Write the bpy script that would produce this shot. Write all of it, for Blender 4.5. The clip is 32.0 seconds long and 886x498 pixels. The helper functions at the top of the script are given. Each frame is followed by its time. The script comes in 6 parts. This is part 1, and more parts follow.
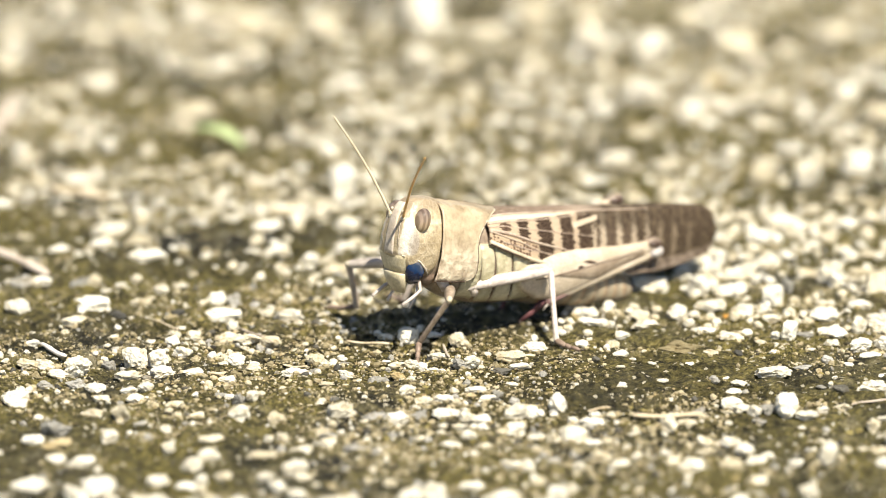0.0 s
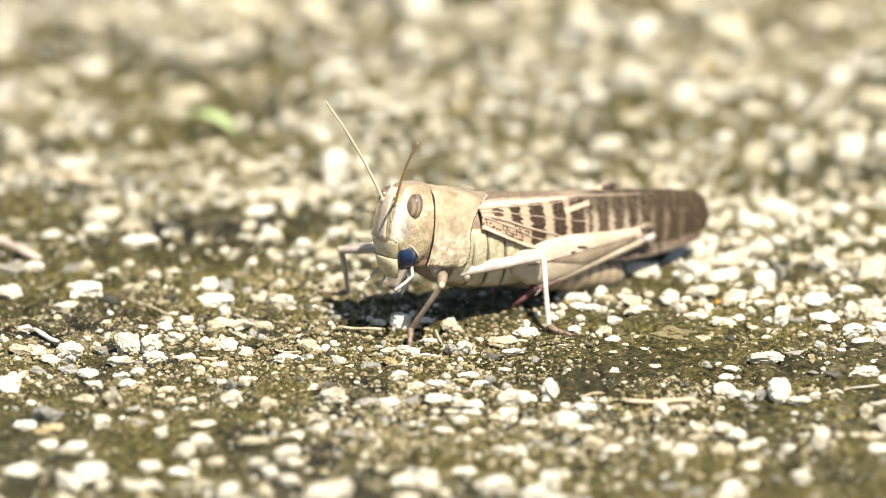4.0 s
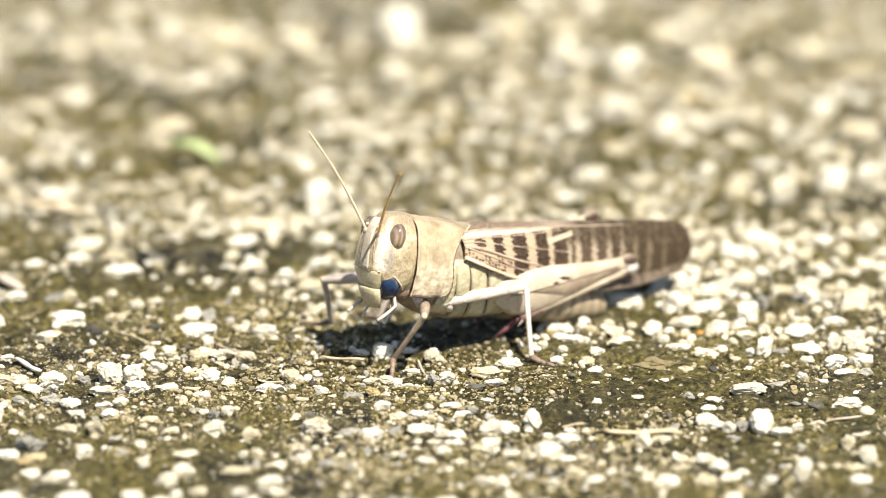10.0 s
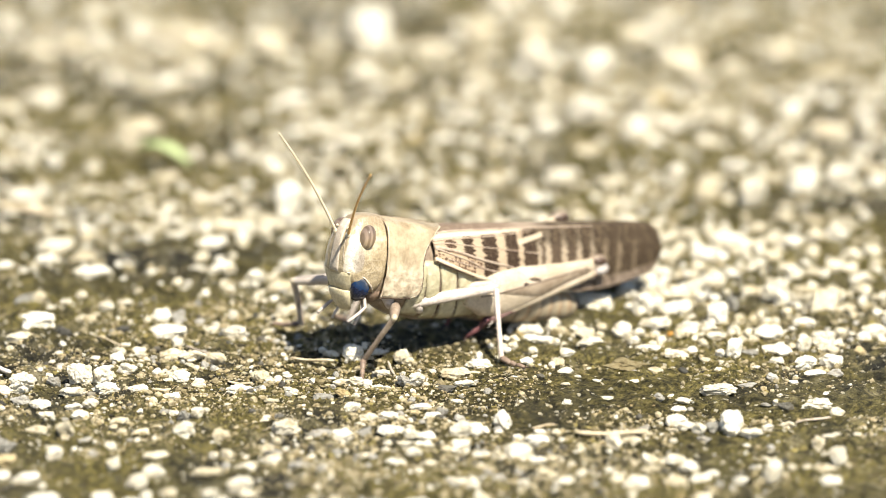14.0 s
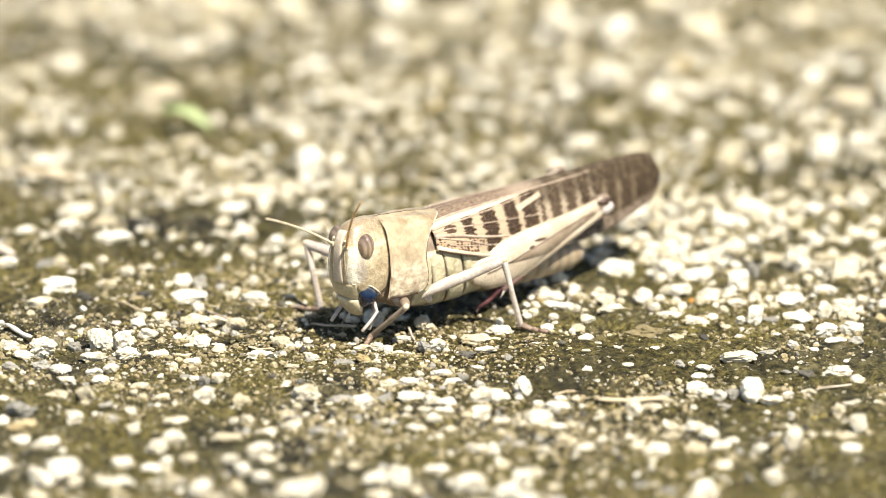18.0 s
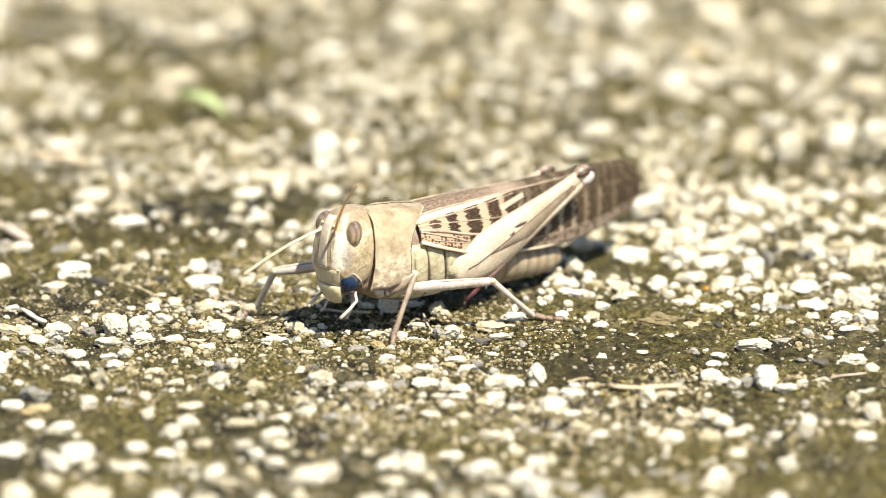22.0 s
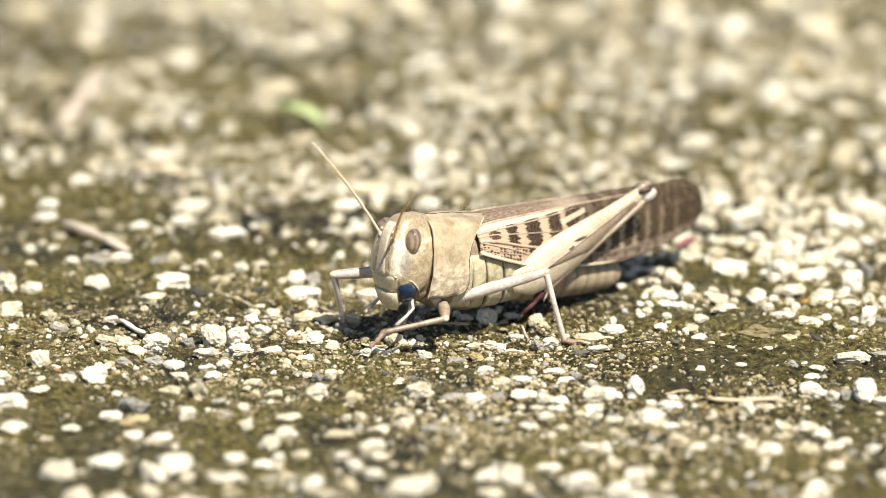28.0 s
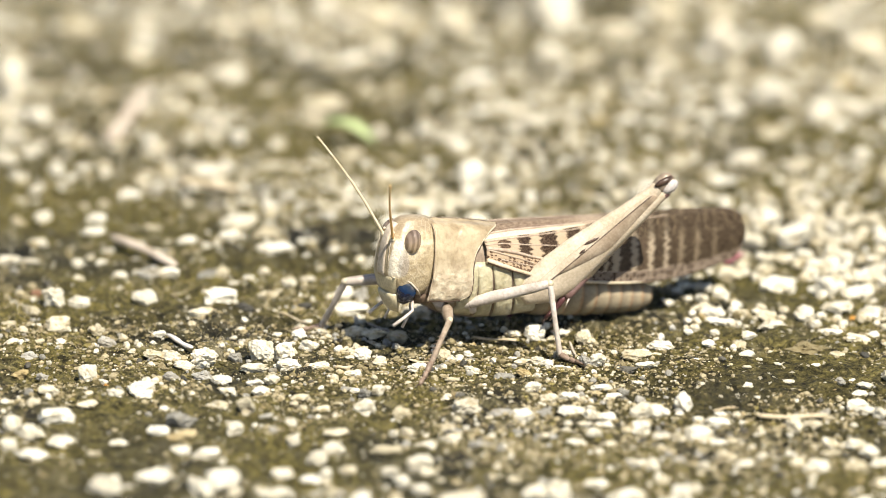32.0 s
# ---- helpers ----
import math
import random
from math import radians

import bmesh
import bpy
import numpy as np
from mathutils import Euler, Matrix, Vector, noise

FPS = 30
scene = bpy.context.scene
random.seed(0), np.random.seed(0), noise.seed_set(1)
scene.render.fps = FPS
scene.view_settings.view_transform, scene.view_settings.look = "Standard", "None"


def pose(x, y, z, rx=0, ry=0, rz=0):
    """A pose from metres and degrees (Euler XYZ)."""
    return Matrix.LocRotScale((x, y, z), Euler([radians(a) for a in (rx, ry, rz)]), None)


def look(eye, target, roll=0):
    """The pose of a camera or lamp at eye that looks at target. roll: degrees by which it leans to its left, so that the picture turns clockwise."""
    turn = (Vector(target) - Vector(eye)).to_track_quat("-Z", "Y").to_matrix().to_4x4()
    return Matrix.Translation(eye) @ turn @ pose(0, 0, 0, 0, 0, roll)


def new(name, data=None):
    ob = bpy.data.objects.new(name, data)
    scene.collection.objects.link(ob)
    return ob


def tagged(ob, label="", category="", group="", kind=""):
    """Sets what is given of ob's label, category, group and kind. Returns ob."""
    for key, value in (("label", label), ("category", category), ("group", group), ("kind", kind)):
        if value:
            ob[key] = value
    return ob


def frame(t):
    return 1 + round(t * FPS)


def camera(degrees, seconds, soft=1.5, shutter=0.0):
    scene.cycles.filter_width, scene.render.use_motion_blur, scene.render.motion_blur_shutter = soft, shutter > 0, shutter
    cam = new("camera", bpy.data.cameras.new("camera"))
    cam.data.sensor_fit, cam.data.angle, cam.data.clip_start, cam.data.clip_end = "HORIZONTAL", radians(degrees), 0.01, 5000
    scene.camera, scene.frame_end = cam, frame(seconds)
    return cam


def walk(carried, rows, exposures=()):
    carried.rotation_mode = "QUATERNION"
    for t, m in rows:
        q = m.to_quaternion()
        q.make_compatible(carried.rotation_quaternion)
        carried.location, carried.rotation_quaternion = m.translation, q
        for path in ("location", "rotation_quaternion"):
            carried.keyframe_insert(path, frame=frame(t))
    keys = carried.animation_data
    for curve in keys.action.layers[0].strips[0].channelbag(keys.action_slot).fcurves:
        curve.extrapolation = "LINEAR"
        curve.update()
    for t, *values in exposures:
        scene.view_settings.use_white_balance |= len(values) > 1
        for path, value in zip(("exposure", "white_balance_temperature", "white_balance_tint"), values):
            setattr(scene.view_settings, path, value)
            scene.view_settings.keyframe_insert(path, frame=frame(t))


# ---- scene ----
# ---- the camera and its way ----
MM = 0.001
EYE = (0.0, -951.06 * MM, 309.02 * MM)
cam = camera(5.61, 32.0, soft=0.8)
cam.data.dof.use_dof = True
cam.data.dof.focus_distance = 0.987
cam.data.dof.aperture_fstop = 15.5
# seconds, the place on the ground in millimetres at the middle of the picture, lean
CAMERA_ROWS = [
    (0, 1.46, 30.96, -0.009), (0.5, 2.29, 30.71, -0.022), (1, 1.28, 32.11, -0.001), (1.5, 1.90, 33.84, 0.047),
    (2, 2.39, 26.15, 0.121), (2.5, 2.75, 29.73, 0.042), (3, 2.58, 30.30, -0.048), (3.5, 2.26, 24.83, 0.013),
    (5.5, 2.36, 29.23, 0.024), (6, 1.56, 30.04, 0.060), (6.5, 2.56, 33.72, 0.089), (7, 4.03, 34.15, 0.129),
    (7.5, 3.71, 33.40, 0.101), (8, 2.97, 33.48, 0.105), (8.5, 4.06, 33.46, 0.065), (9, 3.42, 36.09, 0.139),
    (9.5, 4.69, 33.26, 0.180), (10, 4.31, 36.98, 0.183), (10.5, 5.12, 34.52, 0.193), (11, 5.94, 35.84, 0.269),
    (11.5, 5.89, 33.63, 0.163), (12, 4.89, 29.18, 0.119), (12.5, 6.56, 32.73, 0.279), (13, 7.51, 36.88, 0.236),
    (13.5, 7.74, 37.31, 0.213), (15.5, 6.77, 38.09, 0.292), (16, 4.54, 22.49, 0.326), (16.5, 4.46, 27.63, 0.326),
    (17, 4.32, 29.96, 0.359), (17.5, 4.83, 29.81, 0.299), (18, 5.31, 24.56, 0.362), (18.5, 5.06, 21.81, 0.406),
    (19, 3.71, 25.92, 0.419), (19.5, 3.55, 27.50, 0.399), (20, 4.95, 27.69, 0.502), (20.5, 6.64, 23.25, 0.575),
    (21, 4.45, 20.08, 0.608), (21.5, 4.29, 17.93, 0.554), (22, 3.61, 19.52, 0.588), (22.5, -0.02, 22.16, 0.601),
    (23, -0.35, 19.70, 0.648), (23.5, -2.31, 17.62, 0.669), (24, -3.11, 23.52, 0.674), (24.5, -3.42, 25.59, 0.628),
    (25, -3.56, 14.32, 0.674), (25.5, -4.33, 17.38, 0.677), (27.5, -6.14, 21.46, 0.574), (28, -7.57, 23.54, 0.545),
    (28.5, -8.75, 25.74, 0.568), (29, -8.74, 24.59, 0.592), (29.5, -8.85, 25.00, 0.569), (30, -10.25, 27.21, 0.662),
    (30.5, -11.21, 30.28, 0.709), (31, -11.86, 30.30, 0.645), (31.5, -12.12, 28.03, 0.741), (32, -13.08, 29.25, 0.627),
]
# seconds, stops: the film brightens a little in its middle
EXPOSURES = [(0, 0.82), (8, 0.86), (12, 0.90), (17, 0.91), (21, 0.89), (24, 0.83), (28, 0.73), (32, 0.71)]
walk(cam, [(t, look(EYE, (x * MM, y * MM, 0.0), roll)) for t, x, y, roll in CAMERA_ROWS], EXPOSURES)

# ---- sky, sun, exposure ----
SUN_AZ, SUN_EL = radians(149.0), radians(57.0)      # clockwise from +y
world = bpy.data.worlds.new("sky")
scene.world = world
world.use_nodes = True
wn = world.node_tree
sky = wn.nodes.new("ShaderNodeTexSky")
sky.sky_type = "NISHITA"
sky.sun_disc = False
sky.sun_elevation, sky.sun_rotation = SUN_EL, SUN_AZ
wn.links.new(sky.outputs["Color"], wn.nodes["Background"].inputs["Color"])
wn.nodes["Background"].inputs["Strength"].default_value = 0.068
sun_data = bpy.data.lights.new("sun", "SUN")
sun_data.energy, sun_data.angle, sun_data.color = 5.0, radians(0.53), (1.0, 0.935, 0.795)
sun = new("sun", sun_data)
SUN_DIR = Vector((math.sin(SUN_AZ) * math.cos(SUN_EL), math.cos(SUN_AZ) * math.cos(SUN_EL), math.sin(SUN_EL)))
sun.matrix_world = Matrix.Translation(SUN_DIR * 3.0) @ SUN_DIR.to_track_quat("Z", "Y").to_matrix().to_4x4()


# ---- materials ----
def shader(name, rough=0.6, spec=0.4):
    m = bpy.data.materials.new(name)
    m.use_nodes = True
    b = m.node_tree.nodes["Principled BSDF"]
    b.inputs["Roughness"].default_value = rough
    b.inputs["Specular IOR Level"].default_value = spec
    return m, m.node_tree, b


def noise_node(nt, scale, detail=5.0, rough=0.6, coord="Object", vector=None):
    n = nt.nodes.new("ShaderNodeTexNoise")
    n.inputs["Scale"].default_value = scale
    n.inputs["Detail"].default_value = detail
    n.inputs["Roughness"].default_value = rough
    if vector is None:
        tc = nt.nodes.new("ShaderNodeTexCoord")
        vector = tc.outputs[coord]
    nt.links.new(vector, n.inputs["Vector"])
    return n


def ramp(nt, fac, stops, mode="LINEAR"):
    r = nt.nodes.new("ShaderNodeValToRGB")
    r.color_ramp.interpolation = mode
    el = r.color_ramp.elements
    while len(el) < len(stops):
        el.new(0.5)
    for e, (p, c) in zip(el, stops):
        e.position, e.color = p, (*c, 1.0)
    nt.links.new(fac, r.inputs["Fac"])
    return r.outputs["Color"]


def mixed(nt, a, b, fac, mode="MIX"):
    x = nt.nodes.new("ShaderNodeMix")
    x.data_type, x.blend_type = "RGBA", mode
    for sock, val in ((x.inputs[0], fac), (x.inputs[6], a), (x.inputs[7], b)):
        if isinstance(val, (int, float)):
            sock.default_value = val
        elif isinstance(val, tuple):
            sock.default_value = (*val, 1.0)
        else:
            nt.links.new(val, sock)
    return x.outputs[2]


def mathed(nt, op, a, b=0.0):
    x = nt.nodes.new("ShaderNodeMath")
    x.operation = op
    for sock, val in ((x.inputs[0], a), (x.inputs[1], b)):
        if isinstance(val, (int, float)):
            sock.default_value = val
        else:
            nt.links.new(val, sock)
    return x.outputs[0]


def bumped(nt, b, height, strength, dist):
    n = nt.nodes.new("ShaderNodeBump")
    n.inputs["Strength"].default_value = strength
    n.inputs["Distance"].default_value = dist
    nt.links.new(height, n.inputs["Height"])
    nt.links.new(n.outputs["Normal"], b.inputs["Normal"])


def smooth(nt, value, lo, hi):
    """0 below lo, 1 above hi (the other way round when lo > hi), with a soft step."""
    n = nt.nodes.new("ShaderNodeMapRange")
    n.interpolation_type = "SMOOTHSTEP"
    nt.links.new(value, n.inputs["Value"])
    a, b = (lo, hi) if lo < hi else (hi, lo)
    n.inputs["From Min"].default_value, n.inputs["From Max"].default_value = a, b
    n.inputs["To Min"].default_value, n.inputs["To Max"].default_value = (0.0, 1.0) if lo < hi else (1.0, 0.0)
    return n.outputs["Result"]


def times(nt, *values):
    out = values[0]
    for v in values[1:]:
        out = mathed(nt, "MULTIPLY", out, v)
    return out


def mottled(name, dark, light, scale, fine, rough=0.55, spec=0.4, bump=0.3, depth=0.00012, cool=1.12):
    """Two-scale mottled colour with fine relief; scales in features per metre."""
    m, nt, b = shader(name, rough, spec)
    dark, light = (dark[0], dark[1], dark[2] * cool), (light[0], light[1], light[2] * cool)
    n1, n2 = noise_node(nt, scale), noise_node(nt, fine, 3.0)
    c1 = ramp(nt, n1.outputs["Fac"], [(0.32, dark), (0.68, light)])
    c2 = ramp(nt, n2.outputs["Fac"], [(0.3, (0.72, 0.70, 0.66)), (0.7, (1.12, 1.12, 1.12))])
    nt.links.new(mixed(nt, c1, c2, 0.8, "MULTIPLY"), b.inputs["Base Color"])
    bumped(nt, b, n2.outputs["Fac"], bump, depth)
    return m


def stone_material(name, dark, light, rough=0.6):
    m, nt, b = shader(name, rough, 0.35)
    info = nt.nodes.new("ShaderNodeObjectInfo")
    geo = nt.nodes.new("ShaderNodeNewGeometry")
    place = geo.outputs["Position"]
    n1, n2 = noise_node(nt, 700.0, vector=place), noise_node(nt, 5200.0, 4.0, vector=place)
    pick = mathed(nt, "FRACT", mathed(nt, "ADD", info.outputs["Random"], geo.outputs["Random Per Island"]))
    base = mixed(nt, dark, light, pick)
    nf = noise_node(nt, 1900.0, 4.0, vector=place)
    pit = ramp(nt, nf.outputs["Fac"], [(0.32, (0.62, 0.57, 0.46)), (0.46, (1.0, 1.0, 1.0))])
    base = mixed(nt, base, pit, 0.75, "MULTIPLY")
    stain = ramp(nt, n1.outputs["Fac"], [(0.34, (0.62, 0.55, 0.42)), (0.48, (1.0, 1.0, 1.0))])
    grain = ramp(nt, n2.outputs["Fac"], [(0.3, (0.74, 0.72, 0.68)), (0.6, (1.05, 1.05, 1.05))])
    nt.links.new(mixed(nt, mixed(nt, base, stain, 0.8, "MULTIPLY"), grain, 0.8, "MULTIPLY"), b.inputs["Base Color"])
    both = mathed(nt, "ADD", mathed(nt, "ADD", n1.outputs["Fac"], nf.outputs["Fac"]), mathed(nt, "MULTIPLY", n2.outputs["Fac"], 0.6))
    bumped(nt, b, both, 0.7, 0.00030)
    return m


STONE = {
    "w": stone_material("white_stone", (0.62, 0.575, 0.465), (0.85, 0.81, 0.70)),
    "c": stone_material("cream_stone", (0.50, 0.44, 0.31), (0.74, 0.675, 0.525), 0.8),
    "g": stone_material("grey_stone", (0.25, 0.24, 0.21), (0.46, 0.44, 0.395), 0.7),
    "d": stone_material("dark_stone", (0.045, 0.043, 0.037), (0.15, 0.14, 0.115), 0.8),
    "y": stone_material("ochre_stone", (0.40, 0.31, 0.15), (0.60, 0.50, 0.31), 0.7),
    "t": stone_material("tan_stone", (0.22, 0.18, 0.095), (0.50, 0.43, 0.28), 0.85),
    "r": stone_material("red_stone", (0.26, 0.13, 0.08), (0.38, 0.22, 0.15), 0.7),
    "o": stone_material("amber_stone", (0.60, 0.30, 0.05), (0.70, 0.38, 0.08), 0.4),
}


M_CRUMB = stone_material("crumb", (0.020, 0.016, 0.009), (0.225, 0.18, 0.074), 0.6)
M_QUARTZ = stone_material("quartz", (0.45, 0.43, 0.38), (0.70, 0.68, 0.62), 0.06)
M_MOSS = stone_material("moss_crumb", (0.08, 0.066, 0.020), (0.345, 0.285, 0.098), 0.7)


def ground_material():
    m, nt, b = shader("mossy_concrete", 0.88, 0.25)
    tc = nt.nodes.new("ShaderNodeTexCoord")
    v = tc.outputs["Object"]
    big = noise_node(nt, 42.0, 4.0, 0.6, vector=v)
    mid = noise_node(nt, 260.0, 5.0, 0.65, vector=v)
    fine = noise_node(nt, 1500.0, 5.0, 0.7, vector=v)
    grain = noise_node(nt, 5000.0, 3.0, 0.7, vector=v)
    base = ramp(nt, mid.outputs["Fac"], [(0.34, (0.016, 0.0155, 0.0135)), (0.46, (0.050, 0.046, 0.028)), (0.55, (0.135, 0.118, 0.058)), (0.68, (0.32, 0.28, 0.18))])
    moss = ramp(nt, fine.outputs["Fac"], [(0.38, (0.036, 0.034, 0.013)), (0.60, (0.29, 0.24, 0.072))])
    where = ramp(nt, big.outputs["Fac"], [(0.40, (0.0, 0.0, 0.0)), (0.56, (0.9, 0.9, 0.9))])
    col = mixed(nt, base, moss, where)
    sand = ramp(nt, fine.outputs["Fac"], [(0.58, (0.0, 0.0, 0.0)), (0.70, (0.7, 0.7, 0.7))])
    col = mixed(nt, col, (0.32, 0.27, 0.16), sand)
    dark = ramp(nt, grain.outputs["Fac"], [(0.28, (0.45, 0.44, 0.40)), (0.58, (1.1, 1.1, 1.1))])
    col = mixed(nt, col, dark, 0.9, "MULTIPLY")
    # noise puts crevice shade into the colour and brightens the bits between
    crevice_shade = ramp(nt, noise_node(nt, 900.0, 5.0, 0.7, vector=v).outputs["Fac"], [(0.36, (0.16, 0.155, 0.15)), (0.50, (1.0, 1.0, 1.0)), (0.64, (1.35, 1.32, 1.2))])
    col = mixed(nt, col, crevice_shade, 0.9, "MULTIPLY")
    # dark ragged patches: crusted stains, and one where the locust first stands
    sepv = nt.nodes.new("ShaderNodeSeparateXYZ")
    nt.links.new(v, sepv.inputs["Vector"])
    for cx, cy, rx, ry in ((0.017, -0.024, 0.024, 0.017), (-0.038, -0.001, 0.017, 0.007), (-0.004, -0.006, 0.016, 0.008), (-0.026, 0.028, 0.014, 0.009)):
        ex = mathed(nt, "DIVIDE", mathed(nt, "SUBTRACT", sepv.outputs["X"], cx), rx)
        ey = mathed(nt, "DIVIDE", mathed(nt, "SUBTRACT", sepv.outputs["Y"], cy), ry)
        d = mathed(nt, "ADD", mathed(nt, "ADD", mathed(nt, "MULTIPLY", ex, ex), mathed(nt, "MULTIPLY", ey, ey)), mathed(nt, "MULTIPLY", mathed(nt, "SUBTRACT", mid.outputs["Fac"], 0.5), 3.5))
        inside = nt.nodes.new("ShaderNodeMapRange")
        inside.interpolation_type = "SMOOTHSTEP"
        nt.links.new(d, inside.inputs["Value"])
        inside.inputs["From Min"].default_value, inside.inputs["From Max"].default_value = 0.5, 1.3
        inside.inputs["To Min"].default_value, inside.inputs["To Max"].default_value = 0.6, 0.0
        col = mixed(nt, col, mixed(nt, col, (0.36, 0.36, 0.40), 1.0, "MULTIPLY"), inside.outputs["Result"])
    # pale specks of fine sand
    vor = nt.nodes.new("ShaderNodeTexVoronoi")
    vor.inputs["Scale"].default_value = 1150.0
    bent = nt.nodes.new("ShaderNodeVectorMath")
    bent.operation = "MULTIPLY_ADD"
    nt.links.new(noise_node(nt, 2600.0, 3.0, vector=v).outputs["Color"], bent.inputs[0])
    bent.inputs[1].default_value = (0.0009, 0.0009, 0.0009)
    nt.links.new(v, bent.inputs[2])
    nt.links.new(bent.outputs["Vector"], vor.inputs["Vector"])
    sep = nt.nodes.new("ShaderNodeSeparateColor")
    nt.links.new(vor.outputs["Color"], sep.inputs["Color"])
    speck = mathed(nt, "MULTIPLY", mathed(nt, "LESS_THAN", vor.outputs["Distance"], 0.30), mathed(nt, "LESS_THAN", sep.outputs[0], 0.20))
    col = mixed(nt, col, (0.60, 0.54, 0.40), speck)
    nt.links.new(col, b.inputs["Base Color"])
    h = mathed(nt, "ADD", mathed(nt, "MULTIPLY", fine.outputs["Fac"], 1.4), mathed(nt, "ADD", mathed(nt, "MULTIPLY", grain.outputs["Fac"], 0.6), speck))
    bumped(nt, b, mathed(nt, "ADD", h, mathed(nt, "MULTIPLY", mid.outputs["Fac"], 2.0)), 1.0, 0.0008)
    return m


def tegmen_material():
    """Folded forewing: cream with dark brown blocks near the base, smoky brown towards the tip."""
    m, nt, b = shader("forewing", 0.55, 0.12)
    uv = nt.nodes.new("ShaderNodeUVMap")
    uv.uv_map = "UVMap"
    wob = noise_node(nt, 20.0, 2.0, 0.5, vector=uv.outputs["UV"])
    sep = nt.nodes.new("ShaderNodeSeparateXYZ")
    nt.links.new(uv.outputs["UV"], sep.inputs["Vector"])
    u0, v0 = sep.outputs["X"], sep.outputs["Y"]
    w = mathed(nt, "MULTIPLY", mathed(nt, "SUBTRACT", wob.outputs["Fac"], 0.5), 0.030)
    # ragged block edges that follow the cells between the cross-veins
    cell = nt.nodes.new("ShaderNodeMapping")
    cell.inputs["Scale"].default_value = (16.0, 26.0, 1.0)
    nt.links.new(uv.outputs["UV"], cell.inputs["Vector"])
    mid_n = noise_node(nt, 1.0, 1.0, 0.5, vector=cell.outputs["Vector"])
    u = mathed(nt, "ADD", mathed(nt, "ADD", u0, w), mathed(nt, "MULTIPLY", mathed(nt, "SUBTRACT", mid_n.outputs["Fac"], 0.5), 0.034))
    C, D, E = (0.43, 0.335, 0.235), (0.028, 0.016, 0.011), (0.20, 0.155, 0.105)
    G, N = (0.38, 0.31, 0.225), (0.066, 0.046, 0.032)
    stops = [(0.0, C)]
    for lo, hi, gap, ink in ((0.120, 0.167, C, D), (0.202, 0.271, C, D), (0.304, 0.364, C, D), (0.382, 0.448, G, D), (0.462, 0.484, G, N), (0.504, 0.556, G, N)):
        stops += [(lo, stops[-1][1]), (lo + 0.005, ink), (hi - 0.003, ink), (hi + 0.002, gap)]
    blocks = ramp(nt, u, stops)
    B = (0.038, 0.026, 0.017)
    bars = ramp(nt, u, [(0.560, G), (0.578, G), (0.586, N), (0.618, N), (0.625, G), (0.638, G), (0.646, B), (0.680, B), (0.688, G), (0.698, G), (0.706, B), (0.738, B), (0.746, E), (0.756, E),
                        (0.764, B), (0.800, B), (0.808, E), (0.820, E), (0.828, B), (0.872, B), (0.880, E), (0.888, E), (0.896, B), (0.94, B), (0.948, E), (0.956, B)])
    patchy = noise_node(nt, 9.0, 3.0, 0.6, vector=uv.outputs["UV"])
    broken = ramp(nt, patchy.outputs["Fac"], [(0.30, (0.35, 0.35, 0.35)), (0.46, (1.0, 1.0, 1.0))])
    bars = mixed(nt, B, bars, broken)
    blocks = mixed(nt, blocks, bars, mathed(nt, "GREATER_THAN", u, 0.562))
    stretch = nt.nodes.new("ShaderNodeMapping")
    stretch.inputs["Scale"].default_value = (42.0, 9.0, 1.0)
    nt.links.new(uv.outputs["UV"], stretch.inputs["Vector"])
    tip_n = noise_node(nt, 1.0, 4.0, 0.7, vector=stretch.outputs["Vector"])
    tip = ramp(nt, tip_n.outputs["Fac"], [(0.40, (0.018, 0.012, 0.008)), (0.50, (0.036, 0.025, 0.016)), (0.63, (0.10, 0.075, 0.048))])
    tipward = ramp(nt, u0, [(0.55, (0.0, 0.0, 0.0)), (0.72, (0.12, 0.12, 0.12)), (0.84, (0.28, 0.28, 0.28)), (0.95, (0.85, 0.85, 0.85))])
    col = mixed(nt, blocks, tip, tipward)
    # the upper field turns brown beyond the middle
    brown = times(nt, smooth(nt, mathed(nt, "ADD", v0, mathed(nt, "MULTIPLY", w, 2.0)), 0.46, 0.30), smooth(nt, u0, 0.34, 0.46))
    col = mixed(nt, col, tip, mathed(nt, "MULTIPLY", brown, 0.8))
    # first small spot near the base
    su = mathed(nt, "DIVIDE", mathed(nt, "SUBTRACT", u, 0.066), 0.026)
    sv = mathed(nt, "DIVIDE", mathed(nt, "SUBTRACT", v0, 0.42), 0.09)
    spot = mathed(nt, "LESS_THAN", mathed(nt, "ADD", mathed(nt, "MULTIPLY", su, su), mathed(nt, "MULTIPLY", sv, sv)), 1.0)
    col = mixed(nt, col, (0.06, 0.036, 0.024), spot)
    # fine chequer of dark cells along the lower field near the base
    scale = nt.nodes.new("ShaderNodeMapping")
    scale.inputs["Scale"].default_value = (74.0, 17.0, 1.0)
    nt.links.new(uv.outputs["UV"], scale.inputs["Vector"])
    vor = nt.nodes.new("ShaderNodeTexVoronoi")
    vor.inputs["Scale"].default_value = 1.0
    vor.inputs["Randomness"].default_value = 0.45
    nt.links.new(scale.outputs["Vector"], vor.inputs["Vector"])
    vs = nt.nodes.new("ShaderNodeSeparateColor")
    nt.links.new(vor.outputs["Color"], vs.inputs["Color"])
    cells = mathed(nt, "MULTIPLY", mathed(nt, "LESS_THAN", vs.outputs[0], 0.72), mathed(nt, "LESS_THAN", vor.outputs["Distance"], 0.48))
    chequer = mixed(nt, (0.44, 0.33, 0.225), (0.085, 0.047, 0.032), cells)
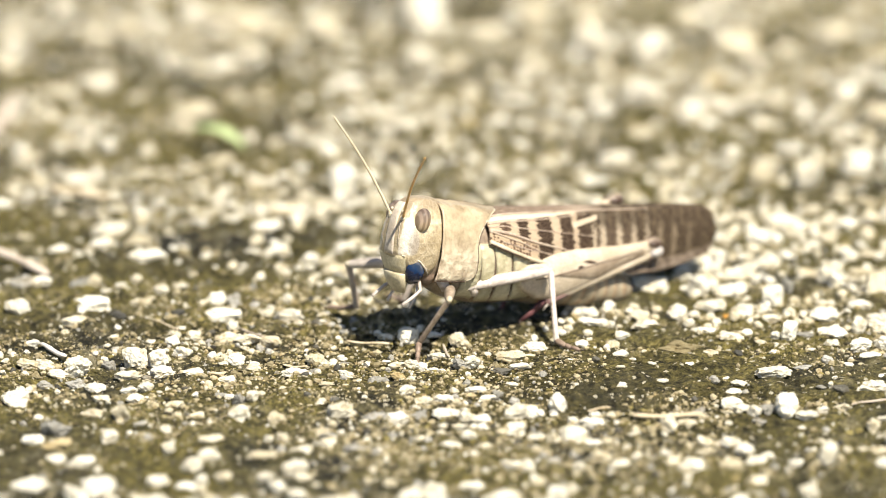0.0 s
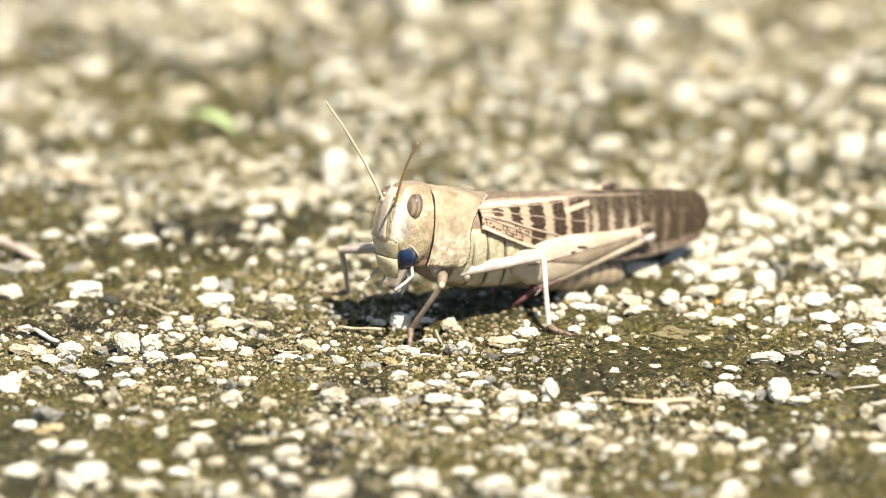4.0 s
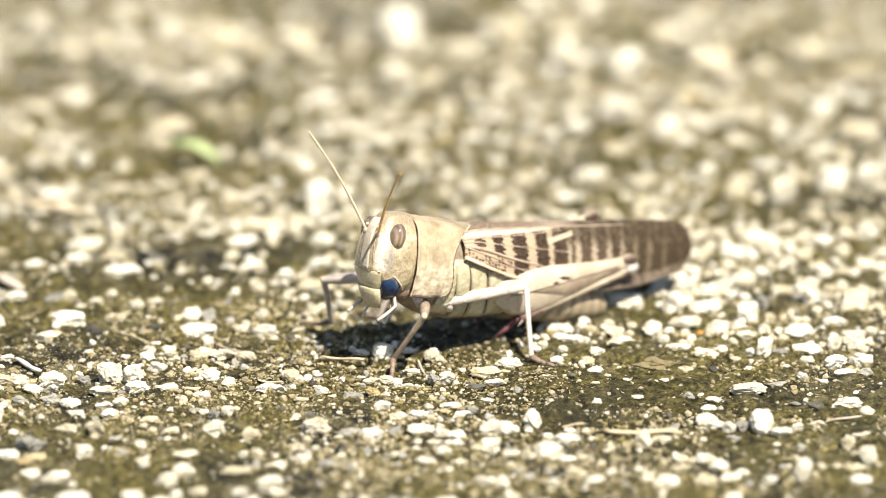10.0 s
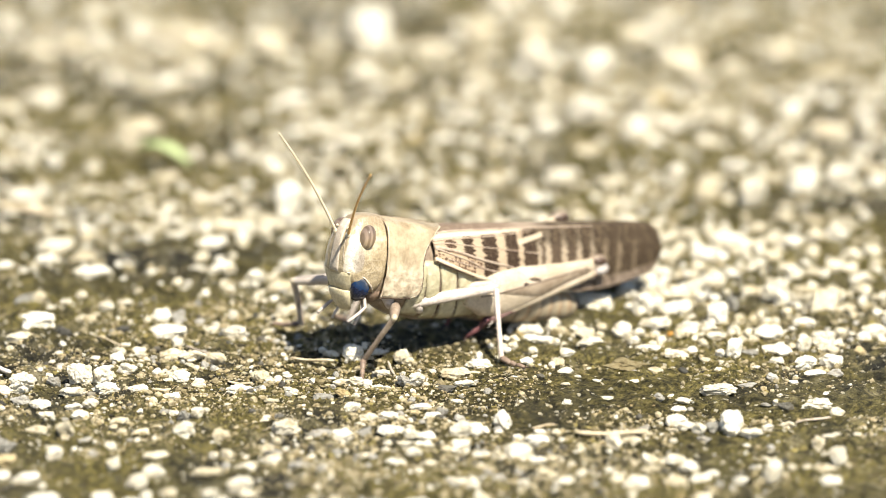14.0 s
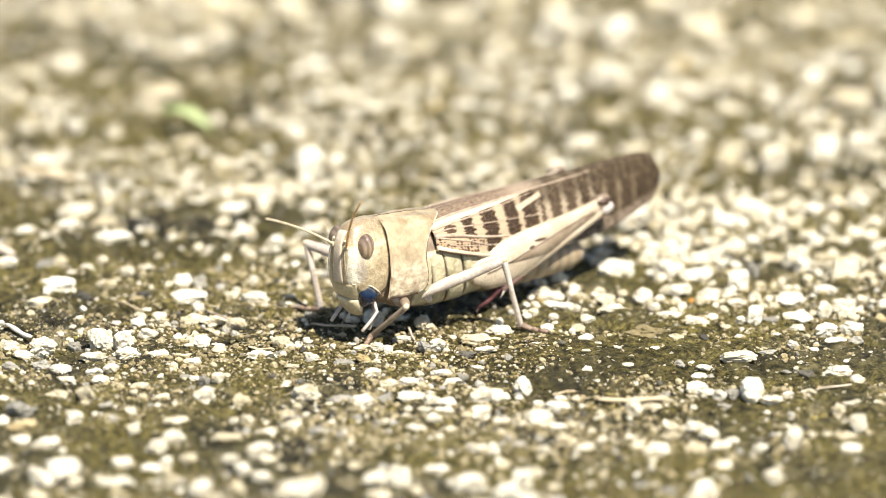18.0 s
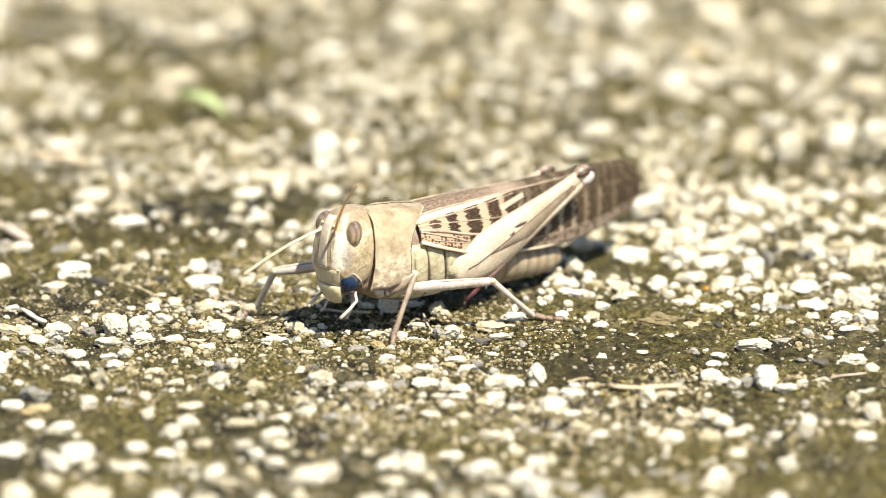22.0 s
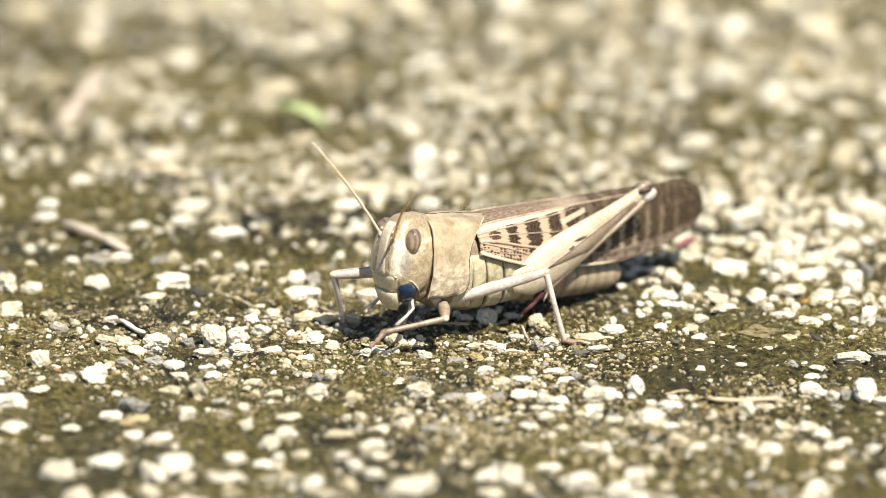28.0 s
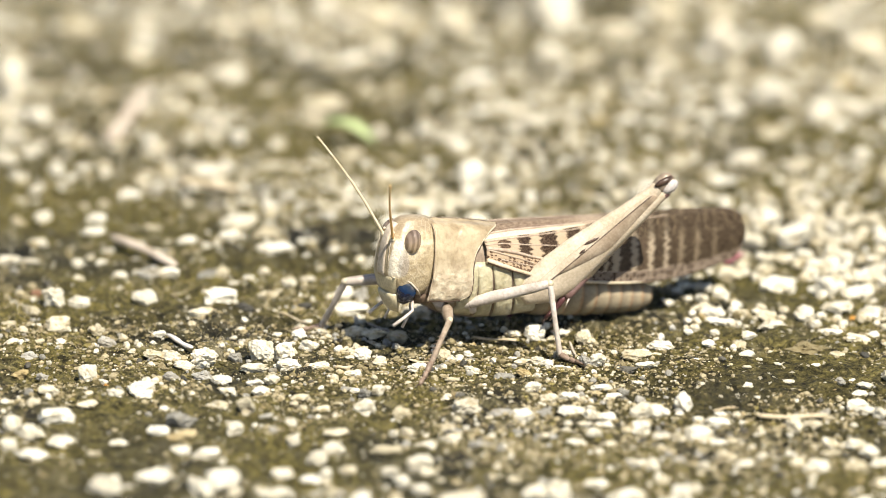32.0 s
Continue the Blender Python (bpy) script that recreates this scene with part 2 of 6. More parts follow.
    low = mathed(nt, "MULTIPLY", mathed(nt, "GREATER_THAN", v0, mathed(nt, "ADD", mathed(nt, "MULTIPLY", u0, 0.6), 0.56)), mathed(nt, "LESS_THAN", mathed(nt, "ADD", u0, mathed(nt, "MULTIPLY", w, 3.0)), 0.20))
    col = mixed(nt, col, chequer, low)
    hem = mathed(nt, "MULTIPLY", mathed(nt, "GREATER_THAN", v0, 0.84), mathed(nt, "GREATER_THAN", u0, 0.30))
    col = mixed(nt, col, mixed(nt, (0.20, 0.155, 0.12), (0.05, 0.034, 0.025), cells), hem)
    # pale streak below the shoulder, and the pinkish brown back strip above it
    edge = mathed(nt, "ADD", mathed(nt, "MULTIPLY", u0, -0.30), 0.305)
    streak = mathed(nt, "MULTIPLY", mathed(nt, "LESS_THAN", v0, edge), smooth(nt, u0, 0.52, 0.36))
    col = mixed(nt, col, (0.62, 0.52, 0.40), streak)
    # pale slash across the dark blocks, and a pale vein through the middle field
    off = mathed(nt, "ABSOLUTE", mathed(nt, "SUBTRACT", v0, mathed(nt, "ADD", mathed(nt, "MULTIPLY", u0, -1.0), 0.72)))
    slash = mathed(nt, "MULTIPLY", mathed(nt, "LESS_THAN", off, 0.035), mathed(nt, "MULTIPLY", mathed(nt, "GREATER_THAN", u0, 0.365), mathed(nt, "LESS_THAN", u0, 0.475)))
    col = mixed(nt, col, (0.58, 0.48, 0.36), mathed(nt, "MULTIPLY", slash, 0.85))
    back_n = noise_node(nt, 60.0, 4.0, 0.6, vector=uv.outputs["UV"])
    back = ramp(nt, back_n.outputs["Fac"], [(0.4, (0.11, 0.072, 0.05)), (0.62, (0.29, 0.22, 0.16))])
    top = mathed(nt, "LESS_THAN", v0, mathed(nt, "ADD", mathed(nt, "MULTIPLY", u0, -0.01), 0.168))
    base_top = mathed(nt, "MULTIPLY", top, smooth(nt, u0, 0.58, 0.30))
    col = mixed(nt, col, back, base_top)
    # netting of veins
    net = nt.nodes.new("ShaderNodeMapping")
    net.inputs["Scale"].default_value = (120.0, 20.0, 1.0)
    nt.links.new(uv.outputs["UV"], net.inputs["Vector"])
    v2 = nt.nodes.new("ShaderNodeTexVoronoi")
    v2.feature = "DISTANCE_TO_EDGE"
    v2.inputs["Scale"].default_value = 1.0
    nt.links.new(net.outputs["Vector"], v2.inputs["Vector"])
    line = mathed(nt, "LESS_THAN", v2.outputs["Distance"], 0.07)
    col = mixed(nt, col, mixed(nt, col, (0.30, 0.215, 0.135), 0.25), line)
    nt.links.new(col, b.inputs["Base Color"])
    bumped(nt, b, v2.outputs["Distance"], 0.35, 0.00010)
    return m


M_GROUND = ground_material()
M_HEAD = mottled("head_cuticle", (0.52, 0.43, 0.295), (0.69, 0.595, 0.44), 480.0, 2600.0, 0.36, 0.5, 0.35)
M_PLEURA = mottled("side_cuticle", (0.42, 0.375, 0.21), (0.66, 0.60, 0.39), 420.0, 1500.0, 0.30, 0.6, 0.7, 0.0003)
M_RIDGE = mottled("pale_cuticle", (0.52, 0.44, 0.27), (0.66, 0.58, 0.40), 600.0, 3600.0, 0.4, 0.5)
M_CLYP = mottled("yellow_cuticle", (0.53, 0.45, 0.25), (0.69, 0.605, 0.38), 700.0, 4000.0, 0.4, 0.5)
# dark brown for real seams and for strips that stand in for shade
M_SEAM_SHADE = mottled("seam_shade", (0.075, 0.045, 0.03), (0.13, 0.085, 0.055), 900.0, 4000.0, 0.6)
M_BROWN = mottled("brown_cuticle", (0.045, 0.027, 0.018), (0.11, 0.065, 0.04), 700.0, 4000.0, 0.4, 0.5)
M_LEG = mottled("leg_cuticle", (0.47, 0.40, 0.305), (0.68, 0.605, 0.49), 600.0, 3000.0, 0.30, 0.6)
M_LEGTAN = mottled("leg_tan", (0.21, 0.155, 0.10), (0.37, 0.295, 0.20), 800.0, 3000.0, 0.38, 0.5)
M_TARSUS = mottled("foot_cuticle", (0.15, 0.10, 0.065), (0.31, 0.225, 0.15), 1100.0, 5000.0, 0.5, 0.4)
M_FEMUR = mottled("hind_femur", (0.48, 0.39, 0.25), (0.67, 0.575, 0.41), 380.0, 3800.0, 0.45, 0.4)
M_BAND = mottled("thigh_band", (0.32, 0.24, 0.15), (0.50, 0.40, 0.27), 700.0, 4000.0, 0.5, 0.35)
M_LOBE = mottled("white_cuticle", (0.48, 0.43, 0.36), (0.64, 0.59, 0.51), 700.0, 4000.0, 0.35, 0.5)
M_RED = mottled("red_cuticle", (0.16, 0.085, 0.07), (0.31, 0.20, 0.165), 800.0, 4000.0, 0.45, 0.5)
M_HINDFOOT = mottled("hind_foot_cuticle", (0.085, 0.03, 0.03), (0.20, 0.085, 0.08), 900.0, 4000.0, 0.5, 0.4)
M_WING = tegmen_material()
M_VEIN = mottled("vein", (0.34, 0.25, 0.17), (0.58, 0.47, 0.33), 900.0, 4000.0, 0.45)
# two tints of one cuticle: the light on each feeler is painted in
M_ANT = mottled("antenna", (0.74, 0.60, 0.35), (0.90, 0.78, 0.52), 700.0, 6000.0, 0.4, 0.5)
M_ANT_ORANGE_LIT = mottled("antenna_orange_lit", (0.90, 0.50, 0.14), (0.97, 0.60, 0.22), 700.0, 6000.0, 0.4, 0.5)
M_STRAW = mottled("dry_straw", (0.42, 0.33, 0.18), (0.68, 0.58, 0.38), 500.0, 4000.0, 0.6, 0.3)
M_BLEACHED = mottled("bleached_straw", (0.62, 0.56, 0.44), (0.82, 0.77, 0.65), 500.0, 4000.0, 0.6, 0.3)
M_TWIG = mottled("bleached_twig", (0.40, 0.33, 0.23), (0.62, 0.53, 0.40), 400.0, 3000.0, 0.8, 0.2)
M_LEAF = mottled("green_leaf", (0.36, 0.44, 0.17), (0.50, 0.57, 0.28), 300.0, 2500.0, 0.5, 0.4)
M_CRIMSON = mottled("crimson_petal", (0.22, 0.06, 0.07), (0.36, 0.15, 0.14), 500.0, 3000.0, 0.5, 0.4)


def eye_material():
    m, nt, b = shader("compound_eye", 0.09, 0.7)
    tc = nt.nodes.new("ShaderNodeTexCoord")
    sep = nt.nodes.new("ShaderNodeSeparateXYZ")
    nt.links.new(tc.outputs["Generated"], sep.inputs["Vector"])
    n = noise_node(nt, 2600.0, 3.0)
    z = mathed(nt, "ADD", sep.outputs["Z"], mathed(nt, "MULTIPLY", n.outputs["Fac"], 0.22))
    col = ramp(nt, z, [(0.12, (0.46, 0.35, 0.22)), (0.5, (0.33, 0.245, 0.165)), (0.95, (0.19, 0.14, 0.11))])
    stripes = nt.nodes.new("ShaderNodeTexWave")
    stripes.inputs["Scale"].default_value = 560.0
    stripes.inputs["Distortion"].default_value = 1.5
    nt.links.new(tc.outputs["Object"], stripes.inputs["Vector"])
    sc = ramp(nt, stripes.outputs["Color"], [(0.2, (0.50, 0.46, 0.42)), (0.8, (1.12, 1.12, 1.12))])
    nt.links.new(mixed(nt, col, sc, 0.7, "MULTIPLY"), b.inputs["Base Color"])
    return m


def head_material():
    """Tan head with its own pigment: pale face stripes, dark lines below the feelers, grey cheeks, brown crown."""
    m, nt, b = shader("head_pattern", 0.30, 0.6)
    tc = nt.nodes.new("ShaderNodeTexCoord")
    warp = noise_node(nt, 700.0, 3.0)
    sep = nt.nodes.new("ShaderNodeSeparateXYZ")
    nt.links.new(tc.outputs["Object"], sep.inputs["Vector"])
    jit = mathed(nt, "MULTIPLY", mathed(nt, "SUBTRACT", warp.outputs["Fac"], 0.5), 0.5)
    x = mathed(nt, "MULTIPLY", sep.outputs["X"], 1000.0)
    ay = mathed(nt, "ADD", mathed(nt, "ABSOLUTE", mathed(nt, "MULTIPLY", sep.outputs["Y"], 1000.0)), jit)
    z = mathed(nt, "ADD", mathed(nt, "MULTIPLY", sep.outputs["Z"], 1000.0), jit)
    n1, n2 = noise_node(nt, 450.0), noise_node(nt, 2400.0, 3.0)
    col = ramp(nt, n1.outputs["Fac"], [(0.34, (0.37, 0.29, 0.175)), (0.52, (0.51, 0.415, 0.27)), (0.66, (0.61, 0.51, 0.35))])
    front = smooth(nt, x, 14.3, 14.9)
    col = mixed(nt, col, (0.47, 0.375, 0.235), mathed(nt, "MULTIPLY", front, 0.7))
    pale = times(nt, smooth(nt, ay, 1.35, 1.55), smooth(nt, ay, 2.75, 2.5), smooth(nt, z, 6.3, 6.8), smooth(nt, z, 10.9, 10.3), front)
    col = mixed(nt, col, (0.82, 0.75, 0.61), mathed(nt, "MULTIPLY", pale, 0.95))
    ex = mathed(nt, "DIVIDE", mathed(nt, "SUBTRACT", x, 14.75), 0.62)
    ez = mathed(nt, "DIVIDE", mathed(nt, "SUBTRACT", z, 8.1), 1.5)
    spot = mathed(nt, "ADD", mathed(nt, "MULTIPLY", ex, ex), mathed(nt, "MULTIPLY", ez, ez))
    cheek = times(nt, smooth(nt, spot, 1.35, 0.75), smooth(nt, ay, 2.2, 2.5))
    col = mixed(nt, col, (0.30, 0.265, 0.24), mathed(nt, "MULTIPLY", cheek, 0.65))
    dark = times(nt, smooth(nt, ay, 0.85, 1.0), smooth(nt, ay, 1.4, 1.2), mathed(nt, "ADD", mathed(nt, "MULTIPLY", smooth(nt, z, 9.1, 9.9), 0.9), 0.06), smooth(nt, z, 6.6, 7.4), smooth(nt, z, 11.0, 10.6), front)
    col = mixed(nt, col, (0.14, 0.115, 0.095), mathed(nt, "MULTIPLY", dark, 0.5))
    behind = times(nt, smooth(nt, z, 10.0, 10.25), smooth(nt, z, 10.75, 10.5), smooth(nt, x, 12.9, 12.6))
    col = mixed(nt, col, (0.68, 0.58, 0.42), mathed(nt, "MULTIPLY", behind, 0.7))
    crown = smooth(nt, z, 10.9, 12.2)
    col = mixed(nt, col, (0.27, 0.20, 0.125), mathed(nt, "MULTIPLY", crown, 0.6))
    rx = mathed(nt, "DIVIDE", mathed(nt, "SUBTRACT", x, 13.75), 1.3)
    rz = mathed(nt, "DIVIDE", mathed(nt, "SUBTRACT", z, 10.3), 1.75)
    ring = mathed(nt, "ADD", mathed(nt, "MULTIPLY", rx, rx), mathed(nt, "MULTIPLY", rz, rz))
    col = mixed(nt, col, (0.66, 0.58, 0.45), times(nt, smooth(nt, ring, 1.3, 1.0), smooth(nt, ay, 1.9, 2.2), 0.2))
    # faint pale net on the cheeks
    v = nt.nodes.new("ShaderNodeTexVoronoi")
    v.feature = "DISTANCE_TO_EDGE"
    v.inputs["Scale"].default_value = 1250.0
    nt.links.new(tc.outputs["Object"], v.inputs["Vector"])
    net = times(nt, smooth(nt, v.outputs["Distance"], 0.07, 0.0), smooth(nt, x, 14.6, 14.0))
    col = mixed(nt, col, (0.62, 0.54, 0.42), mathed(nt, "MULTIPLY", net, 0.3))
    g = ramp(nt, n2.outputs["Fac"], [(0.3, (0.66, 0.63, 0.59)), (0.7, (1.12, 1.12, 1.12))])
    nt.links.new(mixed(nt, col, g, 0.85, "MULTIPLY"), b.inputs["Base Color"])
    bumped(nt, b, mathed(nt, "ADD", n2.outputs["Fac"], mathed(nt, "MULTIPLY", net, 0.12)), 0.6, 0.00018)
    return m


def abdomen_material():
    m, nt, b = shader("abdomen", 0.5, 0.4)
    tc = nt.nodes.new("ShaderNodeTexCoord")
    sep = nt.nodes.new("ShaderNodeSeparateXYZ")
    nt.links.new(tc.outputs["Generated"], sep.inputs["Vector"])
    n = noise_node(nt, 900.0, 4.0)
    x = mathed(nt, "ADD", sep.outputs["X"], mathed(nt, "MULTIPLY", mathed(nt, "SUBTRACT", n.outputs["Fac"], 0.5), 0.4))
    col = ramp(nt, x, [(0.0, (0.40, 0.22, 0.11)), (0.22, (0.42, 0.345, 0.235)), (0.6, (0.34, 0.28, 0.195)), (1.0, (0.25, 0.195, 0.135))])
    n2 = noise_node(nt, 4000.0, 3.0)
    g = ramp(nt, n2.outputs["Fac"], [(0.3, (0.7, 0.7, 0.7)), (0.7, (1.1, 1.1, 1.1))])
    nt.links.new(mixed(nt, col, g, 0.8, "MULTIPLY"), b.inputs["Base Color"])
    bumped(nt, b, n2.outputs["Fac"], 0.4, 0.0001)
    return m


def jaw_material():
    m, nt, b = shader("blue_jaw_sheen", 0.16, 0.9)
    tc = nt.nodes.new("ShaderNodeTexCoord")
    sep = nt.nodes.new("ShaderNodeSeparateXYZ")
    nt.links.new(tc.outputs["Generated"], sep.inputs["Vector"])
    n = noise_node(nt, 1300.0, 4.0)
    k = mathed(nt, "ADD", mathed(nt, "SUBTRACT", sep.outputs["Z"], mathed(nt, "MULTIPLY", sep.outputs["X"], 0.25)), mathed(nt, "MULTIPLY", mathed(nt, "SUBTRACT", n.outputs["Fac"], 0.5), 0.35))
    # black to blue pigment; the grey top is sheen put into the colour
    col = ramp(nt, k, [(0.02, (0.004, 0.007, 0.02)), (0.26, (0.004, 0.012, 0.045)), (0.40, (0.008, 0.040, 0.125)), (0.54, (0.04, 0.065, 0.115)), (0.68, (0.24, 0.22, 0.22))])
    nt.links.new(col, b.inputs["Base Color"])
    bumped(nt, b, n.outputs["Fac"], 0.3, 0.0001)
    return m


M_BLUE = jaw_material()
def pronotum_material():
    """Olive tan shield, finely pitted, with pale and lilac blotches on its lower lobes."""
    m, nt, b = shader("pronotum_pattern", 0.30, 0.65)
    tc = nt.nodes.new("ShaderNodeTexCoord")
    sep = nt.nodes.new("ShaderNodeSeparateXYZ")
    nt.links.new(tc.outputs["Object"], sep.inputs["Vector"])
    n1, n2, n3 = noise_node(nt, 330.0), noise_node(nt, 1500.0, 4.0), noise_node(nt, 800.0, 3.0, 0.5)
    z = mathed(nt, "ADD", mathed(nt, "MULTIPLY", sep.outputs["Z"], 1000.0), mathed(nt, "MULTIPLY", n1.outputs["Fac"], 2.5))
    col = ramp(nt, n1.outputs["Fac"], [(0.36, (0.27, 0.20, 0.115)), (0.50, (0.40, 0.315, 0.20)), (0.66, (0.52, 0.43, 0.285))])
    low = smooth(nt, z, 10.4, 7.0)
    blotch = ramp(nt, n3.outputs["Fac"], [(0.34, (0.32, 0.245, 0.175)), (0.46, (0.46, 0.375, 0.27)), (0.60, (0.61, 0.53, 0.395))])
    col = mixed(nt, col, blotch, mathed(nt, "MULTIPLY", low, 0.85))
    v = nt.nodes.new("ShaderNodeTexVoronoi")
    v.inputs["Scale"].default_value = 1500.0
    nt.links.new(tc.outputs["Object"], v.inputs["Vector"])
    g = ramp(nt, n2.outputs["Fac"], [(0.32, (0.72, 0.69, 0.64)), (0.5, (1.0, 1.0, 1.0)), (0.7, (1.08, 1.08, 1.08))])
    nt.links.new(mixed(nt, col, g, 0.8, "MULTIPLY"), b.inputs["Base Color"])
    h = mathed(nt, "ADD", n2.outputs["Fac"], mathed(nt, "MULTIPLY", v.outputs["Distance"], 0.5))
    h = mathed(nt, "MULTIPLY", h, mathed(nt, "ADD", mathed(nt, "MULTIPLY", low, 0.8), 0.6))
    bumped(nt, b, h, 0.6, 0.00020)
    return m


M_PRON = pronotum_material()
M_EYE = eye_material()
M_ABD = abdomen_material()
M_FACE = head_material()


# ---- mesh helpers: all lengths in millimetres ----
def finish(me, name, material, parent, label, matrix=None):
    me.materials.append(material)
    me.polygons.foreach_set("use_smooth", [True] * len(me.polygons))
    ob = new(name, me)
    if parent is not None:
        ob.parent = parent
    if matrix is not None:
        ob.matrix_basis = matrix
    if label:
        ob["label"] = label
    return ob


def part(name, bm, material, parent, label="", matrix=None):
    """One mesh object under a thing or a part."""
    bmesh.ops.scale(bm, vec=(MM, MM, MM), verts=bm.verts)
    bmesh.ops.recalc_face_normals(bm, faces=bm.faces)
    me = bpy.data.meshes.new(name)
    bm.to_mesh(me)
    bm.free()
    return finish(me, name, material, parent, label, matrix)


def loft(rings, cap=True, bm=None, closed=True):
    bm = bm or bmesh.new()
    rows = [[bm.verts.new(p) for p in r] for r in rings]
    n = len(rows[0])
    for a, b in zip(rows, rows[1:]):
        for i in range(n if closed else n - 1):
            j = (i + 1) % n
            bm.faces.new((a[i], a[j], b[j], b[i]))
    if cap and closed:
        bm.faces.new(list(reversed(rows[0])))
        bm.faces.new(rows[-1])
    return bm


def tube(points, radii, n=10, bm=None, flat=1.0):
    """A tapering round bar along points."""
    pts = [Vector(p) for p in points]
    rings = []
    side = None
    for i, p in enumerate(pts):
        d = (pts[min(i + 1, len(pts) - 1)] - pts[max(i - 1, 0)]).normalized()
        if side is None:
            side = d.cross(Vector((0.0, 0.0, 1.0)))
            if side.length < 0.05:
                side = d.cross(Vector((0.0, 1.0, 0.0)))
        side = (side - d * side.dot(d)).normalized()
        up = side.cross(d)
        rings.append([p + (side * math.cos(a) + up * math.sin(a) * flat) * radii[i] for a in [2 * math.pi * k / n for k in range(n)]])
    return loft(rings, bm=bm)


def ellipsoid(c, r, turn=(0, 0, 0), n=16, m=10, bm=None):
    bm = bm or bmesh.new()
    rot = Euler([radians(a) for a in turn]).to_matrix()
    geom = bmesh.ops.create_uvsphere(bm, u_segments=n, v_segments=m, radius=1.0)
    for v in geom["verts"]:
        v.co = rot @ Vector((v.co.x * r[0], v.co.y * r[1], v.co.z * r[2])) + Vector(c)
    return bm


def section(x, cz, hw, hh, n=28, p=2.2):
    """Rounded cross-section of the body at x."""
    out = []
    for k in range(n):
        a = 2 * math.pi * k / n
        c, s = math.cos(a), math.sin(a)
        out.append((x, hw * math.copysign(abs(c) ** (2 / p), c), cz + hh * math.copysign(abs(s) ** (2 / p), s)))
    return out


def ease(rows, x):
    """Linear look-up in rows (x, values...)."""
    if x <= rows[0][0]:
        return rows[0][1:]
    for a, b in zip(rows, rows[1:]):
        if x <= b[0]:
            f = (x - a[0]) / (b[0] - a[0])
            return [p + (q - p) * f for p, q in zip(a[1:], b[1:])]
    return rows[-1][1:]


def curve(rows, x):
    """Smooth look-up in rows (x, values...), x rising."""
    if x <= rows[0][0]:
        return list(rows[0][1:])
    for i in range(len(rows) - 1):
        a, b = rows[i], rows[i + 1]
        if x <= b[0]:
            p, q = rows[max(0, i - 1)], rows[min(len(rows) - 1, i + 2)]
            h, f = b[0] - a[0], (x - a[0]) / (b[0] - a[0])
            out = []
            for k in range(1, len(a)):
                ma = (b[k] - p[k]) / (b[0] - p[0]) * h
                mb = (q[k] - a[k]) / (q[0] - a[0]) * h
                out.append((2 * f ** 3 - 3 * f ** 2 + 1) * a[k] + (f ** 3 - 2 * f ** 2 + f) * ma + (3 * f ** 2 - 2 * f ** 3) * b[k] + (f ** 3 - f ** 2) * mb)
            return out
    return list(rows[-1][1:])


# ---- the ground ----
rng = np.random.default_rng(7)
_LATTICE = rng.random((257, 257))


def value_noise(x, y, size, shift=0.0):
    u, v = np.asarray(x) / size + shift + 1000.0, np.asarray(y) / size + 1.7 * shift + 1000.0
    i, j = np.floor(u).astype(int), np.floor(v).astype(int)
    f, g = u - i, v - j
    f, g = f * f * (3 - 2 * f), g * g * (3 - 2 * g)
    a, b = _LATTICE[i % 257, j % 257], _LATTICE[(i + 1) % 257, j % 257]
    c, d = _LATTICE[i % 257, (j + 1) % 257], _LATTICE[(i + 1) % 257, (j + 1) % 257]
    return (a * (1 - f) + b * f) * (1 - g) + (c * (1 - f) + d * f) * g - 0.5


def ground_height(x, y):
    """Height of the rough concrete in millimetres."""
    return (0.5 * value_noise(x, y, 17.0, 3.1) + 0.5 * value_noise(x, y, 5.3, 9.4)
            + 0.95 * value_noise(x, y, 2.3, 17.2) + 0.75 * value_noise(x, y, 1.1, 5.5))


def graded(a, b, step):
    core = np.arange(a, b + step, step)
    grow = np.cumsum(0.8 * 1.28 ** np.arange(50))
    grow = grow[grow < 4.0e5]
    return np.concatenate([a - grow[::-1], core, core[-1] + grow])


def sheet(name, xs, ys, height, material):
    gx, gy = np.meshgrid(xs, ys)
    gz = height(gx, gy)
    co = np.stack([gx, gy, gz], -1).reshape(-1, 3) * MM
    nx, ny = len(xs), len(ys)
    k = (np.arange(ny - 1)[:, None] * nx + np.arange(nx - 1)[None, :]).ravel()
    faces = np.stack([k, k + 1, k + nx + 1, k + nx], -1)
    me = bpy.data.meshes.new(name)
    me.vertices.add(len(co))
    me.vertices.foreach_set("co", co.ravel())
    me.loops.add(faces.size)
    me.loops.foreach_set("vertex_index", faces.ravel())
    me.polygons.add(len(faces))
    me.polygons.foreach_set("loop_start", np.arange(len(faces)) * 4)
    me.update(calc_edges=True)
    return finish(me, name, material, None, "")


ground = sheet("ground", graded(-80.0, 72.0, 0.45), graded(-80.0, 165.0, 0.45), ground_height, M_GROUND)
tagged(ground, "weathered mossy concrete with pale stone grit pressed into it", "ground", kind="structure")

# ---- the locust, built head along +x, its left side +y ----
locust = new("locust")
tagged(locust, "dusty tan grasshopper with banded brown wings standing on mossy concrete", "grasshopper")


def thorax_at(x):
    return ease([(-6, 4.9, 2.5, 3.2), (-3, 5.2, 3.1, 4.2), (0, 5.5, 3.45, 4.7), (4, 5.7, 3.55, 4.9), (8, 5.9, 3.2, 4.4), (10.6, 6.3, 2.5, 3.6)], x)


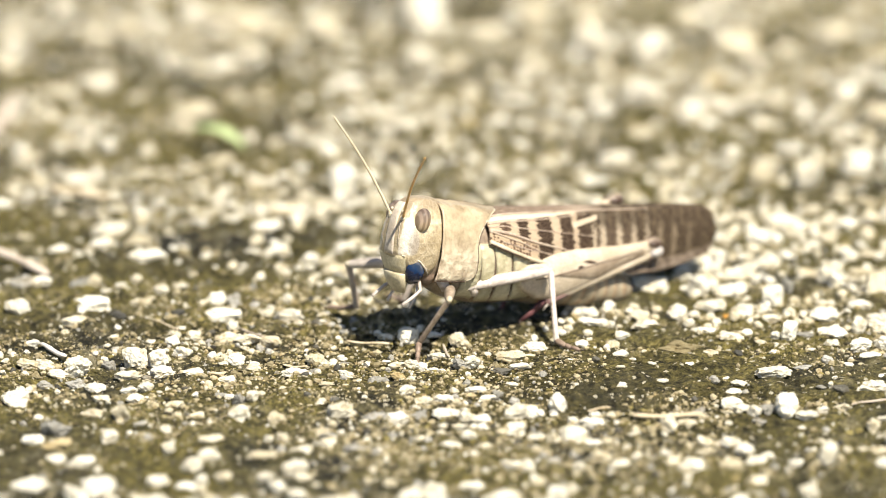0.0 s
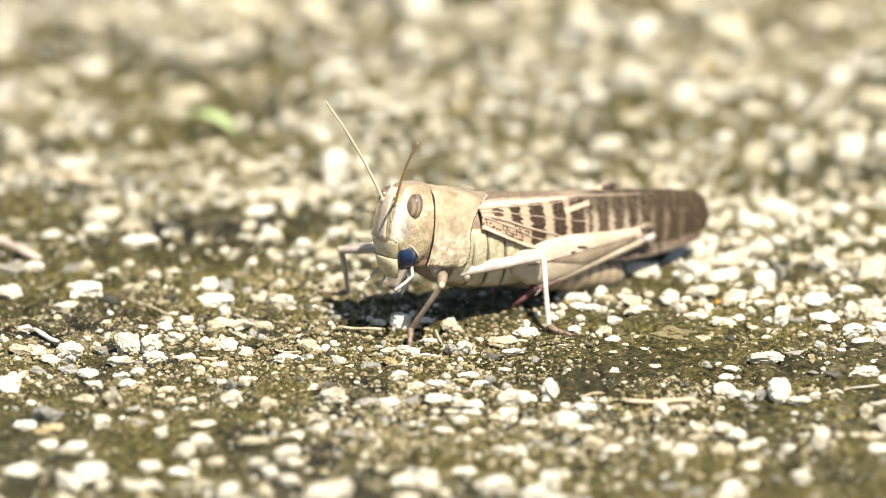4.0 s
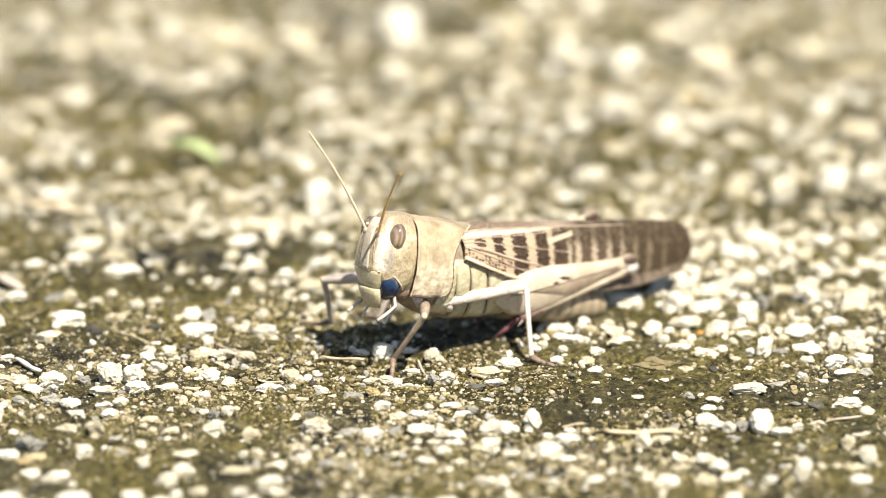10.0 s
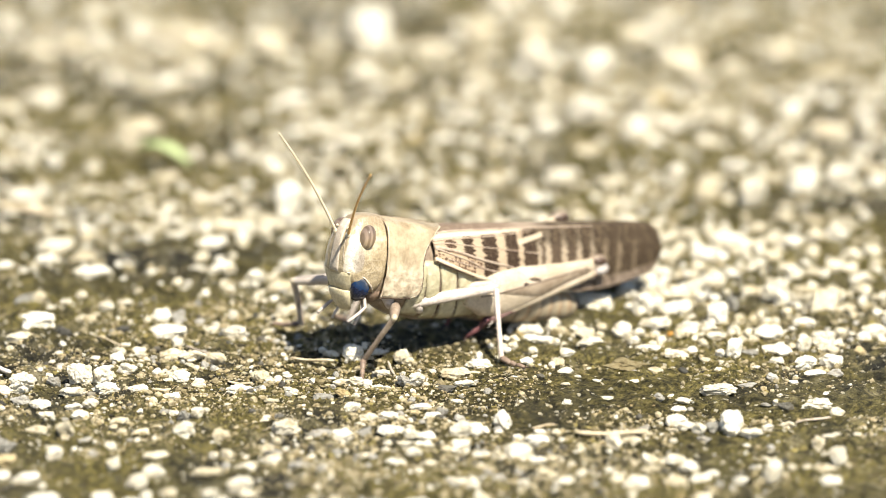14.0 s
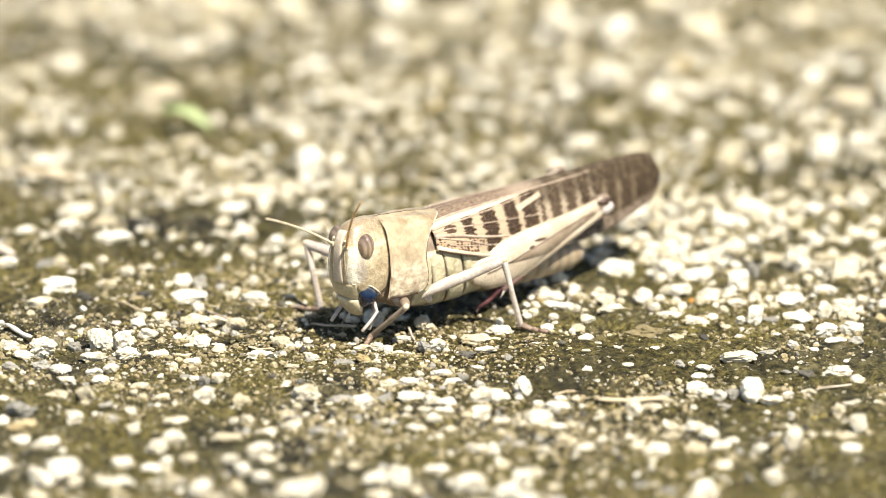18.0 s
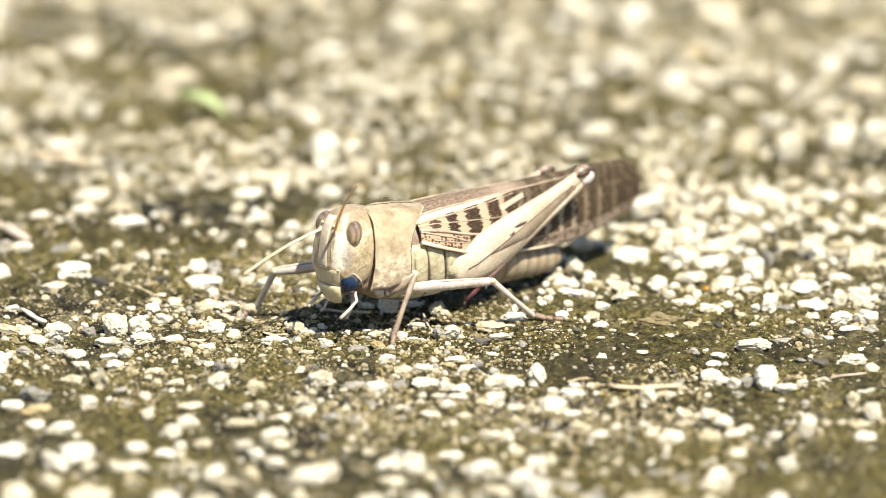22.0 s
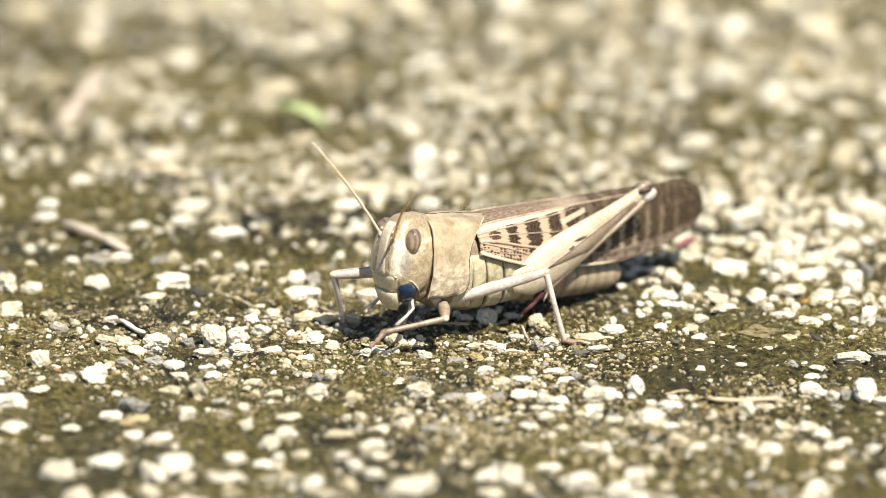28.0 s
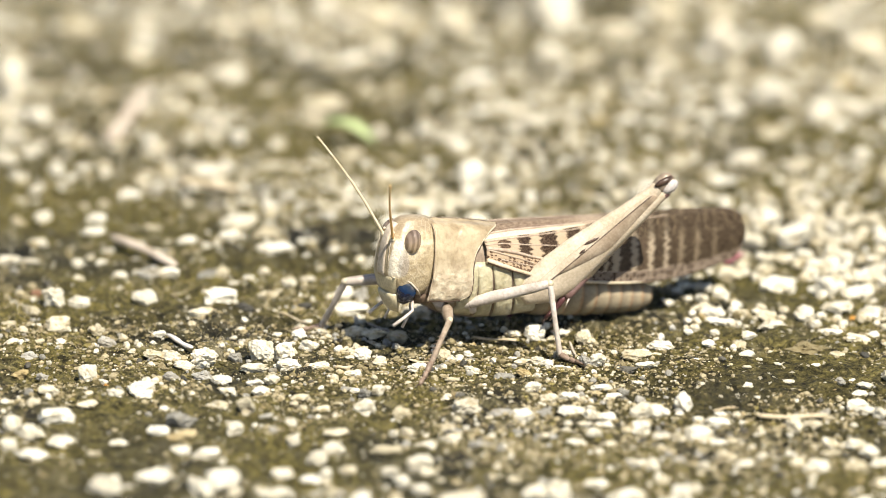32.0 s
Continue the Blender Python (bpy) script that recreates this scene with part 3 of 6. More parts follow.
def build_trunk():
    rings = []
    for k in range(24):
        x = -6 + 16.6 * k / 23
        cz, hw, hh = thorax_at(x)
        rings.append(section(x, cz, hw, hh))
    part("thorax", loft(rings), M_LEGTAN, locust)
    # overlapping side plates with slanting seams
    for side in (1, -1):
        for x0, x1, a0, a1, lean, fold in ((7.6, 5.3, -62, 24, -0.3, 0.3), (5.15, 3.25, -64, 26, -1.3, 1.0), (2.95, 0.6, -66, 24, -1.7, 0.5), (0.35, -2.6, -60, 18, -1.5, 0.5)):
            bm = bmesh.new()
            grid = []
            for i in range(9):
                row = []
                for j in range(13):
                    a = radians(a0 + (a1 - a0) * j / 12)
                    x = x0 + (x1 - x0) * i / 8 - lean * (j / 12 - 0.5)
                    cz, hw, hh = thorax_at(x)
                    edge = min(i, 8 - i, j, 12 - j)
                    lift = 0.16 + (0.14 if edge > 0 else 0.0) + (0.06 if edge > 1 else 0) + 0.07 * noise.noise((x * 1.3, j * 0.6, 3.0 * side))
                    row.append(bm.verts.new((x, side * (hw * math.cos(a) ** (2 / 2.2) + lift), cz + hh * math.copysign(abs(math.sin(a)) ** (2 / 2.2), math.sin(a)))))
                grid.append(row)
            for i in range(8):
                for j in range(12):
                    bm.faces.new((grid[i][j], grid[i + 1][j], grid[i + 1][j + 1], grid[i][j + 1]))
            crease = tube([v.co + Vector((0, side * -0.02, 0)) for v in grid[8][1:12]], [(0.03 + 0.13 * math.sin(math.pi * k / 10)) * fold for k in range(11)], 6)
            ob = part("side_plate", bm, M_PLEURA, locust)
            part("crease", crease, M_SEAM_SHADE, ob)
            sol = ob.modifiers.new("thick", "SOLIDIFY")
            sol.thickness, sol.offset = 0.25 * MM, -1.0
    # abdomen in ringed segments
    edges = [-3.0, -5.0, -7.0, -9.0, -10.9, -12.7, -14.4, -16.0]
    prof = [(-20.3, 2.0, 0.4, 0.5), (-18.9, 2.1, 1.35, 1.35), (-17.6, 2.2, 1.75, 1.8), (-14.8, 2.5, 2.15, 2.2), (-9.4, 3.1, 2.7, 2.75), (-3, 4.2, 3.0, 3.4)]
    for i, x0 in enumerate(edges):
        x1 = edges[i + 1] if i + 1 < len(edges) else -17.6
        rings = []
        for f, grow in ((0.0, -0.22), (0.03, 0.0), (0.45, 0.06), (0.95, 0.10), (1.06, 0.10), (1.09, -0.15)):
            x = x0 + (x1 - x0) * f
            cz, hw, hh = ease(prof, x)
            rings.append(section(x, cz, hw + grow, hh + grow, 24, 2.0))
        part("abdomen_segment", loft(rings), M_ABD, locust)
    rings = []
    for x in (-17.5, -17.95, -18.5, -18.95, -19.3):
        cz, hw, hh = ease(prof, x)
        rings.append(section(x, cz, hw, hh, 24, 2.0))
    part("abdomen_tip", loft(rings), M_ABD, locust, "pale pointed end of the abdomen")


def build_pronotum():
    def at(a, v):
        s = abs(a)
        xf = 10.7 + 1.0 * s * s
        xr = curve([(0, 1.8), (0.16, 2.5), (0.30, 3.8), (0.40, 4.9), (0.52, 6.0), (0.64, 6.45), (0.80, 6.5), (0.93, 6.75), (1.0, 7.7)], s)[0]
        y, z = ease([(0, 0.0, 12.0), (0.05, 0.35, 11.84), (0.2, 1.45, 11.75), (0.30, 2.15, 11.4), (0.36, 2.5, 10.9), (0.55, 3.3, 8.8), (0.75, 3.75, 6.3), (0.92, 3.75, 4.5), (1.0, 3.55, 3.95)], s)
        x = xf + (xr - xf) * v
        narrow = 0.93 + 0.11 * min(1.0, v * 1.6)
        groove = (-0.09 * math.exp(-((v - 0.44) / 0.03) ** 2) - 0.05 * math.exp(-((v - 0.24) / 0.03) ** 2)) * max(0.0, 1.0 - 1.1 * s)
        rim = 0.10 * math.exp(-(v / 0.05) ** 2) + 0.07 * math.exp(-((1 - v) / 0.03) ** 2)
        bump = 0.10 * noise.noise((x * 0.8, y * 0.8, z * 0.8)) + (0.03 + 0.09 * min(1.0, s * 1.3)) * noise.noise((x * 2.0, y * 2.0, z * 2.0 + 9.0))
        k = 1.0 + (groove + rim + bump) / 4.2
        dip = (0.30 - 0.95 * v * v) * (1 - s) ** 2
        return Vector((x, math.copysign(y * narrow * k, a), 7.0 + (z - 7.0) * (1 + (k - 1) * 0.8) + dip))

    nu, nv = 56, 40
    bm = bmesh.new()
    grid = [[bm.verts.new(at(-1 + 2 * i / nu, j / nv)) for j in range(nv + 1)] for i in range(nu + 1)]
    for i in range(nu):
        for j in range(nv):
            bm.faces.new((grid[i][j], grid[i + 1][j], grid[i + 1][j + 1], grid[i][j + 1]))
    ob = part("pronotum", bm, M_PRON, locust, "tan saddle-shaped neck shield with a pale rear edge")
    sol = ob.modifiers.new("thick", "SOLIDIFY")
    sol.thickness, sol.offset = 0.22 * MM, 0.0
    # pale rear border, dark front border, low keel along the back
    for side in (1, -1):
        part("rear_border", tube([at(side * s, 1.0) for s in [k / 22 for k in range(23)]], [0.11] * 23, 6), M_RIDGE, ob)
        part("front_border", tube([at(side * s, 0.0) * 1.0 + Vector((0.10, side * 0.08 * min(1.0, 4 * s), 0.09 * (1 - s))) for s in [k / 22 for k in range(23)]], [0.045] * 23, 6), M_BAND, ob)
        # dark tubes put in for the shade below and behind the lobe edges
        part("lower_border", tube([at(side * 1.0, v) + Vector((0, side * 0.02, -0.06)) for v in [k / 12 for k in range(13)]], [0.10] * 13, 6), M_SEAM_SHADE, ob)
        part("rear_seam", tube([at(side * s, 1.0) + Vector((-0.17, side * -0.06, 0)) for s in [0.42 + 0.58 * k / 12 for k in range(13)]], [0.11] * 13, 6), M_SEAM_SHADE, ob)
    part("throat", ellipsoid((11.0, 0, 4.3), (1.7, 2.35, 1.5), (0, 20, 0), 18, 12), M_TARSUS, locust, "soft brownish throat between head and breast")
    part("keel", tube([at(0, v) + Vector((0, 0, 0.03)) for v in [k / 20 for k in range(21)]], [0.10] * 21, 6), M_BROWN, ob)


def build_head():
    head = new("head")
    head.parent = locust
    head.matrix_basis = Matrix.Identity(4)
    head["label"] = "smooth tan head with a pale ridged face"
    slices = [(4.1, 12.9, 11.6, 1.4), (4.3, 13.6, 11.1, 2.1), (4.8, 14.6, 10.5, 2.6), (5.5, 15.4, 9.9, 2.85), (6.3, 15.85, 9.5, 3.0), (7.2, 15.93, 9.2, 3.06), (8.4, 15.92, 9.1, 3.0),
              (9.6, 15.80, 9.1, 2.72), (10.7, 15.50, 9.2, 2.28), (11.6, 15.0, 9.5, 1.8), (12.25, 14.45, 10.0, 1.4), (12.6, 13.9, 10.7, 1.0), (12.72, 13.2, 11.5, 0.45)]
    rings = []
    for i in range(41):
        z = 4.1 + 8.62 * (0.5 - 0.5 * math.cos(math.pi * i / 40))
        xf, xb, w = curve(slices, z)
        ring = []
        for k in range(48):
            a = 2 * math.pi * k / 48
            c, s = math.cos(a), math.sin(a)
            px = 3.3 if c > 0 else 3.0
            x = (xf + xb) / 2 + (xf - xb) / 2 * math.copysign(abs(c) ** (2 / px), c)
            groove = 0.10 * math.exp(-((x - 15.15) / 0.22) ** 2) * (1.0 if 6.8 < z < 9.2 else 0.0)
            ring.append((x, (w - groove) * math.copysign(abs(s) ** (2 / 2.7), s), z))
        rings.append(ring)
    part("head_capsule", loft(rings), M_FACE, head)
    # ridge down the face with raised pale keels beside it
    strip = []
    for k in range(15):
        f = k / 14
        z = 12.1 - 5.7 * f
        x = ease([(6.3, 15.85), (7.2, 15.95), (8.4, 15.95), (9.6, 15.86), (10.7, 15.64), (11.6, 15.26), (12.2, 14.8)], z)[0]
        w = 0.55 + 0.28 * f
        strip.append([(x - 0.35, -w, z), (x + 0.02, -w * 0.9, z), (x + 0.10, -w * 0.65, z), (x + 0.02, 0, z), (x + 0.10, w * 0.65, z), (x + 0.02, w * 0.9, z), (x - 0.35, w, z)])
    part("face_ridge", loft(strip), M_HEAD, head, "pale ridge down the face")
    for side in (1, -1):
        pts = [(15.45, side * 1.10, 10.85), (15.80, side * 1.2, 9.6), (15.90, side * 1.35, 8.4), (15.92, side * 1.5, 7.4)]
        part("face_seam", tube(pts, [0.03, 0.03, 0.025, 0.015], 6), M_HEAD, head)
        pts = [(14.8, side * 2.56, 6.55), (13.7, side * 2.94, 5.95), (12.8, side * 2.92, 5.15), (12.1, side * 2.62, 4.3)]
        part("cheek_border", tube(pts, [0.08, 0.11, 0.12, 0.09], 8), M_HEAD, head)
        part("eye", ellipsoid((13.66, side * 2.42, 10.50), (0.92, 0.90, 1.34), (side * 10, -12, side * -8), 32, 20), M_EYE, head, "glossy brown oval eye")
        part("ocellus", ellipsoid((15.35, side * 0.95, 11.2), (0.18, 0.18, 0.18), n=10, m=8), M_RIDGE, head)
        rim = [(14.7, 2.56, 6.35), (14.35, 2.66, 6.25), (13.75, 2.80, 5.75), (13.1, 2.80, 5.1), (12.65, 2.66, 4.4), (12.7, 2.40, 3.4), (13.1, 2.15, 2.75), (13.8, 1.95, 2.4), (14.4, 1.95, 2.75), (14.65, 2.1, 3.9), (14.8, 2.3, 5.2)]
        rim = [(x, y, 6.55 - 0.84 * (6.35 - z)) for x, y, z in rim]
        dome = [[(x, side * (y - 1.2), z) for x, y, z in rim]]
        for f, up in ((1.0, 0.0), (0.86, 0.16), (0.62, 0.27), (0.3, 0.33), (0.06, 0.34)):
            dome.append([(13.75 + (x - 13.75) * f, side * (2.42 + (y - 2.42) * f + up), 5.05 + (z - 5.05) * f) for x, y, z in rim])
        part("jaw", loft(dome), M_BLUE, head, "glossy dark blue jaw")
        # feelers beside the mouth
        for name, pts, r in (("palp", [(12.7, 2.0, 3.6), (12.9, 2.6, 2.7), (13.9, 2.7, 2.0), (15.2, 2.6, 1.1)], (0.20, 0.19, 0.19, 0.21)),
                             ("small_palp", [(12.5, 1.4, 3.2), (12.7, 1.8, 2.2), (13.2, 1.9, 1.4), (13.6, 1.9, 0.6)], (0.16, 0.15, 0.15, 0.17))):
            part(name, tube([(x, side * y, z) for x, y, z in pts], r, 8), M_LEG, head, "pale jointed mouth feeler")
    part("clypeus", loft([[(14.4, -w, z), (x - 0.5, -w, z), (x - 0.06, -w * 0.7, z), (x, 0, z), (x - 0.06, w * 0.7, z), (x - 0.5, w, z), (14.4, w, z)]
                          for z, x, w in ((4.45, 15.15, 1.6), (4.55, 15.28, 1.72), (5.2, 15.56, 1.95), (6.0, 15.76, 2.2), (6.35, 15.82, 2.3), (6.45, 15.74, 2.26))]), M_CLYP, head, "yellowish upper lip plate")
    part("labrum", loft([[(min(13.9, x - 0.6), -w * 0.9, z), (x - 0.55, -w, z), (x - 0.08, -w * 0.65, z), (x, 0, z), (x - 0.08, w * 0.65, z), (x - 0.55, w, z), (min(13.9, x - 0.6), w * 0.9, z)]
                         for z, x, w in ((2.0, 13.9, 0.5), (2.15, 14.2, 1.0), (2.7, 14.65, 1.45), (3.5, 15.1, 1.72), (4.2, 15.42, 1.76), (4.38, 15.35, 1.68))]), M_CLYP, head, "yellowish rounded lip")
    part("lip_seam", tube([(15.75 - 0.25 * (y / 2.0) ** 2, y, 6.47) for y in (-2.3, -1.6, -0.8, 0, 0.8, 1.6, 2.3)], [0.07] * 7, 6), M_RIDGE, head)
    part("neck", loft([section(9.6, 6.7, 2.7, 3.8), section(11.3, 6.9, 2.85, 3.9), section(11.9, 6.9, 2.6, 3.6)]), M_LEGTAN, head)
    feelers = []
    for side, mat, length in ((1, M_ANT_ORANGE_LIT, 14.0), (-1, M_ANT, 14.5)):
        pts, rr = [(0, 0, 0)], [0.28]
        count = 25
        for k in range(count):
            for f in (0.08, 0.5, 0.92):
                s = (k + f) / count
                pts.append((length * s, 0, 0.35 * math.sin(math.pi * s)))
                rr.append((0.18 - 0.07 * s) * (1.0 if f == 0.5 else 0.88))
        an = part("antenna", tube(pts, rr, 8), mat, head, "thin ringed feeler tinted orange by painted-in light" if side > 0 else "thin ringed feeler tinted pale straw by painted-in light")
        part("antenna_base", ellipsoid((0.1, 0, 0), (0.42, 0.34, 0.34), n=12, m=8), M_RIDGE, an)
        feelers.append((an, side))
    return head, feelers


def build_wing(side):
    length_rows = [(4.6, 10.7, 8.0), (3.0, 10.95, 7.4), (1.0, 11.1, 6.75), (-1.5, 11.15, 6.05), (-4.5, 11.2, 5.5), (-8, 11.25, 4.9), (-13, 11.3, 4.3), (-18, 11.35, 4.0), (-23, 11.4, 4.4), (-26, 11.35, 5.0),
                   (-28, 11.3, 5.5), (-29.4, 11.1, 5.8), (-30.2, 10.75, 6.3), (-30.7, 10.2, 7.0), (-30.95, 9.6, 7.7)]

    def at(u, v):
        x = 4.6 - 35.5 * u
        zt, zb = ease(length_rows[::-1], x)
        yt = ease([(4.6, 2.0), (0, 1.9), (-10, 1.35), (-22, 0.8), (-31, 0.5)][::-1], x)[0]
        yb = ease([(4.6, 3.65), (3.0, 3.9), (1.0, 4.05), (-2, 4.0), (-8, 3.5), (-16, 2.6), (-23, 1.7), (-31, 0.7)][::-1], x)[0]
        if v < 0.16:
            f = v / 0.16
            y = 0.10 + (yt - 0.10) * f
            z = zt + 0.35 * math.cos(f * math.pi / 2) - 0.1
            # the edge of the shoulder
        else:
            f = (v - 0.16) / 0.84
            y = yt + (yb - yt) * f + 0.45 * math.sin(math.pi * min(1.0, f * 1.15)) * (1 - 0.5 * u)
            z = zt - 0.1 + (zb - zt + 0.1) * f
            x -= 0.2 * math.sin(math.pi * f) * max(0.0, u - 0.9) * 6
        z += 0.035 * math.sin(v * 46.0)
        return Vector((x, side * (y + 0.03 * (1 if side > 0 else 0)), z + (0.05 if side > 0 else 0.0)))

    nu, nv = 110, 40
    bm = bmesh.new()
    lay = bm.loops.layers.uv.new("UVMap")
    grid = [[bm.verts.new(at(i / nu, j / nv)) for j in range(nv + 1)] for i in range(nu + 1)]
    for i in range(nu):
        for j in range(nv):
            f = bm.faces.new((grid[i][j], grid[i + 1][j], grid[i + 1][j + 1], grid[i][j + 1]))
            for loop, (a, b) in zip(f.loops, ((i, j), (i + 1, j), (i + 1, j + 1), (i, j + 1))):
                loop[lay].uv = (a / nu, b / nv)
    ob = part("forewing", bm, M_WING, locust, "cream forewing with dark brown blocks and a smoky tip")
    sol = ob.modifiers.new("thick", "SOLIDIFY")
    sol.thickness, sol.offset = 0.14 * MM, 0.0

    def vein(path, r, material=M_VEIN):
        pts = [at(*p) for p in path]
        fine = []
        for a, b in zip(path, path[1:]):
            for k in range(6):
                f = k / 6
                q = at(a[0] + (b[0] - a[0]) * f, a[1] + (b[1] - a[1]) * f)
                fine.append(q + Vector((0, side * 0.08, 0)))
        fine.append(pts[-1])
        part("vein", tube(fine, [r * (1 - 0.6 * k / (len(fine) - 1)) for k in range(len(fine))], 6), material, ob)

    vein([(0.0, 0.16), (0.3, 0.16), (0.7, 0.155)], 0.15)
    vein([(0.0, 0.34), (0.2, 0.27), (0.45, 0.19)], 0.12)
    vein([(0.0, 0.52), (0.12, 0.60), (0.25, 0.68), (0.36, 0.74)], 0.24)
    vein([(0.0, 0.58), (0.10, 0.68), (0.18, 0.76), (0.26, 0.84)], 0.12)
    vein([(0.0, 0.44), (0.06, 0.40), (0.12, 0.42), (0.30, 0.46), (0.48, 0.50)], 0.10)
    vein([(0.0, 0.93), (0.08, 0.94), (0.2, 0.98), (0.6, 0.985)], 0.34, M_RIDGE)
    # no vein: a dark line drawn as the shadow under the cream one
    vein([(0.0, 0.985), (0.1, 0.985), (0.25, 0.99)], 0.2, M_SEAM_SHADE)
    vein([(0.05, 0.78), (0.2, 0.80), (0.5, 0.84), (0.8, 0.82)], 0.07)


def build_slim_leg(which, lf, lt, girth):
    """Femur, tibia and foot of a walking leg; each lies along +x from its joint."""
    fem = part("femur", tube([(-0.2, 0, 0), (0.3, 0, 0), (lf * 0.35, 0, 0.06), (lf * 0.75, 0, 0), (lf - 0.35, 0, 0), (lf + 0.1, 0, 0)],
                             [0.35 * girth, 0.56 * girth, 0.72 * girth, 0.62 * girth, 0.52 * girth, 0.35 * girth], 12, flat=1.12), M_LEG if which == "mid" else M_LEGTAN, locust, "pale smooth thigh of a walking leg")
    part("knee", ellipsoid((lf, 0, 0), (0.58 * girth, 0.44 * girth, 0.50 * girth), n=14, m=10), M_RIDGE, fem)
    part("hip", ellipsoid((0.3, 0, 0), (0.62 * girth, 0.56 * girth, 0.60 * girth), n=14, m=10), M_LEG, fem)
    part("hip_ring", ellipsoid((0.75, 0, 0), (0.16, 0.60 * girth, 0.66 * girth), n=12, m=8), M_TARSUS, fem)
    part("thigh_keel", tube([(0.8, 0, 0.62 * girth), (lf * 0.5, 0, 0.78 * girth), (lf - 0.6, 0, 0.55 * girth)], [0.05, 0.07, 0.05], 6), M_LEGTAN, fem)
    tib = part("shin", tube([(0, 0, 0), (0.4, 0, 0.05), (lt * 0.5, 0, 0), (lt - 0.3, 0, 0), (lt, 0, 0)], [0.36 * girth, 0.42 * girth, 0.34 * girth, 0.37 * girth, 0.32 * girth], 12), M_LEG if which == "mid" else M_LEGTAN, locust, "pale spiny shin of a walking leg")
    for k in range(7):
        x = lt * (0.38 + 0.085 * k)
        for s in (-1, 1):
            part("spine", tube([(x, s * 0.2, -0.26 * girth), (x + 0.25, s * 0.42, -0.62 * girth)], [0.055, 0.012], 5), M_TARSUS, tib)
    foot = part("foot", tube([(-0.1, 0, 0.1), (0.25, 0, 0.12), (0.9, 0, 0.02), (1.15, 0, -0.02), (1.35, 0, 0.0)], [0.26, 0.36, 0.33, 0.28, 0.2], 10), M_TARSUS, locust, "brown jointed foot with claws")
    part("toe_joint", tube([(1.3, 0, 0), (1.5, 0, 0.03), (1.95, 0, -0.05), (2.15, 0, -0.05)], [0.2, 0.28, 0.27, 0.18], 10), M_TARSUS, foot)
    part("toe_tip", tube([(2.1, 0, -0.02), (2.4, 0, 0.08), (2.95, 0, 0.10), (3.25, 0, 0.05)], [0.18, 0.25, 0.24, 0.18], 10), M_TARSUS, foot)
    for s in (-1, 1):
        part("claw", tube([(3.2, s * 0.08, 0.08), (3.5, s * 0.3, 0.12), (3.75, s * 0.42, -0.1)], [0.09, 0.06, 0.015], 6), M_BROWN, foot)
    return fem, tib, foot


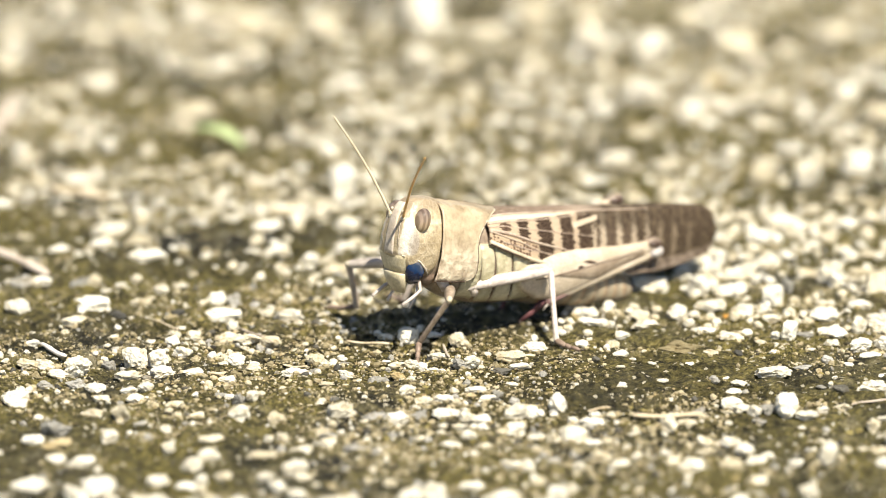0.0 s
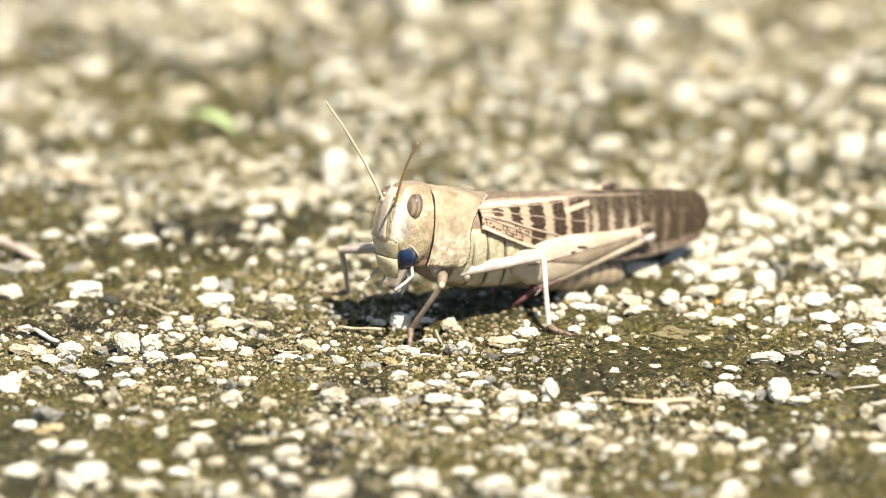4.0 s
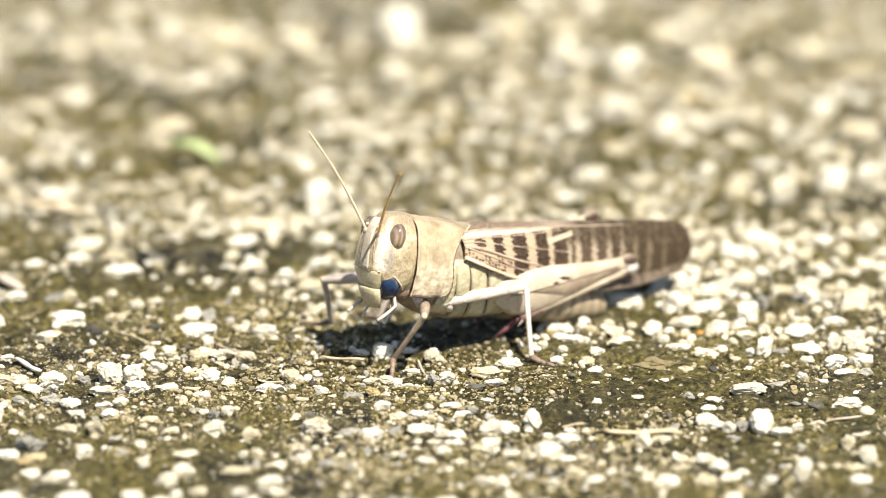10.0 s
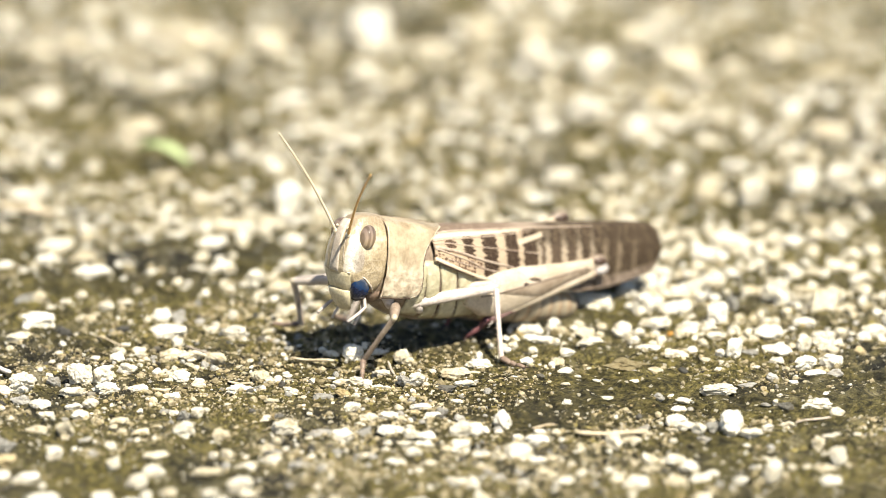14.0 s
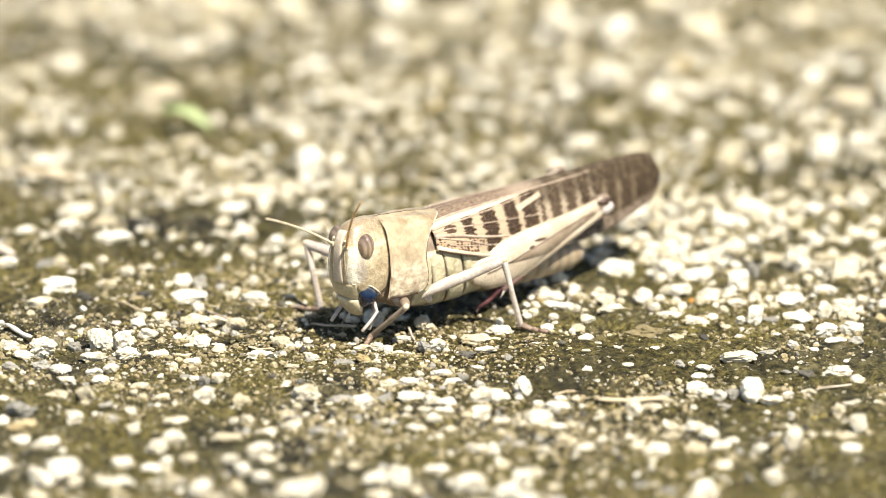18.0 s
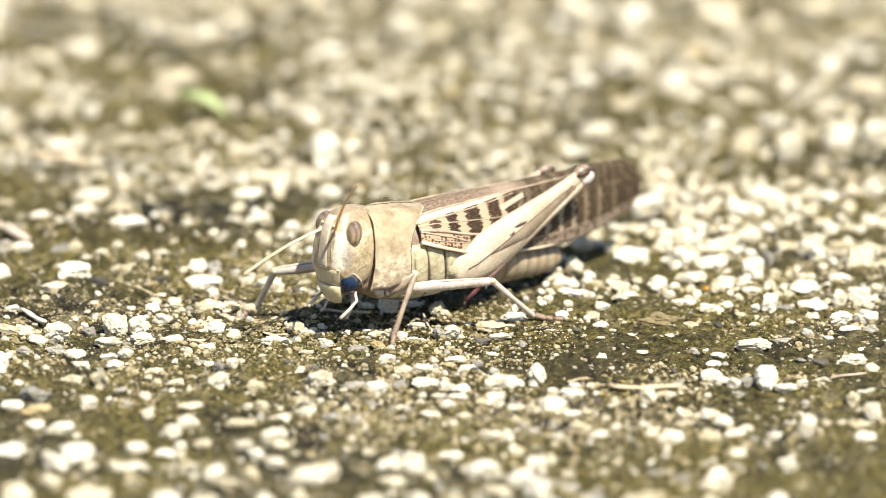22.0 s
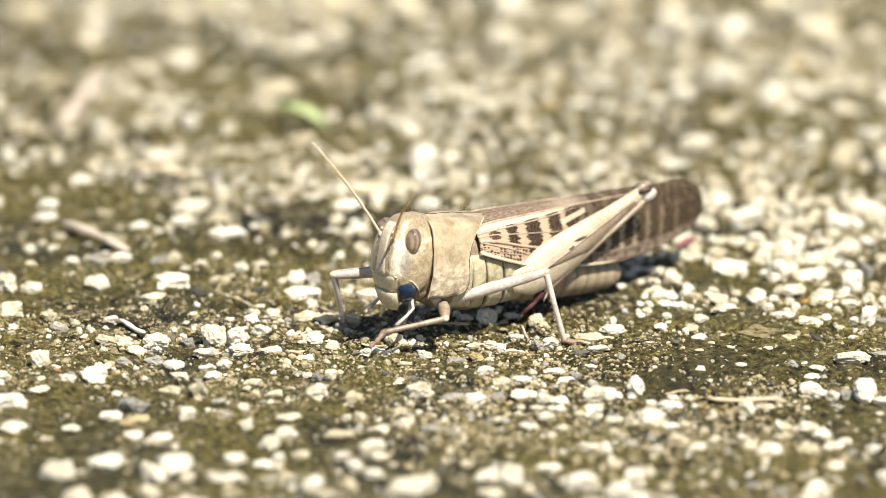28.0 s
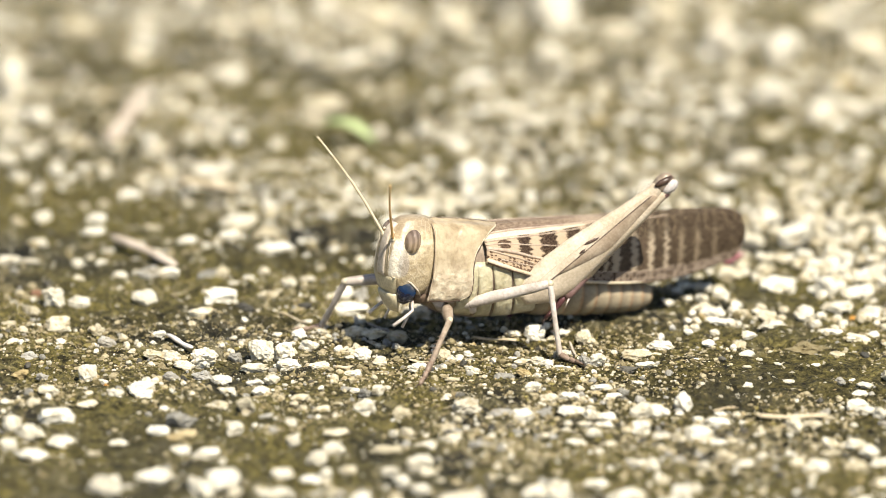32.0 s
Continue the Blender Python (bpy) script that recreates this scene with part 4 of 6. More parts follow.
def build_hind_leg(side):
    prof = [(-0.6, 0.8, 0.8, 0.0), (0, 1.3, 1.3, 0.0), (1.5, 1.8, 2.2, -0.1), (4.0, 2.0, 2.75, -0.1), (7.0, 1.85, 2.6, -0.05), (10.5, 1.45, 2.15, 0.0), (14, 1.0, 1.5, 0.05), (17, 0.75, 0.95, 0.1), (18.6, 0.75, 0.75, 0.1)]
    rings = []
    for k in range(36):
        x = -0.6 + 19.2 * k / 35
        hu, hd, cz = ease(prof, x)
        th = ease([(-0.6, 0.6), (2, 1.15), (7, 1.05), (14, 0.65), (18.6, 0.6)], x)[0]
        ring = []
        for j in range(20):
            a = 2 * math.pi * j / 20
            c, s = math.cos(a), math.sin(a)
            h = hu if s > 0 else hd
            keel = 1.0 + 0.10 * max(0.0, abs(s) - 0.85) / 0.15
            ring.append((x, th * math.copysign(abs(c) ** 0.75, c), cz + h * math.copysign(abs(s) ** 0.95, s) * keel))
        rings.append(ring)
    out = -side
    fem = part("hind_thigh", loft(rings), M_FEMUR, locust, "large cream hind thigh with a small dark spot")
    part("thigh_spot", ellipsoid((9.0, out * 0.92, 0.42), (0.95, 0.12, 0.17), (0, 14, 0), 12, 8), M_BROWN, fem)
    part("thigh_spot", ellipsoid((7.6, out * 1.0, 0.15), (0.45, 0.12, 0.14), n=10, m=8), M_BROWN, fem)
    # tan band; part of its darkness stands for the shaded underside
    band = []
    for k in range(16):
        x = 4.0 + 13.4 * k / 15
        hu, hd, cz = ease(prof, x)
        th = ease([(-0.6, 0.6), (2, 1.15), (7, 1.05), (14, 0.65), (18.6, 0.6)], x)[0]
        y = out * (th * 1.0 + 0.05)
        g = min(1.0, 0.06 + k / 7)
        band.append([(x, out * th * 0.5, cz + hu * 0.06), (x, y, cz + hu * 0.02), (x, y, cz - hd * 0.10 * g), (x, y * (1 - 0.16 * g), cz - hd * 0.72 * g), (x, out * th * 0.42, cz - hd * 0.90 * g)])
    part("thigh_band", loft(band), M_BAND, fem, "dull tan lower half of the outer thigh, its shade painted in")
    for zf, r in ((0.42, 0.045), (0.0, 0.05)):
        pts = []
        for k in range(14):
            x = 1.0 + 16.0 * k / 13
            hu, hd, cz = ease(prof, x)
            th = ease([(-0.6, 0.6), (2, 1.15), (7, 1.05), (14, 0.65), (18.6, 0.6)], x)[0]
            pts.append((x, out * (th * 0.93 if zf > 0 else th + 0.07), cz + (hu if zf > 0 else hd) * zf))
        part("thigh_keel", tube(pts, [r] * 14, 6), M_RIDGE if zf > 0 else M_BROWN, fem)
    knee = part("knee", ellipsoid((18.9, 0, 0.15), (1.3, 0.78, 1.02), (0, -8, 0), 18, 12), M_LEGTAN, fem, "pale swollen knee with a dark crescent")
    part("knee_crescent", tube([(18.0, out * 0.5, 0.62), (18.6, out * 0.62, 0.60), (19.3, out * 0.62, 0.42), (19.95, out * 0.35, 0.28)], [0.2, 0.36, 0.40, 0.2], 8), M_BROWN, knee)
    part("knee_crescent", tube([(18.0, -out * 0.5, 0.62), (18.6, -out * 0.62, 0.60), (19.3, -out * 0.62, 0.42), (19.95, -out * 0.35, 0.28)], [0.2, 0.36, 0.40, 0.2], 8), M_BROWN, knee)
    part("knee_lobe", ellipsoid((19.2, out * 0.42, -0.48), (1.0, 0.5, 0.66), n=16, m=12), M_LOBE, knee)
    for piece in [fem] + list(fem.children_recursive):
        for v in piece.data.vertices:
            v.co.x *= 1.034
    lt = 16.5
    tib = part("hind_shin", tube([(0, 0, 0), (0.6, 0, -0.1), (1.6, 0, 0), (9, 0, 0), (lt - 0.6, 0, 0), (lt, 0, 0)], [0.5, 0.62, 0.5, 0.46, 0.52, 0.42], 12), M_RED, locust, "cream hind shin, reddish below, with rows of spines")
    part("shin_base", tube([(0.2, 0, 0.0), (1.2, 0, 0.0), (13.8, 0, 0.02)], [0.62, 0.60, 0.50], 12), M_FEMUR, tib, "cream upper half of the hind shin")
    for k in range(10):
        x = 5.0 + 1.1 * k
        for s in (-1, 1):
            part("spine", tube([(x, s * 0.22, 0.36), (x + 0.5, s * 0.62, 0.95)], [0.10, 0.02], 6), M_RED, tib)
    for s in (-1, 1):
        part("spur", tube([(lt - 0.2, s * 0.3, -0.2), (lt + 0.9, s * 0.6, -0.55)], [0.11, 0.02], 6), M_LEG, tib)
    foot = part("hind_foot", tube([(0, 0, 0.1), (0.4, 0, 0.2), (1.2, 0, 0.05), (1.45, 0, 0), (2.0, 0, 0.02), (2.3, 0, 0.05), (3.3, 0, 0.1)], [0.28, 0.40, 0.36, 0.28, 0.32, 0.26, 0.22], 10), M_HINDFOOT, locust, "reddish jointed hind foot")
    for s in (-1, 1):
        part("claw", tube([(3.2, s * 0.08, 0.1), (3.6, s * 0.35, 0.12), (3.9, s * 0.5, -0.1)], [0.1, 0.07, 0.015], 6), M_BROWN, foot)
    return fem, tib, foot


def build_coxae():
    """Short folded joints between the breast and the walking legs."""
    for x, y, z, r in ((5.2, 2.9, 2.3, 0.62), (9.3, 2.6, 2.8, 0.68), (-0.9, 3.2, 3.6, 1.2)):
        for side in (1, -1):
            part("coxa", tube([(x + 0.7, side * (y - 1.6), z + 2.2), (x + 0.5, side * (y - 0.5), z + 1.3), (x + 0.25, side * (y - 0.1), z + 0.5), (x, side * (y - 0.05), z - 0.15)],
                                   [r * 0.8, r, r * 0.9, r * 0.6], 14), M_LEG if x > 0 else M_PLEURA, locust)


build_trunk()
build_coxae()
build_pronotum()
head, feelers = build_head()
for side in (1, -1):
    build_wing(side)
LEGS = {
    "mid_near": (build_slim_leg("mid", 10.0, 8.2, 0.86), (6.4, 2.6, 3.0), 10.0, 8.2),
    "mid_far": (build_slim_leg("mid", 10.0, 8.2, 0.86), (6.4, -2.6, 3.0), 10.0, 8.2),
    "fore_near": (build_slim_leg("fore", 3.8, 6.9, 0.84), (8.8, 2.7, 3.0), 3.8, 6.9),
    # paler midleg colour here stands in for sunlight on the far foreleg
    "fore_far": (build_slim_leg("mid", 9.5, 7.5, 0.92), (7.5, -2.8, 5.0), 9.5, 7.5),
}
HIND = {1: build_hind_leg(1), -1: build_hind_leg(-1)}

# ---- loose things on the ground ----
def rest(x, y):
    return float(ground_height(np.array(x), np.array(y)))


def straw(name, a, b, r, material, label, sag=0.0, lift=0.25, group=""):
    """A thin dry stalk lying on the ground from a to b."""
    pts, rr = [], []
    n = 12
    for k in range(n + 1):
        f = k / n
        x, y = a[0] + (b[0] - a[0]) * f, a[1] + (b[1] - a[1]) * f
        side = sag * math.sin(math.pi * f)
        dx, dy = b[0] - a[0], b[1] - a[1]
        ln = math.hypot(dx, dy)
        pts.append((x - dy / ln * side, y + dx / ln * side, 0.15 + r + lift + 0.12 * math.sin(5 * f + a[0])))
        rr.append(r * (0.85 + 0.3 * noise.noise((a[0], a[1], 4 * f))) * (0.55 if k in (0, n) else 1.0))
    ob = part(name, tube(pts, rr, 8, flat=0.7), material, None)
    tagged(ob, label, name.replace("_", " "), group)
    return ob


STALKS = "dry stalks on the concrete"
STRAW_LABEL = "short pale dry straw lying on the concrete"
straw("straw", (-9.3, -4.5), (-4.4, -6.1), 0.22, M_STRAW, STRAW_LABEL, group=STALKS)
straw("straw", (-42.8, -6.2), (-39.9, -10.4), 0.36, M_BLEACHED, STRAW_LABEL, group=STALKS)
straw("straw", (-21.0, 0.4), (-17.3, -4.9), 0.14, M_TWIG, STRAW_LABEL, group=STALKS)
straw("straw", (1.4, -6.0), (2.1, -10.3), 0.16, M_TWIG, STRAW_LABEL, group=STALKS)
straw("flat_stick", (21.7, -31.1), (29.0, -31.1), 0.42, M_STRAW, "flat bleached splinter of wood lying on the concrete")
straw("root_fibre", (45.3, -27.3), (49.3, -25.0), 0.18, M_TWIG, "thin curved brown root fibre on the concrete", 0.6)
straw("twig", (-50.8, 28.7), (-43.0, 18.5), 0.75, M_TWIG, "pale weathered twig half sunk in moss", group="weathered twigs")
straw("straw", (-30.9, 3.2), (-27.7, -0.0), 0.12, M_STRAW, STRAW_LABEL, group=STALKS)
straw("straw", (-16.1, -13.0), (-13.3, -14.0), 0.2, M_STRAW, STRAW_LABEL, group=STALKS)
straw("straw", (-24.1, -16.5), (-22.3, -15.6), 0.25, M_STRAW, STRAW_LABEL, group=STALKS)
straw("straw", (16.9, -28.6), (19.4, -27.9), 0.2, M_STRAW, STRAW_LABEL, group=STALKS)
straw("twig", (-52.8, 65.5), (-49.5, 86.2), 1.1, M_TWIG, "pale weathered twig half sunk in moss", group="weathered twigs")
straw("twig", (-44.0, 50.5), (-37.3, 48.2), 0.7, M_STRAW, "pale weathered twig half sunk in moss", group="weathered twigs")


def leaf():
    bm = bmesh.new()
    rows = []
    for i in range(15):
        f = i / 14
        w = 1.15 * math.sin(math.pi * min(1.0, f * 0.96 + 0.04)) ** 0.8
        rows.append([((f - 0.5) * 7.4, w * (j - 3) / 3, 0.9 + 1.1 * math.sin(math.pi * f) + 0.35 * abs(j - 3) / 3) for j in range(7)])
    loft(rows, bm=bm, closed=False)
    ob = part("leaf", bm, M_LEAF, None, matrix=pose(-25.0 * MM, 69.4 * MM, 0.4 * MM, 0, 10, -32))
    sol = ob.modifiers.new("thick", "SOLIDIFY")
    sol.thickness = 0.18 * MM
    part("midrib", tube([((f - 0.5) * 7.4, 0, 0.95 + 1.1 * math.sin(math.pi * f)) for f in [k / 10 for k in range(11)]], [0.16 - 0.01 * k for k in range(11)], 6), M_LEAF, ob)
    tagged(ob, "small fresh green leaf blade lying on the concrete", "leaf")


leaf()


def petal():
    bm = bmesh.new()
    rows = []
    for i in range(9):
        f = i / 8
        w = 0.6 * math.sin(math.pi * (0.1 + 0.85 * f)) ** 0.7
        rows.append([((f - 0.5) * 2.2, w * (j - 3) / 3, 0.6 + 0.9 * f + 0.5 * (abs(j - 3) / 3) ** 2) for j in range(7)])
    loft(rows, bm=bm, closed=False)
    ob = part("petal", bm, M_CRIMSON, None, matrix=pose(19.9 * MM, 23.6 * MM, -0.2 * MM, 0, 0, 25))
    sol = ob.modifiers.new("thick", "SOLIDIFY")
    sol.thickness = 0.25 * MM
    tagged(ob, "small crimson scrap of petal on the gritty concrete", "petal")


petal()

# ---- stones pressed into the concrete ----
def rock_mesh(name, seed, sub, rough=0.10):
    """A broken chip of stone: a lump cut by random planes, with a little roughness; one unit wide each way."""
    r = random.Random(seed)
    bm = bmesh.new()
    bmesh.ops.create_icosphere(bm, subdivisions=sub, radius=0.5)
    cuts = [(Vector((r.gauss(0, 1), r.gauss(0, 1), r.gauss(0, 0.8))).normalized(), r.uniform(0.26, 0.44)) for _ in range(11)]
    off = Vector((r.uniform(-50, 50), r.uniform(-50, 50), r.uniform(-50, 50)))
    for v in bm.verts:
        d = v.co.normalized()
        reach = 0.5
        for nrm, dist in cuts:
            c = d.dot(nrm)
            if c > 0.05:
                reach = min(reach, dist / c)
        p = d * (reach * 0.85 + 0.075)
        v.co = p * (1.0 + 1.5 * rough * noise.noise(p * 3.0 + off) + 0.9 * rough * noise.noise(p * 8.0 + off) + 0.5 * rough * noise.noise(p * 17.0 + off))
    for k in range(3):
        side = sorted(v.co[k] for v in bm.verts)
        lo, hi = side[len(side) // 60], side[-1 - len(side) // 60]
        for v in bm.verts:
            v.co[k] = (v.co[k] - (lo + hi) / 2) / (hi - lo)
    me = bpy.data.meshes.new(name)
    bm.to_mesh(me)
    bm.free()
    return me


ROCKS = {}
for kind in STONE:
    ROCKS[kind] = []
    for k in range(12 if kind in "wc" else 4):
        me = rock_mesh("stone", 31 * k + ord(kind), 4, 0.17 if k % 3 else 0.32)
        me.materials.append(STONE[kind])
        me.polygons.foreach_set("use_smooth", [False] * len(me.polygons))
        ROCKS[kind].append(me)

taken = []
pick = random.Random(5)


def bed(stones):
    """Single stones lying in the concrete: x, y, width, height in millimetres, kind."""
    for x, y, w, h, kind in stones:
        ob = new("stone", ROCKS[kind][len(taken) % len(ROCKS[kind])])
        ob.parent = ground
        deep, tall = min(w, max(0.6 * w, 1.1 * h)), h * 1.3
        turn = Matrix.Rotation(radians(pick.choice((0, 180)) + pick.uniform(-16, 16)), 4, "Z") @ Matrix.Rotation(radians(pick.uniform(-8, 8)), 4, "Y")
        ob.matrix_basis = Matrix.Translation((x * MM, y * MM, (rest(x, y) * 0.6 + h - tall * 0.48) * MM)) @ turn @ Matrix.Diagonal((1.05 * w * MM, 1.05 * deep * MM, tall * MM, 1.0))
        taken.append((x, y, w * 0.5))


# row by row, from the camera's side to the far side
bed([(-46.3, -70.3, 2.8, 1.7, "c"), (-44.5, -65.9, 2.8, 1.8, "c"), (-40.5, -69.3, 2.8, 2.4, "c"), (-33, -67.7, 4, 1.5, "c"), (-25.1, -69.5, 2.8, 1.7, "w"), (-21.3, -70.2, 2.8, 1.7, "w"), (-18.5, -63.5, 2.8, 0.8, "c"),
     (-14.9, -69.3, 1.9, 1.6, "w"), (-11.4, -67.1, 1.6, 1, "c"), (-3.8, -70.6, 3.4, 1.6, "w"), (0.9, -70.4, 2.2, 1.9, "w"), (9.1, -64.1, 2.8, 0.8, "c"), (13.2, -64.9, 2.8, 2, "w"), (17.9, -66.9, 1.1, 0.8, "c"),
     (19, -66.3, 2.4, 0.7, "g"), (23.1, -66.9, 2, 1.3, "c"), (24.9, -66.6, 2.8, 1.1, "c"), (28.4, -67.5, 1.6, 0.6, "c"), (31.3, -68, 1.8, 1, "c")])
bed([(32.6, -63.9, 1.6, 0.6, "c"), (38.2, -69, 2.2, 1.9, "w"), (-47, -56.9, 3.5, 1.7, "w"), (-41.9, -52.7, 3.9, 1.1, "w"), (-37.3, -62.2, 2.2, 1.2, "c"), (-37, -57.1, 2.5, 1.5, "w"), (-34.8, -53.4, 3.3, 1.5, "w"),
     (-33.4, -56.8, 1.4, 0.8, "c"), (-31, -55.8, 1.1, 0.5, "c"), (-29, -57.8, 3.5, 1, "w"), (-28.6, -51.3, 2.3, 0.9, "w"), (-28.5, -63, 2, 0.9, "c"), (-25.6, -52.7, 2.1, 0.7, "w"), (-24.1, -50.7, 1.3, 1, "w"),
     (-23.4, -57.1, 1.3, 0.6, "c"), (-21.8, -50.7, 1.7, 1, "c"), (-20.3, -61, 2.3, 1.5, "w"), (-17.3, -50.1, 1.7, 0.8, "w"), (-16.5, -60.6, 1.6, 1.4, "c")])
bed([(-16.1, -52.8, 1.7, 1, "w"), (-14, -56.4, 1.9, 0.8, "w"), (-13.3, -49.7, 1.9, 0.6, "c"), (-10, -61.5, 5.3, 1.6, "w"), (-4.2, -52.8, 1.3, 0.7, "c"), (-1.8, -56.5, 2.9, 1.4, "w"), (-1.6, -61.8, 2.5, 0.8, "c"),
     (0.3, -57, 2.6, 1.9, "w"), (2.3, -59.8, 1.4, 0.7, "c"), (4.4, -51.8, 2.3, 0.6, "w"), (7.9, -58.4, 3.2, 1.7, "w"), (11.2, -51.3, 1.3, 0.7, "c"), (11.5, -59.3, 2.3, 1.3, "w"), (13.3, -56.7, 1.9, 1.4, "w"),
     (14.8, -53, 1, 0.7, "w"), (16.5, -57.6, 1.6, 0.5, "c"), (16.7, -62.6, 1.9, 0.6, "g"), (20.4, -57.1, 0.7, 0.6, "c"), (25.7, -57.2, 1.5, 0.4, "g")])
bed([(28.6, -58.8, 1.6, 0.5, "g"), (31.2, -61.4, 1.9, 0.8, "c"), (32.1, -58.5, 2.3, 1.3, "w"), (32.9, -60.8, 1.5, 1, "w"), (34.4, -51.6, 2.1, 0.7, "c"), (39.6, -56.2, 2, 1.3, "w"), (40.9, -60.8, 1.2, 0.6, "c"),
     (-58.1, -36.1, 1.8, 1.3, "w"), (-58, -42.4, 1.8, 1.1, "w"), (-55.8, -39, 2.4, 1.4, "w"), (-55.1, -46.2, 3, 1, "w"), (-52.4, -41.8, 3, 0.9, "w"), (-48.9, -44.8, 1.4, 0.5, "c"), (-46.4, -41, 1.9, 0.5, "w"),
     (-42.3, -38.1, 2.1, 0.8, "w"), (-39.8, -40.3, 2.9, 0.8, "y"), (-39.7, -43.8, 2, 0.6, "w"), (-36.9, -45.5, 2.6, 0.8, "w"), (-34.2, -36.9, 1.7, 1.3, "w")])
bed([(-30, -37.6, 1, 0.7, "g"), (-27.8, -40.3, 1.5, 1, "w"), (-25.2, -46.6, 2, 1.3, "w"), (-23.5, -43.8, 2.1, 1.3, "w"), (-23.3, -38.3, 2.6, 0.7, "c"), (-17.8, -42.2, 3, 0.8, "c"), (-17.2, -37.3, 1, 0.6, "w"),
     (-15.8, -35.8, 1.3, 0.8, "c"), (-14.2, -47.9, 2.6, 1.4, "w"), (-13.7, -41, 2.2, 0.6, "w"), (-11.1, -38, 2, 0.6, "w"), (-8, -41.1, 2.1, 0.6, "g"), (-4, -36.5, 1, 0.5, "g"), (-1.1, -37.6, 1.3, 0.5, "c"),
     (2.2, -39.8, 1.9, 0.5, "w"), (4.1, -37.7, 1.5, 0.9, "w"), (5.6, -40.1, 1.8, 0.6, "c"), (8.2, -41.9, 0.7, 0.3, "w"), (8.5, -45.2, 2.3, 0.7, "w")])
bed([(10.3, -47, 1.2, 0.9, "w"), (11.2, -41.6, 1.4, 0.5, "c"), (11.3, -36.9, 1.8, 0.5, "w"), (13, -38.2, 1.1, 1, "c"), (13.2, -44, 1.2, 0.5, "g"), (15.2, -38.3, 2.8, 1.7, "w"), (15.7, -46.8, 1.2, 0.8, "w"),
     (17, -39.1, 2.4, 0.7, "w"), (18.1, -44.2, 2.1, 0.9, "c"), (18.8, -38.7, 1.1, 0.7, "c"), (20, -45.1, 2.1, 0.6, "w"), (21.7, -37.1, 1, 0.6, "w"), (22, -44.5, 1.1, 0.8, "w"), (25, -36, 0.6, 0.4, "w"),
     (25.6, -45.3, 1.4, 0.7, "c"), (27.6, -46.5, 2.6, 1.3, "w"), (29.3, -41, 2.1, 0.6, "c"), (29.4, -37.5, 1.4, 0.8, "c"), (31.8, -45.7, 2.3, 0.7, "c")])
bed([(32.1, -37.9, 2.1, 0.8, "w"), (33.4, -40.7, 1.9, 1.1, "w"), (34.6, -44.3, 2.5, 0.7, "w"), (35.8, -42.3, 1.4, 0.6, "w"), (38.7, -44.7, 1.5, 0.7, "w"), (42.1, -44.5, 1.9, 2.2, "w"), (43.6, -39.8, 0.5, 0.2, "w"),
     (46, -42.1, 1.1, 0.5, "c"), (47.8, -42.3, 2.1, 0.6, "c"), (48.1, -35.9, 0.8, 0.4, "w"), (48.3, -45.4, 2.3, 0.8, "w"), (49.3, -39.3, 1.7, 1.8, "w"), (-56.1, -30.4, 1.4, 0.7, "c"), (-54.8, -25.9, 2.1, 1, "c"),
     (-53.4, -34.4, 3.6, 1.5, "w"), (-50.4, -28.8, 2.1, 0.7, "c"), (-49.1, -21.3, 1.1, 0.5, "w"), (-48.7, -23, 0.5, 0.4, "o"), (-47.5, -26.3, 1.7, 0.8, "w")])
bed([(-44.8, -24.7, 2.8, 1.7, "w"), (-40.4, -21.1, 0.6, 0.4, "w"), (-40.1, -34, 3.1, 1.3, "g"), (-36.3, -29.6, 2.1, 0.8, "c"), (-35.4, -24.5, 1.9, 0.6, "w"), (-33.2, -31.1, 1.7, 1.8, "c"), (-31.9, -23.2, 1.8, 0.8, "w"),
     (-31, -33, 1.4, 0.5, "g"), (-28.4, -34.3, 1.3, 0.8, "w"), (-28.2, -27.3, 0.8, 0.6, "c"), (-27.6, -25.3, 1.9, 0.5, "c"), (-27.4, -28.6, 0.7, 0.5, "c"), (-25.2, -29.3, 1.7, 0.5, "c"), (-21.8, -21.4, 1, 0.4, "w"),
     (-20.5, -23.4, 1.5, 1, "g"), (-20.5, -30, 2.1, 1.5, "w"), (-19.2, -23.9, 1.3, 1, "w"), (-16.5, -31.2, 1.7, 1, "c"), (-11.6, -23.5, 1.1, 0.5, "w")])
bed([(-11.5, -35, 1.4, 0.7, "w"), (-9.6, -28.3, 2.9, 1.4, "w"), (-5.9, -29.8, 2.2, 0.6, "g"), (-3.6, -30.9, 2.4, 1.2, "w"), (-2.5, -22, 1.6, 1, "w"), (-1.1, -29.5, 1.4, 0.8, "g"), (-0.7, -25, 1.8, 0.8, "c"),
     (1.5, -24.7, 2.1, 0.7, "w"), (1.7, -29.4, 2.8, 0.8, "w"), (2.9, -32.7, 1.4, 0.4, "c"), (4, -30.3, 1.8, 1, "w"), (4.3, -22.6, 1.2, 0.4, "y"), (5, -21.1, 2.2, 0.6, "w"), (5, -34, 2.3, 0.6, "w"),
     (5.7, -31.7, 1.7, 0.8, "w"), (6.3, -23.2, 1.7, 0.5, "w"), (7.3, -22.5, 1.1, 0.7, "g"), (7.7, -35, 1.7, 0.5, "c"), (9.1, -24.4, 1.1, 0.7, "g")])
